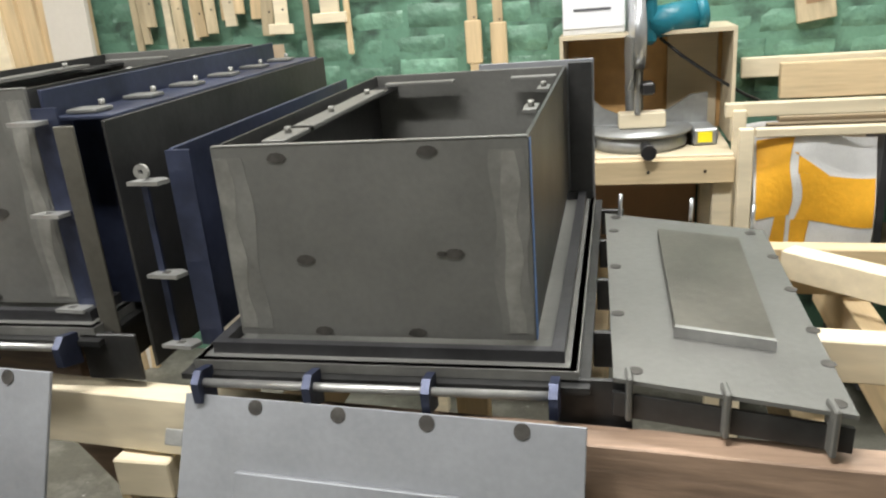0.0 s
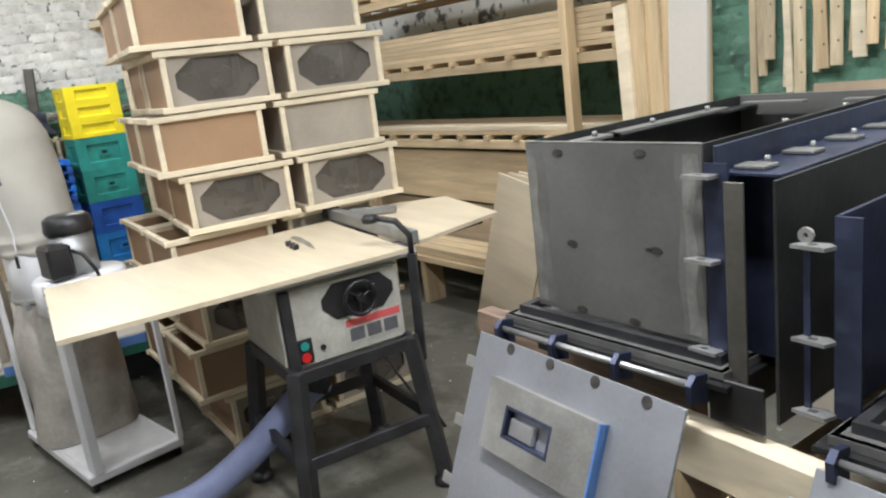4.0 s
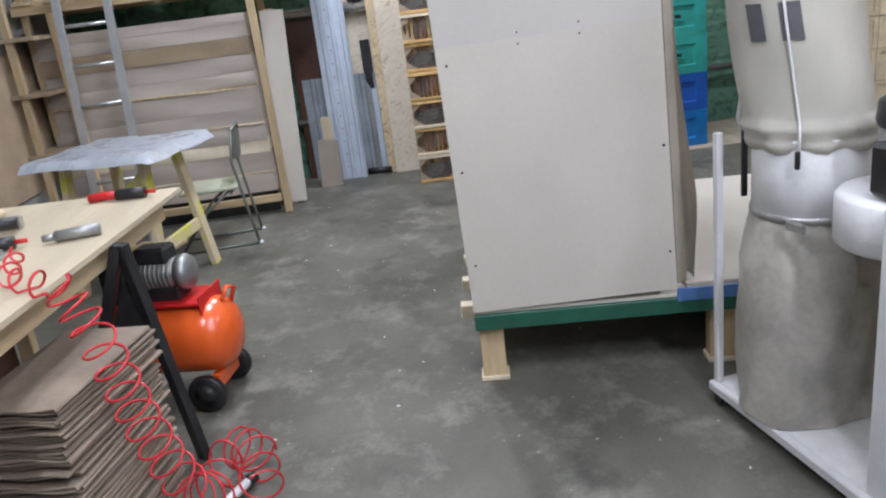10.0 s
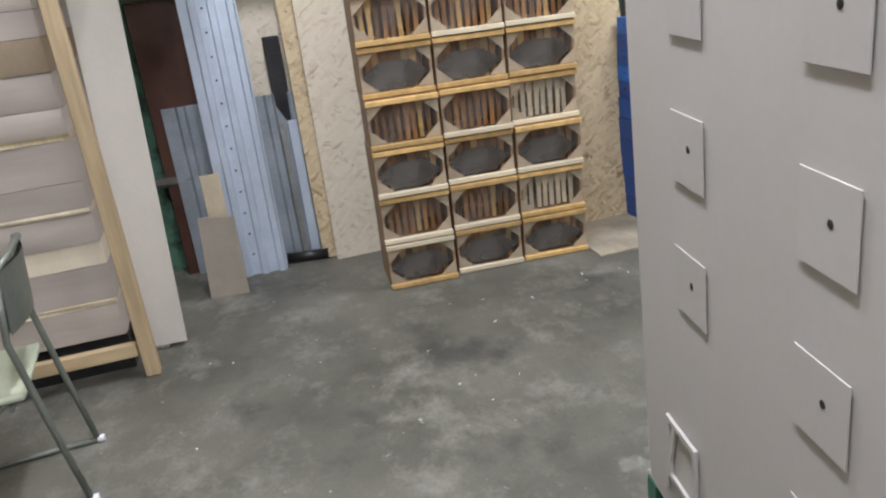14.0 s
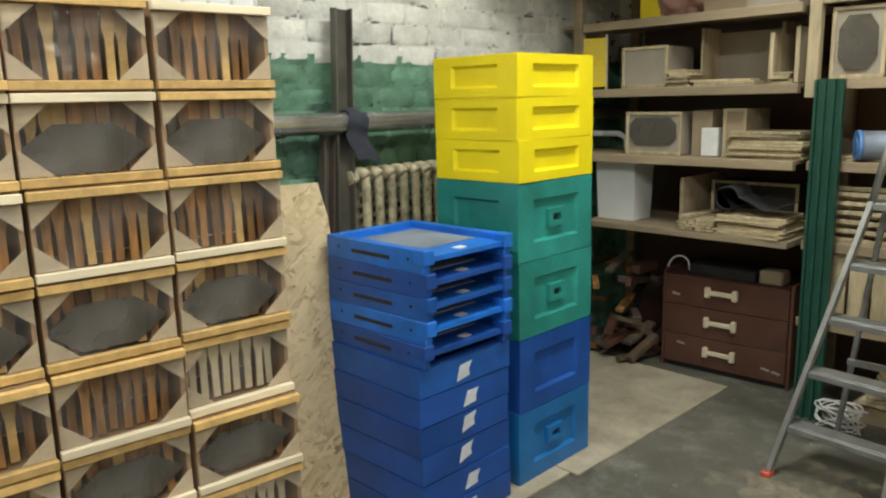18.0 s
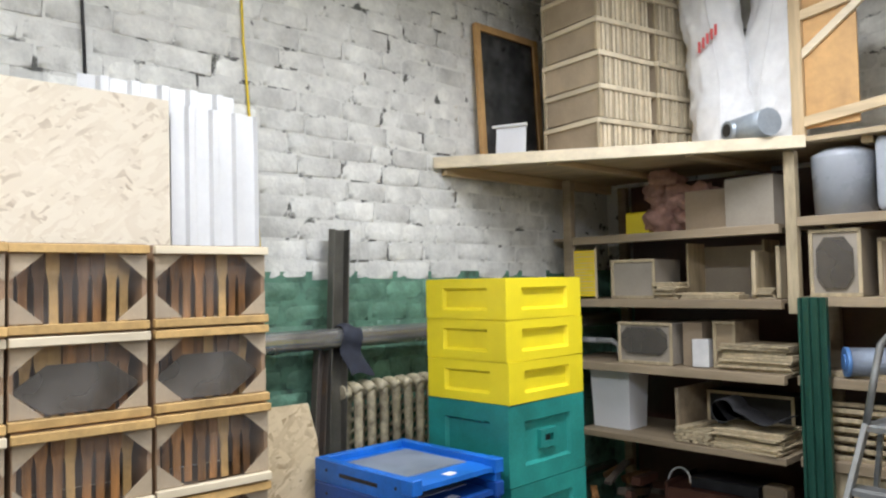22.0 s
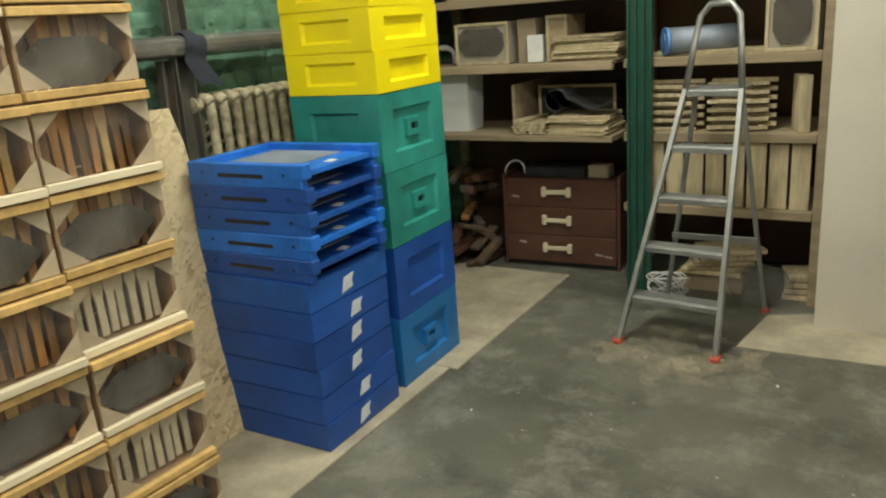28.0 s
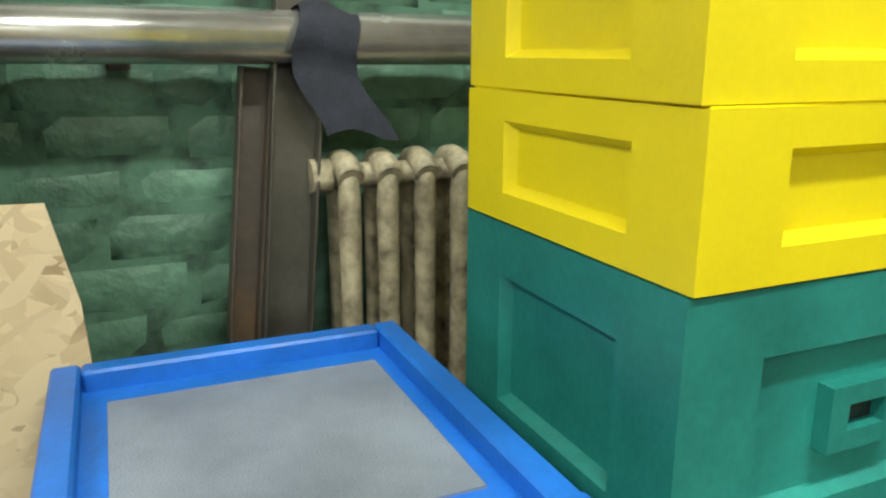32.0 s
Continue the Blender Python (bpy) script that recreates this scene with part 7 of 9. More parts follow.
for s in (-1, 1):
    w = part("wheel", Geo().lathe([(0.02, -0.02), (0.078, -0.02), (0.084, -0.01), (0.084, 0.01), (0.078, 0.02), (0.02, 0.02)], 28, m=pose(-0.17, s * 0.145, 0.084, 90, 0, 0)), "black", cp)
    part("rim", Geo().lathe([(0.005, 0.0205), (0.045, 0.021), (0.05, 0.0225), (0.005, 0.024)], 20, m=pose(-0.17, s * 0.145, 0.084, -90 * s, 0, 0)), "black_steel", w)
part("axle", Geo().cyl((-0.17, -0.125, 0.084), (-0.17, 0.125, 0.084), 0.01), "black_steel", cp)
part("axle_bracket", Geo().box(-0.22, -0.18, -0.10, 0.10, 0.085, 0.15, 0.004), "orange", cp)
part("front_foot", Geo().box(0.18, 0.22, -0.05, 0.05, 0.0, 0.16, 0.006), "black", cp)

# yellow spattered saw horse with a plastic covered top
sh = thing("paint_table", "timber trestle table splashed with yellow paint under a milky plastic sheet", "table")
TB = [(-6.89, -1.80), (-6.12, -2.03), (-6.34, -2.76), (-7.10, -2.56)]
part("tabletop", Geo().prism(TB, 0.875, 0.895, "z"), "ply_pale", sh)
part("plastic_sheet", Geo().grid(lambda u, v: (lambda x, y, e: (x, y, 0.906 + 0.004 * math.sin(14 * u + 9 * v) - 0.12 * max(0, e) ** 1.3))(
    TB[0][0] + (TB[1][0] - TB[0][0]) * (1.02 * u + 0.02) + (TB[3][0] - TB[0][0]) * (1.08 * v - 0.08), TB[0][1] + (TB[1][1] - TB[0][1]) * (1.02 * u + 0.02) + (TB[3][1] - TB[0][1]) * (1.08 * v - 0.08), max(0, 0.07 - v, u - 0.94) * 8), 20, 16), "plastic_sheet", sh, "milky plastic sheet")
for top_, foot in (((-6.36, -2.09), (-6.35, -2.13)), ((-6.74, -2.00), (-6.80, -1.90)), ((-6.50, -2.60), (-6.46, -2.68)), ((-6.95, -2.45), (-7.02, -2.52))):
    part("leg", Geo().bar((top_[0], top_[1], 0.87), (foot[0], foot[1], 0.0), 0.085, 0.04, (0.2, 1, 0)), "yellow_wood", sh)
part("stretcher", Geo().bar((-6.36, -2.12, 0.26), (-6.78, -1.93, 0.32), 0.03, 0.075), "yellow_wood", sh)
part("stretcher", Geo().bar((-6.36, -2.14, 0.22), (-6.46, -2.66, 0.22), 0.03, 0.075), "pine_y", sh)
part("cross_brace", Geo().bar((-6.37, -2.12, 0.74), (-6.47, -2.64, 0.28), 0.03, 0.06), "yellow_wood", sh)
part("cross_brace", Geo().bar((-6.38, -2.11, 0.79), (-6.93, -2.42, 0.25), 0.03, 0.06), "pine_x", sh)
part("apron", Geo().bar((-6.33, -2.09, 0.835), (-6.84, -1.95, 0.835), 0.03, 0.07), "yellow_wood", sh)
part("low_shelf", Geo().bar((-6.45, -2.40, 0.16), (-6.95, -2.25, 0.16), 0.35, 0.02), "pine_x", sh)

# folding chair
chr_ = thing("folding_chair", "folding chair with a pale green seat and grey tube frame", "chair", pose(-7.28, -1.93, 0, 0, 0, 4))
seat = part("seat", Geo().box(-0.20, 0.20, -0.20, 0.20, 0.425, 0.45, 0.008), "chair_pad", chr_)
for s in (-1, 1):
    y = 0.20
    part("side_tube", Geo().tube([(0.19 * s, 0.28, 0.02), (0.19 * s, 0.24, 0.30), (0.19 * s, 0.20, 0.62), (0.19 * s, 0.23, 0.84)], 0.011), "chair_steel", chr_)
    part("cross_leg", Geo().tube([(0.165 * s, -0.26, 0.02), (0.165 * s, -0.05, 0.28), (0.165 * s, 0.17, 0.44)], 0.010), "chair_steel", chr_)
    part("floor_runner", Geo().tube([(0.19 * s, 0.28, 0.012), (0.19 * s, -0.30, 0.012)], 0.011), "chair_steel", chr_)
    part("foot_cap", Geo().cyl((0.19 * s, 0.28, 0.012), (0.19 * s, 0.305, 0.012), 0.014), "white_plastic", chr_)
part("back_rest", Geo().grid(lambda u, v: (-0.19 + 0.38 * u, 0.205 + 0.035 * math.sin(math.pi * u) + 0.02 * v, 0.64 + 0.20 * v), 10, 4).grid(lambda u, v: (-0.19 + 0.38 * u, 0.220 + 0.035 * math.sin(math.pi * u) + 0.02 * v, 0.64 + 0.20 * v), 10, 4), "chair_steel", chr_)
part("top_tube", Geo().tube([(-0.19, 0.23, 0.84), (-0.10, 0.26, 0.865), (0.10, 0.26, 0.865), (0.19, 0.23, 0.84)], 0.011), "chair_steel", chr_)
part("cross_tube", Geo().tube([(-0.19, 0.15, 0.40), (0.19, 0.15, 0.40)], 0.009), "chair_steel", chr_)

# long rack of wrapped boards with a shelf on top
rk = thing("board_rack", "timber rack with a high shelf over stacked wrapped boards", "rack")
part("post", Geo().box(-7.99, -7.93, -1.52, -1.46, 0, 1.78, 0.003), "pine_z", rk)
part("post", Geo().box(-7.99, -7.93, -3.0, -2.94, 0, 1.78, 0.003), "pine_z", rk)
part("post", Geo().box(-8.98, -8.92, -1.56, -1.50, 0, 1.78, 0.003), "pine_z", rk)
part("shelf_beam", Geo().box(-7.985, -7.945, -3.25, -1.30, 1.781, 1.85, 0.003), "pine_y", rk)
part("shelf_beam", Geo().box(-8.96, -8.92, -3.25, -1.30, 1.781, 1.85, 0.003), "pine_y", rk)
for k in range(9):
    part("shelf_slat", Geo().box(-9.0, -7.92, -3.22 + 0.225 * k, -3.06 + 0.225 * k, 1.851, 1.873, 0.002), "pine_x", rk)
part("low_rail", Geo().box(-7.98, -7.94, -2.93, -1.53, 0.10, 0.16, 0.003), "pine_y", rk)
bd = random.Random(8)
z = 0.18
for h, m in ((0.15, "paper_wrap"), (0.02, "pine_pale"), (0.16, "paper_wrap"), (0.10, "ply_pale"), (0.13, "paper_wrap"), (0.022, "pine_pale"), (0.11, "paper_wrap"), (0.17, "paper_wrap"), (0.025, "slat_pale"), (0.10, "paper_wrap"), (0.14, "paper_wrap"), (0.13, "kraft"), (0.10, "paper_wrap"), (0.08, "paper_wrap")):
    wob = bd.uniform(0, 6)
    g = Geo()
    x1 = -8.03 + bd.uniform(-0.006, 0.006) + (0.008 if h < 0.03 else 0)
    g.grid(lambda u, v: (x1 + 0.005 * math.sin(5 * u + wob) * math.sin(math.pi * v) + 0.003 * math.sin(11 * u + 3 * v + wob) - 0.0025 * (2 * v - 1) ** 6, -3.2 + 1.63 * u, h * v * 0.985), 26, 5)
    g.box(-8.86, x1 - 0.012, -3.2, -1.565, 0.001, h * 0.985)
    solid("wrapped_board", g, m, "pale wrapped board stacked on the rack" if m == "paper_wrap" else "thin pale board between wrapped boards", "board", pose(0, 0, z), "wrapped boards")
    z += h
for x in (-8.7, -8.1):
    part("bearer", Geo().box(x - 0.04, x + 0.04, -3.2, -1.57, 0.0, 0.178, 0.003), "steel_dark" if x > -8.5 else "pine_y", rk)
roll = thing("white_board_bundle", "bundle of tall cream boards standing at the end of the rack", "boards", pose(-8.24, -1.45, 0, -2.8, 0, 3))
for k in range(5):
    part("board", Geo().box(-0.055 - 0.14 * (k // 3), 0.055 - 0.14 * (k // 3), -0.05 + 0.022 * (k % 3), -0.03 + 0.022 * (k % 3), 0, 1.62 - 0.05 * (k // 3), 0.003), "panel" if k < 3 else "kraft", roll)
part("front_board", Geo().box(0.056, 0.068, -0.095, 0.095, 0.02, 1.61, 0.003), "panel", roll)
solid("cardboard_piece", Geo().prism([(-0.10, 0), (0.10, 0), (0.10, 0.42), (-0.08, 0.44)], 0, 0.008, "x"), "hardboard_grey", "upright fibreboard piece on the floor", "board", pose(-8.66, -1.14, 0, 0, -6, -4))
solid("plywood_strip", Geo().box(-0.006, 0.006, -0.05, 0.05, 0, 0.62, 0.002), "ply", "short plywood strip standing behind", "board", pose(-8.80, -1.12, 0, 0, -5, 0))
# crates and insulation packs on the high shelf
for k in range(4):
    crate(-8.35, -2.52, 1.875 + 0.2555 * k, 88 + 3 * (k % 2), False, "grey")
    crate(-8.38, -3.05, 1.875 + 0.2555 * k, 90, False, "grey")
for k, (x, y, zz, w, d, h, rz) in enumerate(((-8.28, -1.63, 1.874, 0.60, 0.62, 0.33, 1), (-8.30, -1.57, 2.20, 0.62, 0.72, 0.32, -3), (-8.48, -1.08, 2.10, 0.5, 0.46, 0.32, 8), (-8.36, -1.66, 2.515, 0.62, 0.62, 0.28, 2))):
    pk = thing("insulation_pack", "bright yellow plastic pack of insulation with orange and navy print", "insulation pack", pose(x, y, zz, 0, 0, rz), "insulation packs")
    part("pack", soft_box(w, d, h, k), "yellow_bag", pk)
    for q in range(3):
        yy = -d * 0.28 + d * 0.27 * q
        part("print_patch", Geo().box(w / 2 + 0.004, w / 2 + 0.006, yy - 0.035, yy + 0.03, h * 0.25, h * 0.62), "orange_print", pk, "orange printed patch", pose(-0.012, 0, 0))
        part("print_patch", Geo().box(w / 2 + 0.004, w / 2 + 0.0065, yy + 0.032, yy + 0.085, h * 0.30, h * 0.60), "navy_print", pk, "navy printed patch", pose(-0.012, 0, 0))
solid("pack_support", Geo().box(-8.70, -8.24, -1.28, -1.09, 1.874, 2.10, 0.01), "hardboard_grey", "plain board box under the yellow pack", "box")
shb = thing("shelf_extension", "short board bridging from the rack shelf to the wall", "shelf")
part("board", Geo().box(-9.2, -8.0, -1.31, -1.08, 1.851, 1.872, 0.002), "pine_x", shb)
part("bracket", Geo().box(-9.22, -8.0, -1.20, -1.16, 1.80, 1.850, 0.002), "pine_x", shb)

# aluminium ladder leaning on the rack
ld = thing("ladder", "long aluminium ladder leaning against the rack shelf", "ladder")
def lad(s, v):
    return Vector((-7.50 - 0.36 * v, -2.86 + 0.24 * s + 0.05 * v, 3.0 * v))
for s in (0, 1):
    part("rail", Geo().bar(lad(s * 1.5, 0), lad(s * 1.5, 1), 0.028, 0.06, (0, 1, 0)), "alu", ld)
for k in range(10):
    v = 0.08 + 0.095 * k
    part("rung", Geo().cyl(lad(0.05, v), lad(1.45, v), 0.014), "alu", ld)

# things on the side wall behind the ladder
solid("wall_board", Geo().box(-9.0, -6.2, 0.002, 0.02, 0.5, 1.52, 0.003), "kraft", "brown hardboard sheet fixed to the plastered wall", "board", pose(0, YS, 0))
sw_ = thing("wall_switch", "white wall switch with its grey cable", "switch", pose(-7.35, YS + 0.002, 1.62))
part("switch_body", Geo().box(-0.03, 0.03, 0, 0.03, 0, 0.10, 0.006), "white_plastic", sw_)
part("cable", Geo().tube([(0, 0.01, 0.10), (-0.01, 0.01, 0.5), (-0.05, 0.01, 1.0), (-0.08, 0.01, 1.95)], 0.006), "plaster", sw_)
shf = thing("small_shelf", "rough timber shelf frame beside the ladder", "shelf")
for x in (-8.05, -7.65):
    part("upright", Geo().box(x - 0.025, x + 0.025, -3.22, -3.17, 0, 2.0, 0.003), "pine_z", shf)
for zz in (0.75, 1.2, 1.6):
    part("board", Geo().box(-8.1, -7.6, -3.28, -3.0, zz, zz + 0.03, 0.003), "shelf_wood", shf)

# ribbed metal sheets and boards against the far wall
gs = thing("ribbed_sheet", "tall pale blue galvanised ribbed sheet leaning on the wall", "metal sheet", pose(-8.90, -1.10, 0, 0, -3.2, -4))
part("sheet", ribbed(0.29, 2.10, 0.095, 0.022, 0.003, 0.5), "galv", gs)
for k in range(16):
    part("rivet", Geo().cyl((0.001, 0.118, 0.12 + 0.12 * k), (0.006, 0.118, 0.12 + 0.12 * k), 0.006, seg=8), "steel_dark", gs)
solid("zinc_sheet", ribbed(0.26, 0.95, 0.13, 0.012, 0.002), "galv_dull", "dull zinc sheet standing on the floor", "metal sheet", pose(-9.02, -0.83, 0, 0, -3, 2))
solid("zinc_sheet", ribbed(0.25, 0.95, 0.13, 0.012, 0.002), "galv_dull", "dull zinc sheet behind the ribbed sheet", "metal sheet", pose(-9.08, -1.30, 0, 0, -3, 2))
solid("metal_strip", Geo().box(-0.004, 0.004, -0.025, 0.025, 0, 0.80, 0.001), "galv", "narrow bright metal strip leaning on the sheet", "metal strip", pose(-8.99, -0.63, 0.0, 0, -3, 0))
solid("metal_strip", Geo().box(-0.004, 0.004, -0.012, 0.012, 0, 0.80, 0.001), "bright", "narrow bright metal strip leaning on the sheet", "metal strip", pose(-8.97, -0.69, 0.0, 0, -3, 2))
solid("pipe_offcut", Geo().cyl((-8.96, -0.80, 0.03), (-8.92, -0.57, 0.03), 0.03), "steel_dark", "dark pipe offcut lying on the floor", "pipe")
solid("cable_heap", Geo().tube([(-9.10 + 0.05 * math.sin(2.1 * a), -0.66 + 0.10 * math.cos(1.3 * a), 1.60 + 0.025 * math.sin(3.7 * a) + 0.02) for a in np.linspace(0, 16, 120)], 0.010, 6), "black", "heap of black cable on the heating pipe", "cable")
solid("strand_board", Geo().box(-0.006, 0.006, -0.24, 0.24, 0, 2.7, 0.002), "osb_pale", "weathered strand board behind the metal sheets", "board", pose(-9.16, -0.72, 0, 0, -1, 0))
solid("green_profile", Geo().box(-0.02, 0.02, -0.045, 0.045, 0, 1.25, 0.006), "black_steel", "dark green metal profile leaning on the board", "steel profile", pose(-9.06, -0.66, 0, 0, -2, 0))
solid("dark_board", Geo().box(-0.01, 0.01, -0.16, 0.16, 0, 1.5, 0.002), "brown_lam", "dark brown board standing behind the ribbed sheet", "board", pose(-9.12, -1.20, 0, 0, -2, 0))
sp = solid("green_splash", Geo().prism([(0.045 * math.cos(a) * (1 + 0.25 * math.sin(3 * a)), 0.05 * math.sin(a) * (1 + 0.2 * math.cos(2 * a))) for a in np.linspace(0, 5.9, 14)], 0.0065, 0.0075, "x"), "green_stain", "green paint splash on the strand board", "paint splash", pose(-8.985, -0.475, 0.80, 0, -4, 2))


# ---- shelves, ladder and clutter by the back wall ----
built = set(bpy.data.objects)
sv = thing("shelving", "dusty timber shelving full of hive parts", "shelving")
SF, SB = 3.30, 3.92
for x in (-9.0, -6.62):
    part("front_post", Geo().box(x - 0.03, x + 0.03, SF - 0.055, SF - 0.004, 0, 2.42, 0.003), "shelf_wood", sv)
part("front_post", Geo().box(-7.65, -7.595, SF - 0.055, SF - 0.004, 1.605, 2.42, 0.003), "slat_pale", sv)
part("lower_post", Geo().box(-7.685, -7.635, SF + 0.26, SF + 0.31, 0, 1.59, 0.003), "shelf_wood", sv)
for x in (-9.0, -7.655, -6.62):
    part("back_post", Geo().box(x - 0.03, x + 0.03, SB - 0.05, SB - 0.002, 0, 2.42, 0.003), "shelf_wood", sv)
for zz in (2.04, 1.655, 1.273):
    part("shelf_beam", Geo().box(-8.968, -7.687, SF - 0.045, SF - 0.002, zz - 0.028, zz + 0.02, 0.003), "shelf_wood", sv)
    part("shelf_board", Geo().box(-9.15, -7.69, SF, SB - 0.052, zz, zz + 0.02, 0.002), "shelf_wood", sv)
part("shelf_board", Geo().box(-8.96, -7.69, SF - 0.05, SB - 0.052, 0.845, 0.88, 0.003), "shelf_wood", sv)
for zz in (2.075, 1.677, 1.287, 0.890, 0.490):
    part("shelf_beam", Geo().box(-7.623, -6.652, SF - 0.045, SF - 0.002, zz - 0.036, zz + 0.012, 0.003), "shelf_wood", sv)
    part("shelf_board", Geo().box(-7.62, -6.655, SF, SB - 0.052, zz - 0.008, zz + 0.012, 0.002), "shelf_wood", sv)
part("divider", Geo().box(-8.33, -8.31, SF + 0.02, SB - 0.06, 0.881, 1.17), "shelf_wood", sv)
part("back_board", Geo().box(-8.95, -6.65, SB - 0.002, SB + 0.012, 0.02, 2.42), "brown_lam", sv)
srng = random.Random(17)


def small_box(x, y, z, w, d, h, m, label, rz=0, frame=True):
    t = thing("hive_part_box", label, "box", pose(x, y, z, 0, 0, rz), "boxes on the shelves")
    part("body", Geo().box(-w / 2 + 0.004, w / 2 - 0.004, -d / 2 + 0.004, d / 2, 0.004, h - 0.004, 0.002), m, t)
    if not frame and w > 0.1:
        part("flap", Geo().box(-w / 2 + 0.002, -0.002, -d / 2, d / 2 - 0.004, h - 0.003, h, 0.001), m, t)
        part("flap", Geo().box(0.002, w / 2 - 0.002, -d / 2, d / 2 - 0.004, h - 0.003, h + 0.001, 0.001), m, t)
        part("front_panel", Geo().box(-w / 2 + 0.001, w / 2 - 0.001, -d / 2 - 0.002, -d / 2 + 0.003, 0, h - 0.005, 0.001), m, t)
    if frame:
        for zz in (0, h - 0.018):
            part("lath", Geo().box(-w / 2, w / 2, -d / 2 - 0.008, -d / 2 + 0.003, zz, zz + 0.018, 0.002), "slat_pale", t)
        for xx in (-w / 2, w / 2 - 0.018):
            part("upright", Geo().box(xx, xx + 0.018, -d / 2 - 0.007, -d / 2 + 0.003, 0.0185, h - 0.0185, 0.002), "slat_pale", t)
    return t


def board_pile(x, y, z, w, d, n, label, name="board_pile", m="slat_pale", th=0.012):
    t = thing(name, label, "boards", pose(x, y, z))
    for k in range(n):
        part("board", Geo().box(-w / 2, w / 2, -d / 2, d / 2, 0, th * 0.85, 0.001), m, t, "", pose(srng.uniform(-0.02, 0.02), srng.uniform(-0.02, 0.02), k * th, 0, 0, srng.uniform(-5, 5)))
    return t


def wool_lump(r, s):
    def f(u, v):
        a, b = 2 * math.pi * u, math.pi * (v - 0.5)
        p = Vector((math.cos(a) * math.cos(b), math.sin(a) * math.cos(b), math.sin(b)))
        k = 1 + 0.45 * noise.noise(p * 1.7 + Vector((s, 0, 0))) + 0.25 * noise.noise(p * 4.5 + Vector((0, s, 0)))
        return (1.15 * r * k * p.x, r * k * p.y, max(0.0, 0.8 * r + 0.8 * r * k * p.z))
    return Geo().grid(f, 30, 18)


# third shelf and up
small_box(-8.62, 3.55, 2.061, 0.16, 0.2, 0.14, "hive_yellow", "yellow paper wrapped parcel on the shelf", 0, False)
for k in range(7):
    solid("insulation_wool", wool_lump(0.11, k), "foam_pink", "lump of pink insulation wool on the shelf", "insulation wool", pose(-8.45 + 0.11 * (k % 3), 3.5 + 0.03 * (k % 2), 2.061 + 0.10 * (k // 3), 0, 0, 30 * k), "wool lumps")
small_box(-8.10, 3.50, 2.061, 0.30, 0.3, 0.22, "kraft", "plain brown carton on the shelf", 3, False)
small_box(-7.84, 3.44, 2.061, 0.27, 0.3, 0.26, "hardboard_grey", "pale grey carton on the shelf", -4, False)
# second shelf
yb = thing("queen_excluder", "yellow slotted panel in a timber frame standing on the shelf", "hive panel", pose(-8.90, 3.28, 1.676, 0, 0, 12))
part("panel", Geo().box(-0.075, 0.075, 0.004, 0.012, 0.015, 0.30), "yellow_bag", yb)
for a in (-0.08, 0.068):
    part("stile", Geo().box(a, a + 0.012, 0, 0.018, 0, 0.315, 0.002), "slat_pale", yb)
for k in range(14):
    part("slot_line", Geo().box(-0.06, 0.06, 0.0025, 0.0038, 0.03 + 0.019 * k, 0.034 + 0.019 * k), "yellow_wood", yb)
small_box(-8.60, 3.50, 1.676, 0.30, 0.3, 0.235, "hardboard_grey", "small timber framed hive box on the shelf")
board_pile(-8.38, 3.42, 1.676, 0.13, 0.2, 8, "short pile of thin slats on the shelf")
g_ = thing("glass_frame", "empty timber frame box on the shelf", "frame", pose(-8.10, 3.6, 1.676))
part("back", Geo().box(-0.22, 0.22, 0.1, 0.11, 0, 0.30), "hardboard_grey", g_)
for a in (-0.23, 0.22):
    part("upright", Geo().box(a, a + 0.012, -0.1, 0.1, 0, 0.32), "slat_pale", g_)
board_pile(-8.12, 3.38, 1.676, 0.34, 0.12, 3, "few thin slats lying on the shelf")
small_box(-7.86, 3.48, 1.676, 0.03, 0.3, 0.26, "slat_pale", "upright thin board on the shelf", 0, False)
small_box(-7.73, 3.48, 1.676, 0.03, 0.3, 0.28, "slat_pale", "upright thin board on the shelf", 0, False)
board_pile(-7.81, 3.38, 1.676, 0.10, 0.1, 5, "little heap of slats on the shelf")
# first shelf
t_ = small_box(-8.52, 3.48, 1.294, 0.36, 0.3, 0.245, "hardboard_grey", "timber box with a film window on the shelf")
part("film", Geo().prism(octo(-0.15, 0.15, 0.06, 0.215, 0.04, 0.04), -0.162, -0.155), "grey_film", t_, "dusty film window")
small_box(-8.24, 3.50, 1.294, 0.12, 0.25, 0.25, "kraft", "narrow board box on the shelf", 0, False)
small_box(-8.18, 3.37, 1.294, 0.10, 0.08, 0.16, "sack_white", "leaning pale packet on the shelf", 10, False)
small_box(-8.05, 3.52, 1.294, 0.13, 0.3, 0.26, "shelf_wood", "open board box on the shelf", 0)
board_pile(-7.87, 3.45, 1.294, 0.38, 0.25, 9, "pile of planed boards on the shelf", th=0.016)
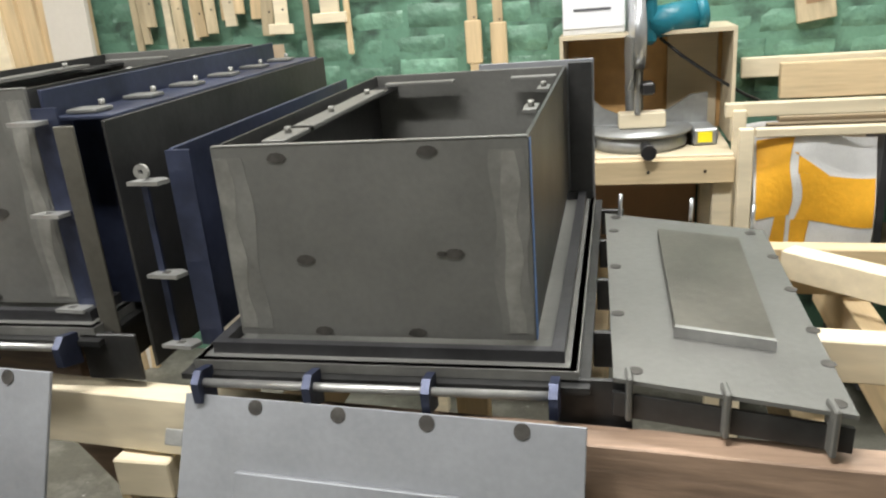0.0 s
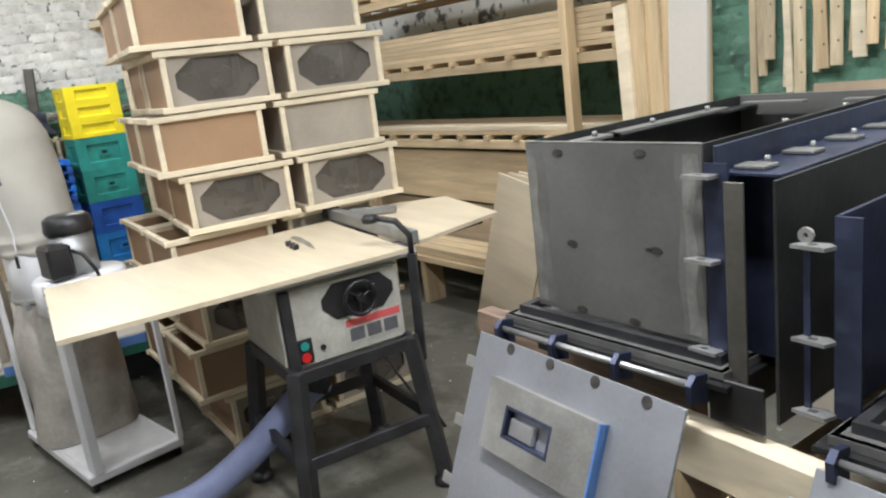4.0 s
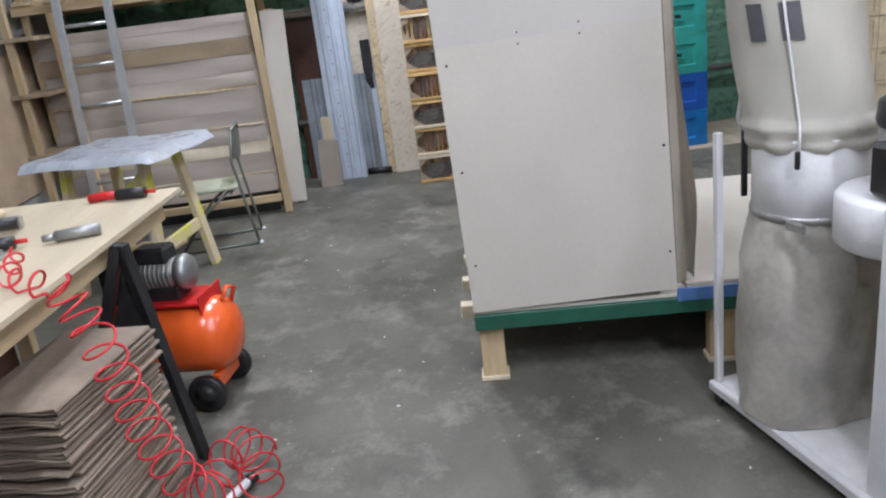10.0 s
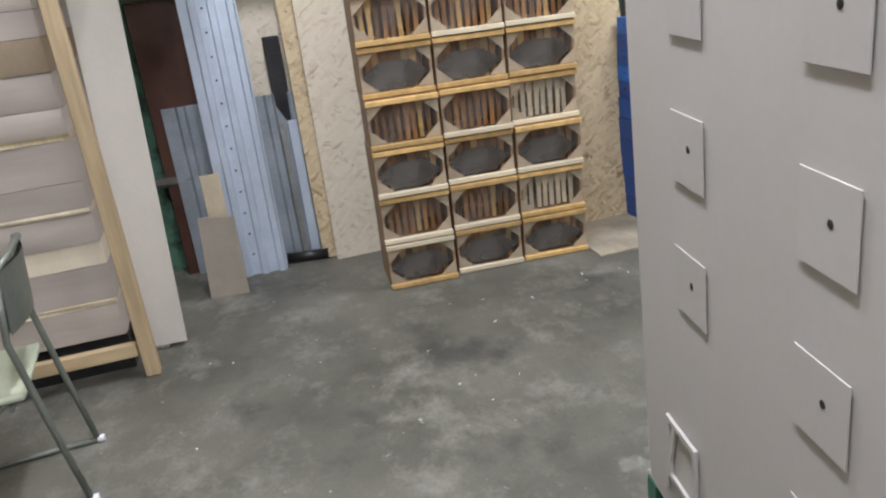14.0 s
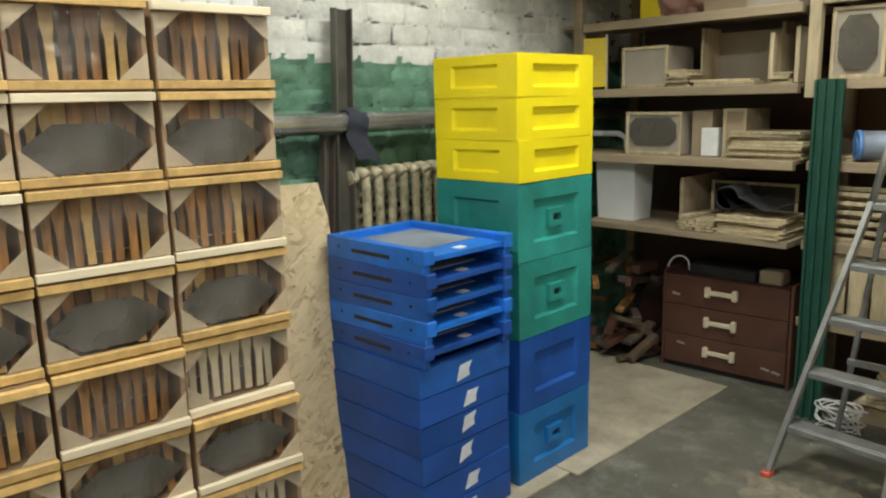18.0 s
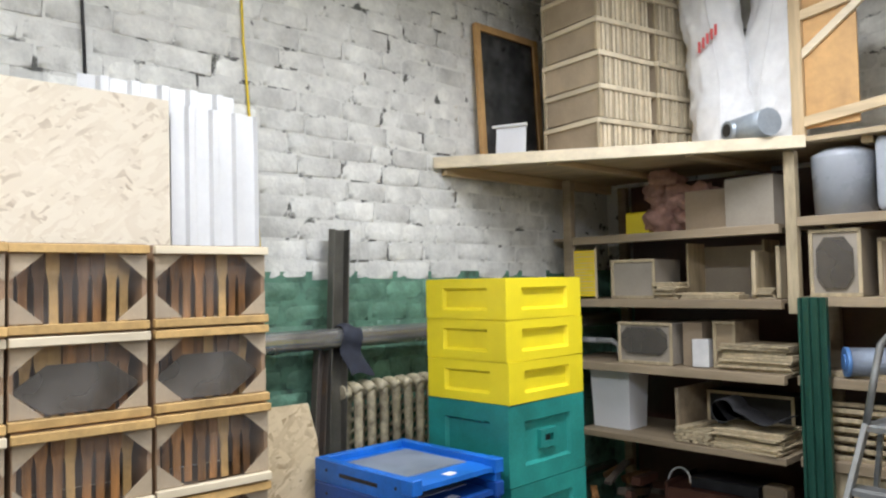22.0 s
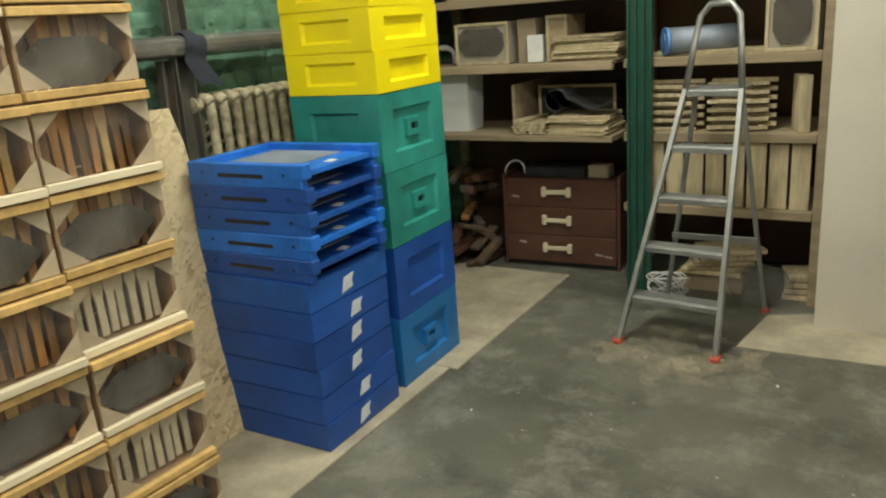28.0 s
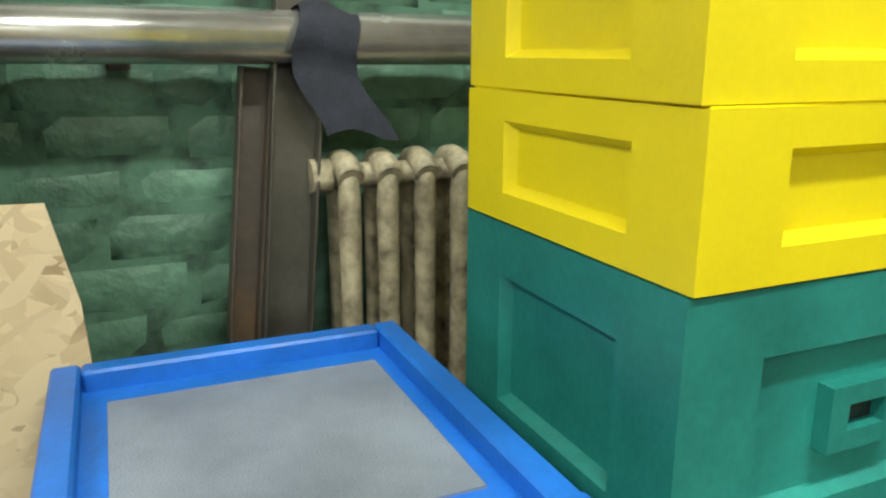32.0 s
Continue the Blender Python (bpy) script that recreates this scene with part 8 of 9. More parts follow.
# lowest shelf
for k in range(26):
    solid("rough_stick", Geo().bar((-8.30 + 0.035 * (k % 6) + srng.uniform(-0.01, 0.01), 3.27, 0.892 + 0.017 * (k // 6)), (-8.26 + 0.035 * (k % 6), 3.6, 0.892 + 0.017 * (k // 6)), 0.03, 0.014), "slat_pale", "rough split stick in a pile on the shelf", "stick", None, "split sticks")
board_pile(-7.90, 3.42, 0.882, 0.36, 0.3, 10, "pile of thin rough boards on the shelf", th=0.011)
def curl(u):
    """Side view of the strip: a round loop that runs out flat over the boards."""
    if u < 0.62:
        a = math.radians(-60 - 290 * u / 0.62)
        r = 0.058 + 0.012 * u
        return -8.03 + r * math.cos(a), 1.078 + r * math.sin(a)
    f = (u - 0.62) / 0.38
    x0, z0_ = -8.03 + 0.065 * math.cos(math.radians(-350)), 1.078 + 0.065 * math.sin(math.radians(-350))
    return x0 + 0.27 * f, z0_ - 0.055 * math.sin(math.pi * min(1, 1.2 * f) / 1.2) + 0.012 * math.sin(7 * f)


line_ = [curl(k / 40) for k in range(41)]
solid("rubber_strip", Geo().prism(line_ + [(x + 0.003, zz + 0.006) for x, zz in reversed(line_)], 3.27, 3.44), "rubber_grey", "curling black rubber strip on the boards", "rubber strip")
# solid body; the shade inside an open box is painted on as near-black
small_box(-8.02, 3.68, 0.882, 0.5, 0.2, 0.26, "recess_shade", "closed box at the back of the shelf painted dark like a shaded inside", 0)
# right bay
fb = small_box(-7.44, 3.45, 1.690, 0.24, 0.3, 0.33, "hardboard_grey", "timber hive box with an octagonal film window on the shelf")
part("film", Geo().prism(octo(-0.085, 0.085, 0.04, 0.29, 0.04, 0.06), -0.163, -0.156), "grey_film", fb, "dusty film window")
small_box(-7.10, 3.55, 1.690, 0.36, 0.3, 0.28, "kraft", "brown board box on the shelf")
fb = small_box(-6.80, 3.45, 1.300, 0.24, 0.3, 0.33, "hardboard_grey", "timber hive box with a film window on the shelf")
part("film", Geo().prism(octo(-0.085, 0.085, 0.04, 0.29, 0.04, 0.06), -0.163, -0.156), "grey_film", fb, "dusty film window")
fr = thing("foil_roll", "grey foil roll with a blue end lying on the shelf", "roll")
part("roll_body", Geo().tube([(-7.40, 3.30, 1.378), (-7.20, 3.42, 1.378), (-7.10, 3.48, 1.378)], 0.068, 24), "mesh_grey", fr)
part("end_cap", Geo().cyl((-7.398, 3.301, 1.378), (-7.414, 3.2915, 1.378), 0.071, seg=24), "blue_roll", fr, "blue round end cap")
part("cap_hub", Geo().cyl((-7.4142, 3.2914, 1.378), (-7.419, 3.2885, 1.378), 0.038, seg=20), "blue_roll", fr)
board_pile(-7.22, 3.42, 1.300, 0.62, 0.2, 2, "loose slats lying under the roll", m="slat_pale")
for k in range(12):
    solid("slotted_frame_bar", Geo().box(-0.15, 0.15, -0.012, 0.012, 0, 0.02, 0.002).box(-0.15, -0.10, -0.02, 0.012, 0, 0.02).box(0.06, 0.10, -0.02, 0.012, 0, 0.02), "slat_pale", "notched frame bar stacked on the shelf", "frame bar", pose(-7.40 + 0.36 * (k % 2), 3.33, 0.903 + 0.045 * (k // 2) + 0.01 * (k % 2)), "frame bars")
    solid("slotted_frame_bar", Geo().box(-0.16, 0.16, -0.03, 0.0, 0, 0.021, 0.002), "slat_pale", "notched frame bar stacked on the shelf", "frame bar", pose(-7.38 + 0.36 * (k % 2), 3.40, 0.903 + 0.045 * (k // 2) + 0.022), "frame bars")
for k in range(9):
    solid("frame_end_board", Geo().box(-0.045, 0.045, -0.012, 0.012, 0, 0.345, 0.002), "slat_pale", "pale frame end board standing on the shelf", "frame board", pose(-7.56 + 0.105 * k, 3.30, 0.503), "frame end boards")
for k in range(5):
    solid("frame_end_board", Geo().box(-0.03, 0.03, -0.012, 0.012, 0, 0.28, 0.002), "slat_pale", "pale frame end board standing on the shelf", "frame board", pose(-6.72 - 0.01 * k, 3.30 + 0.03 * k, 0.903), "frame end boards")
# floor under the right bay
for k in range(5):
    solid("rough_board", Geo().box(-0.16, 0.16, -0.12, 0.12, 0, 0.026, 0.002), "slat_pale", "rough short board piled on the floor", "board", pose(-7.15 + 0.02 * k, 3.42, 0.10 + 0.03 * k, 0, 0, 8 * k), "floor boards")
solid("floor_bearer", Geo().box(-7.34, -6.98, 3.32, 3.52, 0, 0.10, 0.003), "shelf_wood", "timber bearer under the short boards", "bearer")
solid("wire_tangle", Geo().tube([(-7.36 + 0.10 * math.sin(2.3 * a) + 0.02 * a / 20, 3.17 + 0.06 * math.cos(3.1 * a), 0.07 + 0.055 * math.sin(1.7 * a)) for a in np.linspace(0, 26, 220)], 0.004, 5), "sack_white", "tangle of pale wire on the floor", "wire")
def crumpled(u, v):
    a, b = 2 * math.pi * u, math.pi * (v - 0.5)
    p = Vector((0.17 * math.cos(a) * math.cos(b), 0.13 * math.sin(a) * math.cos(b), 0.10 + 0.10 * math.sin(b)))
    k = 1 + 0.22 * noise.noise(p * 13) + 0.12 * noise.noise(p * 34)
    return (p.x * k, p.y * k, max(0.0, p.z * k))


solid("clear_sack", Geo().grid(crumpled, 48, 26), "clear_film", "crumpled clear plastic sack on the floor", "sack", pose(-6.86, 3.20, 0, 0, 0, 10))
for k in range(4):
    solid("rough_board", Geo().box(-0.10, 0.10, -0.10, 0.10, 0, 0.03, 0.002), "slat_pale", "rough short board piled on the floor", "board", pose(-6.68, 3.42, 0.036 * k, 0, 0, 6 * k), "floor boards")

# brown chest of drawers
ct = thing("chest_of_drawers", "dark brown laminate chest with beige plastic handles", "chest of drawers", pose(-8.48, 3.43, 0, 0, 0, 4))
part("carcass", Geo().box(0.02, 0.74, 0.012, 0.42, 0.03, 0.575, 0.003), "brown_lam", ct)
part("side", Geo().box(0.0, 0.018, 0.0, 0.42, 0, 0.60, 0.003), "brown_lam", ct)
part("side", Geo().box(0.742, 0.76, 0.0, 0.42, 0, 0.60, 0.003), "brown_lam", ct)
part("plinth", Geo().box(0.02, 0.74, 0.02, 0.42, 0, 0.029), "black", ct)
for k in range(3):
    zz = 0.035 + 0.182 * k
    d = part("drawer_front", Geo().box(0.022, 0.738, -0.006, 0.011, zz, zz + 0.178, 0.003), "brown_lam", ct)
    part("handle", Geo().box(0.28, 0.45, -0.035, -0.02, zz + 0.085, zz + 0.115, 0.006), "beige", d)
    for q in (0.27, 0.43):
        part("handle_foot", Geo().box(q, q + 0.032, -0.036, -0.0062, zz + 0.068, zz + 0.132, 0.006), "beige", d)
for x, zz in ((0.06, 0.46), (0.10, 0.16), (0.60, 0.10), (0.66, 0.09)):
    part("chip", Geo().prism([(x, zz), (x + 0.05, zz - 0.008), (x + 0.055, zz + 0.004), (x + 0.01, zz + 0.012)], -0.0075, -0.0063), "hardboard_grey", ct, "chipped bare spot")
solid("looped_rope", Geo().tube([(-8.42 + 0.07 * math.cos(a), 3.50 + 0.02 * math.sin(a), 0.60 + 0.075 * math.sin(a)) for a in np.linspace(0, math.pi, 20)], 0.006, 6), "sack_white", "white rope looped on the chest", "rope")
solid("dark_board", Geo().box(-8.35, -7.95, 3.5, 3.75, 0.578, 0.64, 0.004), "black_steel", "dark boards lying on the chest", "board")
solid("wood_block", Geo().box(-7.93, -7.80, 3.5, 3.62, 0.578, 0.66, 0.01), "shelf_wood", "rough wood block on the chest", "wood block")
# offcut heap beside the chest
orng = random.Random(4)
for k in range(34):
    a = Vector((-8.98 + orng.uniform(0, 0.42), 3.20 + orng.uniform(0, 0.5), 0.03 + 0.55 * orng.random() ** 1.5))
    b = a + Vector((orng.uniform(-0.1, 0.1), orng.uniform(0.1, 0.3), orng.uniform(-0.12, 0.12)))
    b.z = max(b.z, 0.03)
    solid("wood_offcut", Geo().bar(a, b, orng.uniform(0.03, 0.07), orng.uniform(0.02, 0.05)), orng.choice(("brown_lam", "black_steel", "brown_lam", "slat_dark", "rust")), "wood offcut in a dark heap beside the chest", "offcut", None, "offcut heap")

# white bucket hung under the tap
bk = thing("plastic_bucket", "white square plastic bucket standing on the low shelf", "bucket", pose(-8.80, 3.48, 0.881) @ Matrix.Diagonal((1.0, 1.04, 1.27, 1)))
part("tub", Geo().add([(-0.127, -0.093, 0), (0.127, -0.093, 0), (0.127, 0.093, 0), (-0.127, 0.093, 0), (-0.14, -0.105, 0.28), (0.14, -0.105, 0.28), (0.14, 0.105, 0.28), (-0.14, 0.105, 0.28)], [(0, 1, 2, 3), (0, 1, 5, 4), (1, 2, 6, 5), (2, 3, 7, 6), (3, 0, 4, 7)]), "white_plastic", bk)
part("rim", Geo().ring(octo(-0.149, 0.149, -0.114, 0.114, 0.02, 0.02), octo(-0.125, 0.125, -0.09, 0.09, 0.02, 0.02), 0.276, 0.294, "z"), "white_plastic", bk)
part("lid", Geo().box(-0.13, 0.13, -0.095, 0.095, 0.278, 0.288, 0.004), "white_plastic", bk)
tp = thing("plastic_drain", "white plastic drain elbow above the bucket", "drain pipe")
part("elbow", Geo().tube([(-8.86, 3.60, 1.235), (-8.86, 3.58, 1.37), (-8.90, 3.56, 1.40), (-9.0, 3.54, 1.40)], 0.018), "white_plastic", tp)
part("nut", Geo().cyl((-8.86, 3.597, 1.26), (-8.86, 3.593, 1.29), 0.026), "white_plastic", tp)
part("back_pipe", Geo().cyl((-9.0, 3.54, 1.40), (-9.17, 3.53, 1.40), 0.018), "white_plastic", tp)

# green post standing before the shelves
gp = thing("green_post", "dark green ribbed metal post standing before the shelves", "post", pose(-7.512, 3.20, 0, 0, 0, 0))
part("web", Geo().box(-0.066, 0.066, -0.004, 0.004, 0, 1.69, 0.001), "green_post", gp)
for x in (-0.066, -0.026, 0.016, 0.054):
    part("rib", Geo().box(x, x + 0.012, -0.03, -0.0045, 0, 1.688, 0.002), "green_post", gp)

# the shelving and all that stands on it or beside it, moved as one to the back wall
for ob in set(bpy.data.objects) - built:
    if ob.parent is None:
        ob.matrix_basis = pose(-0.07, 0.11, 0) @ ob.matrix_basis

# aluminium step ladder
sl = thing("step_ladder", "aluminium step ladder standing open with red rubber feet", "step ladder")
LT = Vector((-7.05, 2.92, 1.52))
fl, fr = Vector((-7.472, 2.58, 0.0)), Vector((-7.006, 2.535, 0.0))
tl, tr = Vector((-7.262, 2.96, 1.17)), Vector((-7.005, 2.94, 1.17))
for a, b in ((fl, tl), (fr, tr)):
    part("front_rail", Geo().bar(a + (b - a) * 0.015, b, 0.022, 0.05, (0, 1, 0)), "alu_dull", sl)
    part("rubber_foot", Geo().box(a.x - 0.02, a.x + 0.02, a.y - 0.03, a.y + 0.03, 0, 0.025, 0.005), "rubber_red", sl)
for k in range(5):
    f = (0.19, 0.39, 0.585, 0.78, 0.995)[k]
    a, b = fl + (tl - fl) * f, fr + (tr - fr) * f
    dep = 0.042 if k < 4 else 0.12
    tread = part("step", Geo().bar(a + Vector((0, dep, 0)), b + Vector((0, dep, 0)), 2 * dep, 0.014), "alu_dull", sl)
    part("step_edge", Geo().bar(a + Vector((0, -0.008, -0.01)), b + Vector((0, -0.008, -0.01)), 0.012, 0.026), "alu_dull", tread)
bl, br = Vector((-7.40, 3.19, 0.0)), Vector((-6.90, 3.21, 0.0))
for a, b in ((bl, tl + Vector((0.03, 0.10, 0))), (br, tr + Vector((-0.02, 0.10, 0)))):
    part("back_leg", Geo().bar(a, b, 0.02, 0.03, (0, 1, 0)), "alu_dull", sl)
    part("rubber_foot", Geo().box(a.x - 0.018, a.x + 0.018, a.y - 0.018, a.y + 0.018, 0, 0.025, 0.005), "rubber_red", sl)
part("back_brace", Geo().bar(bl + (tl - bl) * 0.35, br + (tr - br) * 0.35, 0.02, 0.03), "alu_dull", sl)
part("hoop", Geo().tube([tl, tl + Vector((0.03, 0.03, 0.2)), tl + Vector((0.05, 0.06, 0.33)), tl + Vector((0.09, 0.07, 0.38)), tr + Vector((-0.07, 0.07, 0.38)), tr + Vector((-0.03, 0.06, 0.33)), tr + Vector((-0.015, 0.03, 0.2)), tr], 0.015, 10), "alu_dull", sl)

# corner shelf above: its front runs slantwise from the far wall to the middle post
TF = [(-9.245, 2.405), (-7.60, 3.355)]
tsh = thing("corner_shelf", "pale pine corner shelf with a slanting front beam under the ceiling", "shelf")
part("front_beam", Geo().bar((-9.245, 2.385, 2.462), (-7.60, 3.335, 2.452), 0.038, 0.062), "pine_pale", tsh)
part("top_board", Geo().prism(TF + [(-6.56, 3.36), (-6.56, YN - 0.004), (-9.245, YN - 0.004)], 2.455, 2.48, "z"), "pine_x", tsh)
part("wall_joist", Geo().box(-9.245, -9.205, 2.44, YN - 0.01, 2.395, 2.453, 0.002), "pine_y", tsh)
for x, y in ((-8.72, 2.76), (-8.1, 3.12), (-7.35, 3.42)):
    part("joist", Geo().box(x - 0.025, x + 0.025, y, YN - 0.01, 2.421, 2.4535, 0.002), "pine_y", tsh)

# things on the corner shelf
for j in range(2):
    for k in range(6):
        c = thing("frame_crate", "timber crate of slatted frames on the corner shelf", "crate", pose(-8.655 + 0.087 * j + 0.006 * (k % 2), 3.13 + 0.445 * j, 2.481 + 0.182 * k, 0, 0, -11 + 1.5 * (k % 3)), "crates on the corner shelf")
        part("front_board", Geo().box(-0.205, 0.205, -0.212, -0.205, 0.012, 0.165), "corner_tan", c)
        part("body", Geo().box(-0.204, 0.192, -0.204, 0.204, 0.006, 0.168), "shelf_wood", c)
        part("top_lath", Geo().box(-0.222, 0.222, -0.226, -0.213, 0.154, 0.181, 0.002), "pine_pale", c)
        part("side_lath", Geo().box(0.213, 0.226, -0.222, 0.222, 0.153, 0.180, 0.002), "pine_pale", c)
        for xx in (-0.222, 0.203):
            part("corner_post", Geo().box(xx, xx + 0.02, -0.225, -0.213, 0.0, 0.1535, 0.002), "slat_pale", c)
        for q in range(15):
            part("slat", Geo().box(0.193, 0.207 + 0.005 * ((q * 7) % 3), -0.2 + 0.0265 * q, -0.182 + 0.0265 * q, 0.004, 0.151), "pine_pale" if q % 3 else "slat_pale", c)
wf = thing("screen_frame", "timber window frame with dark wire mesh leaning on the brick wall", "window frame", pose(-9.18, 2.975, 2.481, 0, -3, 0))
part("stile", Geo().box(0, 0.03, -0.285, -0.245, 0, 0.84, 0.002), "ply_orange", wf)
part("stile", Geo().box(0, 0.03, 0.245, 0.285, 0, 0.84, 0.002), "ply_orange", wf)
part("rail", Geo().box(0, 0.03, -0.244, 0.244, 0.80, 0.84, 0.002), "ply_orange", wf)
part("rail", Geo().box(0, 0.03, -0.244, 0.244, 0.0, 0.04, 0.002), "ply_orange", wf)
part("wire_mesh", Geo().box(0.012, 0.016, -0.244, 0.244, 0.041, 0.799), "dark_screen", wf)
solid("white_tray", Geo().box(-0.09, 0.09, -0.012, 0.0, 0, 0.20, 0.003).box(-0.11, 0.10, -0.03, -0.0125, 0.185, 0.2, 0.002), "white_plastic", "white plastic panel leaning beside the crates", "panel", pose(-8.97, 2.72, 2.481, -8, 0, 20))
def sack_tall(x, y, w, h, s, rz, lean):
    t = thing("sack", "tall white woven sack with faded red print on the top board", "sack", pose(x, y, 2.481, lean, 0, rz))
    def f(u, v):
        a = 2 * math.pi * u
        c = Vector((math.cos(a), math.sin(a), 0))
        k = 1 + 0.16 * noise.noise(c * 1.6 + Vector((s, 0, 5 * v))) + 0.12 * noise.noise(c * 3.4 + Vector((0, s, 11 * v))) + 0.05 * noise.noise(c * 8 + Vector((0, s, 24 * v)))
        return (w / 2 * (1 - 0.12 * v) * k * math.cos(a) + 0.05 * math.sin(3.5 * v + s), 0.13 * (1 - 0.35 * v) * k * math.sin(a), h * v)
    part("sack_body", Geo().grid(f, 60, 60), "sack_white", t)
    part("seam", Geo().tube([Vector(f(0.76, v)) + Vector((0, -0.004, 0)) for v in np.linspace(0.02, 0.98, 40)], 0.004, 5), "sack_white", t)
    return t
s1 = sack_tall(-8.10, 3.43, 0.36, 1.0, 1, 10, -4)
for k in range(5):
    part("print_mark", Geo().box(-0.05 + 0.022 * k, -0.036 + 0.022 * k, -0.150, -0.147, 0.52 + 0.02 * k, 0.58 + 0.02 * k), "red_ink", s1, "faded red print mark")
sack_tall(-7.80, 3.52, 0.36, 1.05, 4, -5, -4)
lampp = thing("pipe_fitting", "grey cast pipe fitting lying on the top board", "pipe fitting", pose(-7.86, 3.30, 2.481, 0, 0, -30))
part("fitting_body", Geo().cyl((-0.16, 0, 0.075), (0.16, 0, 0.075), 0.07), "galv_dull", lampp)
part("fitting_neck", Geo().cyl((-0.06, 0, 0.075), (-0.06, -0.09, 0.07), 0.05), "galv_dull", lampp)
part("fitting_bore", Geo().cyl((-0.06, -0.0905, 0.07), (-0.06, -0.093, 0.07), 0.034), "black", lampp)
tr_ = thing("timber_bracket", "plywood and batten bracket frame standing on the top board", "bracket", pose(-7.66, 3.44, 2.481, 0, 0, 0))
part("upright", Geo().box(-0.03, 0.03, -0.03, 0.01, 0, 1.0, 0.003), "pine_z", tr_)
part("plywood_web", Geo().box(0.031, 0.28, 0.0, 0.012, 0.05, 0.72, 0.002), "ply_orange", tr_)
part("arm", Geo().bar((0.0, -0.012, 0.62), (0.62, -0.012, 0.72), 0.03, 0.05), "pine_x", tr_)
part("arm", Geo().bar((0.0, -0.012, 0.08), (0.5, -0.012, 0.14), 0.03, 0.05), "pine_x", tr_)
part("brace", Geo().bar((0.02, -0.012, 0.42), (0.36, -0.012, 0.68), 0.025, 0.04), "pine_pale", tr_)
solid("clear_tub", Geo().lathe([(0.02, 0), (0.14, 0), (0.15, 0.28), (0.152, 0.30), (0.10, 0.33), (0.02, 0.335)], 24), "plastic_sheet", "milky plastic tub on the shelf", "tub", pose(-7.49, 3.53, 2.088))
solid("clear_tub", soft_box(0.26, 0.26, 0.36, 5), "plastic_sheet", "milky plastic bag on the shelf", "bag", pose(-7.19, 3.53, 2.088))

# cables hanging on the brick wall
solid("wall_cable", Geo().tube([(-9.235, 1.28, 1.9), (-9.235, 1.24, 2.4), (-9.235, 1.20, 2.9), (-9.235, 1.17, 3.55)], 0.006, 6), "yellow_bag", "yellow cable running up the brick wall", "cable")
solid("wall_cable", Geo().tube([(-9.235, 0.52, 2.5), (-9.235, 0.50, 3.0), (-9.235, 0.47, 3.55)], 0.007, 6), "black_steel", "grey cable running up the brick wall", "cable")


# ---- bricks and floor litter ----
brk = random.Random(2)


def brick_mesh(key, ln, hh, v):
    """One painted brick face: worn rim, a little belly and uneven edges."""
    g = Geo()
    q = random.Random(v * 7 + len(key) + int(ln * 1000))
    j = lambda: q.uniform(-0.006, 0.006)
    x0, x1 = -ln / 2, ln / 2
    outer = [(x0 + j(), j()), (x1 + j(), j()), (x1 + j(), hh + j()), (x0 + j(), hh + j())]
    nx, nz_ = (6, 3) if ln > 0.18 else (3, 3)
    vs, fs = [], []
    for r in range(nz_ + 1):
        for c in range(nx + 1):
            fu, fv = c / nx, r / nz_
            px = (outer[0][0] * (1 - fu) + outer[1][0] * fu) * (1 - fv) + (outer[3][0] * (1 - fu) + outer[2][0] * fu) * fv
            pz_ = (outer[0][1] * (1 - fu) + outer[1][1] * fu) * (1 - fv) + (outer[3][1] * (1 - fu) + outer[2][1] * fu) * fv
            edge = c in (0, nx) or r in (0, nz_)
            wob = noise.noise(Vector((px * 14, pz_ * 14, v * 5.3 + len(key)))) * 0.004
            vs.append((px + (0.004 * noise.noise(Vector((px * 30, pz_ * 30, v))) if edge else 0), -(0.002 if edge else (0.0105 if key == "brick_green" else 0.007) + 1.3 * wob), pz_ + (0.003 * noise.noise(Vector((px * 30, pz_ * 30, v + 9))) if edge else 0)))
    for r in range(nz_):
        for c in range(nx):
            q0 = r * (nx + 1) + c
            fs.append((q0, q0 + 1, q0 + nx + 2, q0 + nx + 1))
    nb = len(vs)
    vs += [(a, 0.002, c) for a, c in outer]
    ring_ = [0, nx, (nz_ + 1) * (nx + 1) - 1, nz_ * (nx + 1)]
    fs += [(ring_[k], ring_[(k + 1) % 4], nb + (k + 1) % 4, nb + k) for k in range(4)]
    return g.add(vs, fs, True)


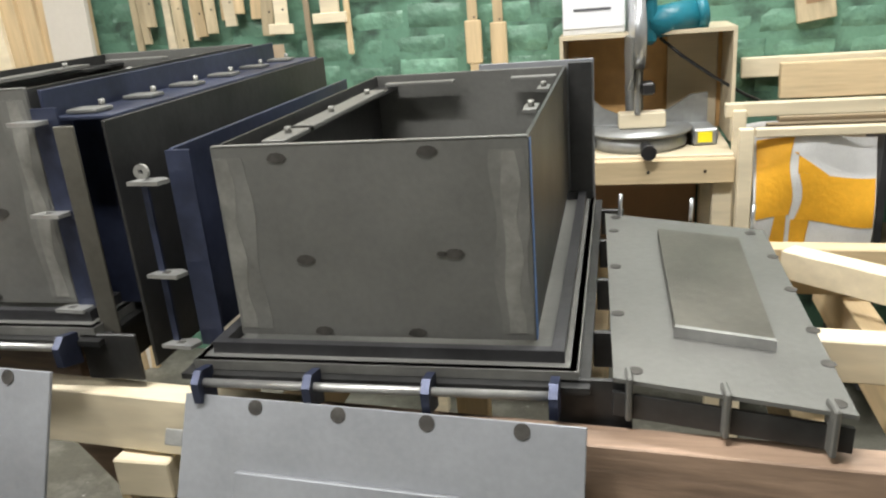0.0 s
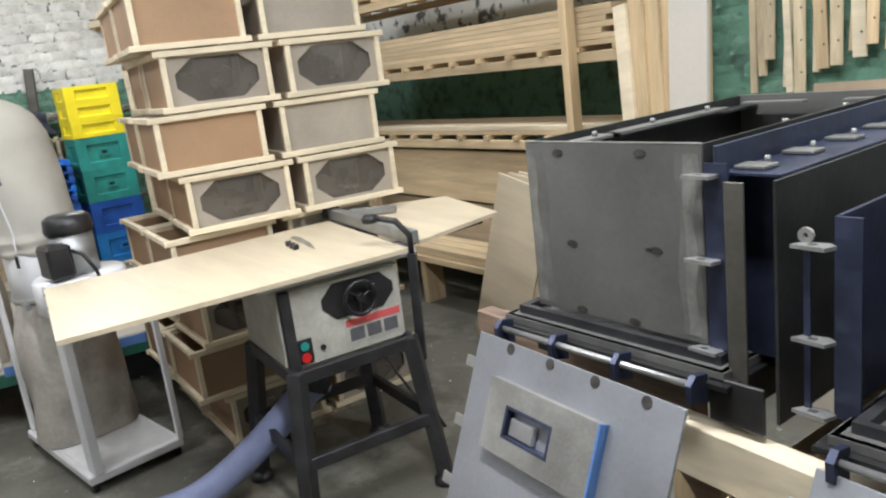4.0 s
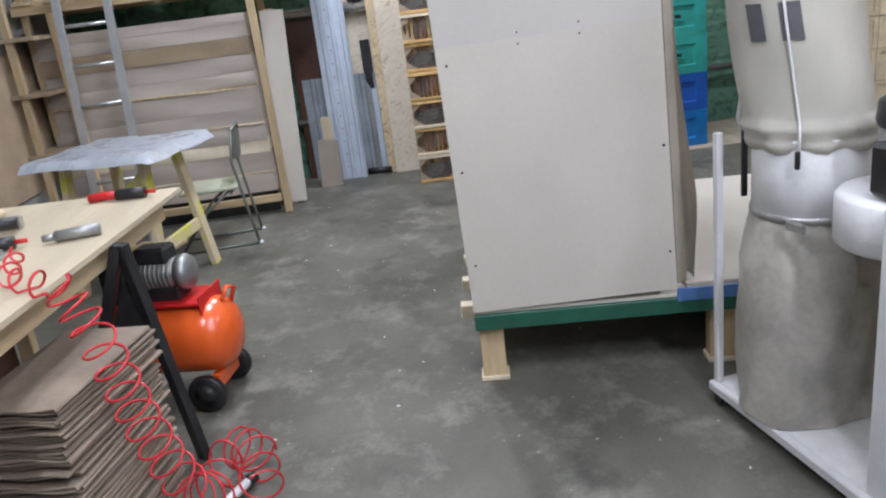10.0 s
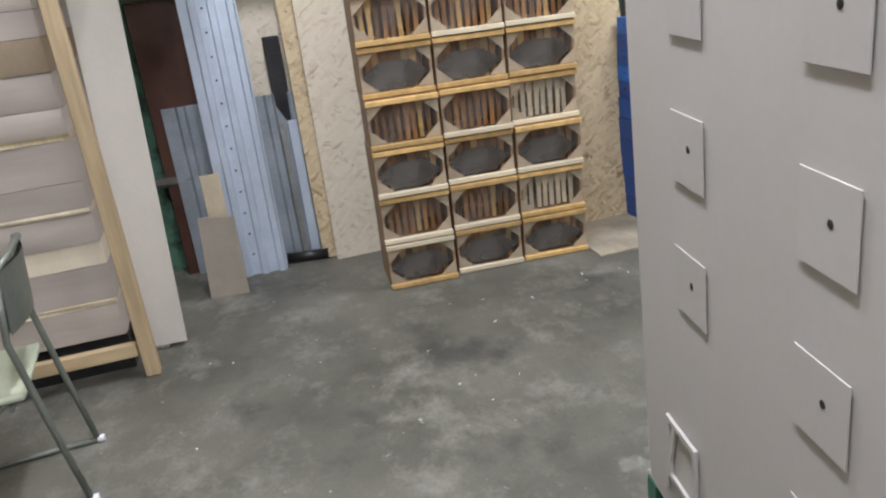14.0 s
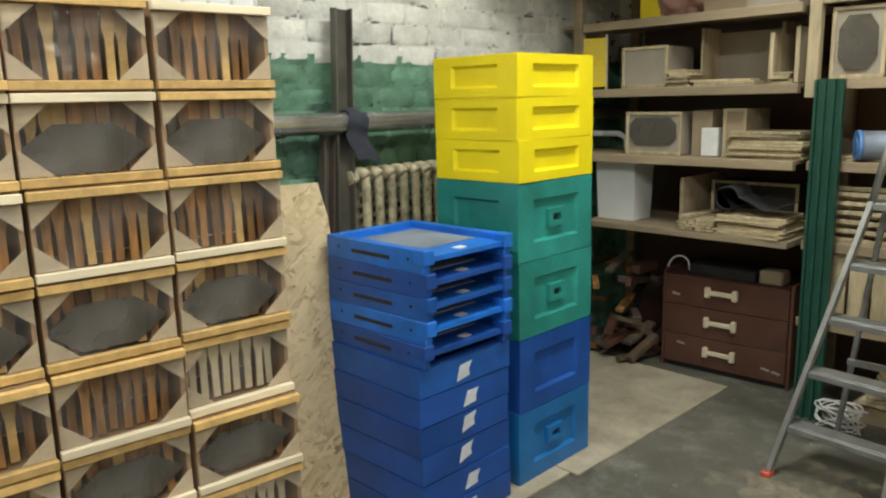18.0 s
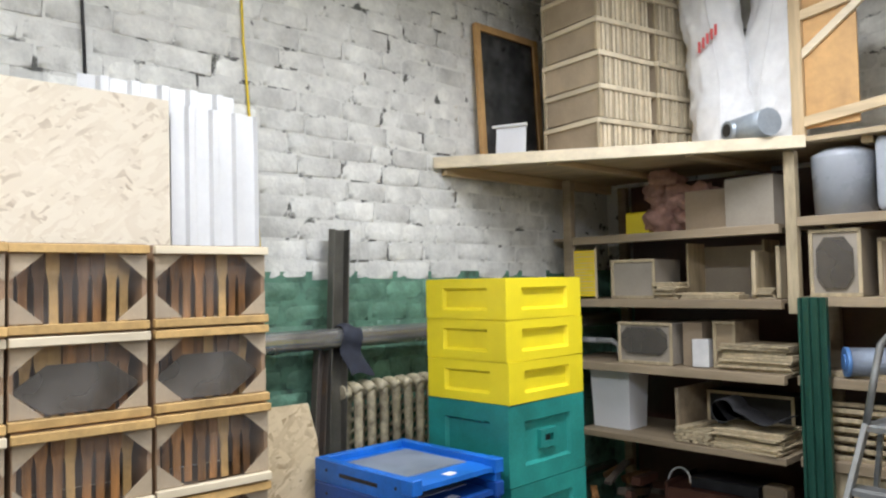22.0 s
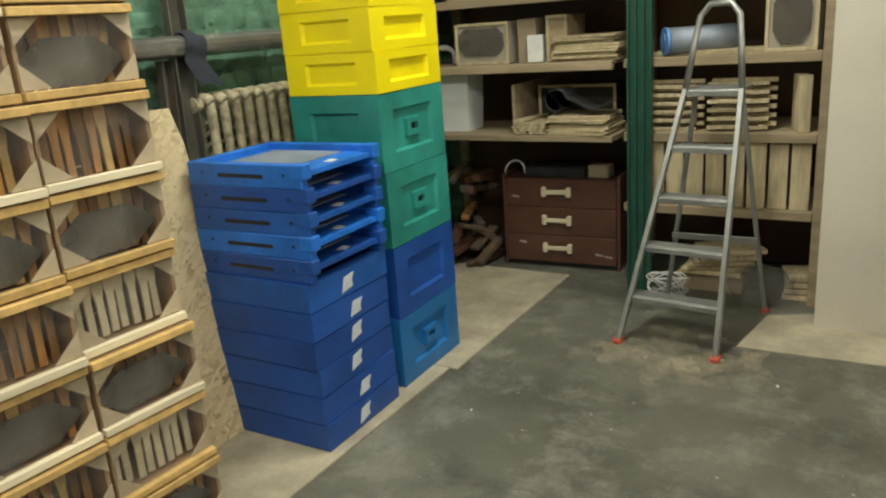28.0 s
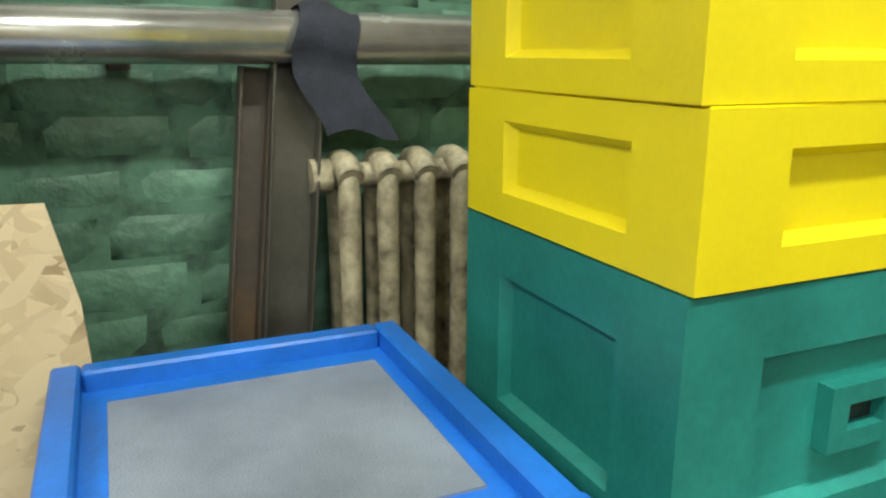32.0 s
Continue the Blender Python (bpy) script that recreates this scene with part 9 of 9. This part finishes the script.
def brick_field(wall, place, u0, u1, z0, z1, bl, bh, jt, hidden=lambda u, z: False):
    """Courses of bricks over a stretch of a wall. place(u, z) gives a brick's pose; those behind other things are joined."""
    shapes = {(key, kind_): [brick_mesh(key, ln, bh, v) for v in range(5)] for key in ("brick_green", "brick_white") for kind_, ln in (("full", bl), ("half", bl * 0.49))}
    meshes = {k: [g.mesh("brick", k[0]) for g in v] for k, v in shapes.items()}
    rest = {"brick_green": Geo(), "brick_white": Geo()}
    row = int(z0 / (bh + jt))
    while row * (bh + jt) < z1:
        z = row * (bh + jt)
        key = "brick_green" if z + bh / 2 < 1.86 else "brick_white"
        u = u0 - (row % 2) * bl * 0.5 - (row % 3) * 0.03
        while u < u1:
            kind_ = "half" if brk.random() < 0.22 else "full"
            ln = bl if kind_ == "full" else bl * 0.49
            if u + ln / 2 > u0 and u + ln / 2 < u1:
                m = place(u + ln / 2 + brk.uniform(-0.003, 0.003), z + brk.uniform(-0.003, 0.003)) @ pose(0, brk.uniform(-0.003, 0.003), 0, brk.uniform(-1.2, 1.2), brk.uniform(-0.7, 0.7), brk.uniform(-0.8, 0.8))
                v = brk.randrange(5)
                if hidden(u, z):
                    rest[key].add([m @ Vector(p) for p in shapes[key, kind_][v].v], shapes[key, kind_][v].f, True)
                else:
                    part("brick", meshes[key, kind_][v], "", wall, "", m)
            u += ln + jt
        row += 1
    for key, g in rest.items():
        if g.v:
            tagged(part("brickwork", g, key, wall), "joined painted bricks behind the stored goods", kind="stuff")


brick_field(wall_west, lambda u, z: pose(XW, u, z, 0, 0, 90), 0.15, 3.88, 0.45, 3.58, 0.245, 0.090, 0.011, lambda u, z: z < 0.9 or (u > 2.85 and z < 2.4) or (u < 1.0 and z < 2.45))
brick_field(wall_pier, lambda u, z: pose(u, YP, z), -2.0, 1.6, 0.85, 2.05, 0.228, 0.086, 0.013, lambda u, z: u < -1.2)
brick_field(wall_north, lambda u, z: pose(u, YN, z), -9.2, -6.3, 2.45, 3.55, 0.245, 0.090, 0.011)
chips = Geo()
fr_ = random.Random(9)
for k in range(120):
    x, y, s = fr_.uniform(-8.0, -0.6), fr_.uniform(-1.5, 2.6), fr_.uniform(0.002, 0.0065)
    if -1.6 < x and y > 0.8:
        continue
    chips.box(-s, s, -0.6 * s, 0.6 * s, 0, 0.7 * s, 0, pose(x, y, 0.0005, 0, 0, fr_.uniform(0, 180)))
solid("floor_chips", chips, "sack_white", "scattered pale wood chips and dust crumbs on the floor", "debris", kind="stuff")
pr = random.Random(31)
for k, (x, y, r) in enumerate(((-7.38, 0.97, 0.12), (-7.10, 0.93, 0.06), (-7.62, 1.02, 0.05), (-6.95, 0.55, 0.05))):
    pts = []
    for a in range(26):
        q = 2 * math.pi * a / 26
        rr = r * (0.6 + 0.45 * noise.noise(Vector((2.5 * math.cos(q), 2.5 * math.sin(q), k * 3.1))) + 0.14 * pr.random())
        pts.append((x + 1.4 * rr * math.cos(q), y + rr * math.sin(q)))
    solid("plaster_spill", Geo().prism(pts, 0.0004, 0.003, "z"), "spill", "dried pale plaster spilt on the concrete", "spill")
for mt, nm, x, y, r in (("sawdust", "beige sawdust", -2.6, 0.75, 1.0), ("sawdust", "beige sawdust", -3.5, 1.5, 0.9), ("lime_dust", "pale lime dust", -7.2, 0.95, 0.9), ("lime_dust", "pale lime dust", -6.3, 0.2, 1.0), ("lime_dust", "pale lime dust", -5.6, 1.4, 0.8), ("sawdust", "beige sawdust", -7.2, 2.5, 0.8)):
    solid("floor_dust", Geo().prism([(0.94 * r * math.cos(2 * math.pi * a / 28), 0.8 * r * math.sin(2 * math.pi * a / 28)) for a in range(28)], 0.0008, 0.0012, "z"), mt, f"thin patch of {nm} on the concrete", "dust", pose(x, y, 0, 0, 0, 40 * r), kind="stuff")
solid("floor_slab", Geo().prism([(-6.95, 2.72), (-6.24, 2.74), (-6.24, 3.02), (-6.58, 3.30), (-6.88, 3.16)], 0.0004, 0.004, "z"), "dusty_board", "thin pale board lying flat on the concrete", "board")
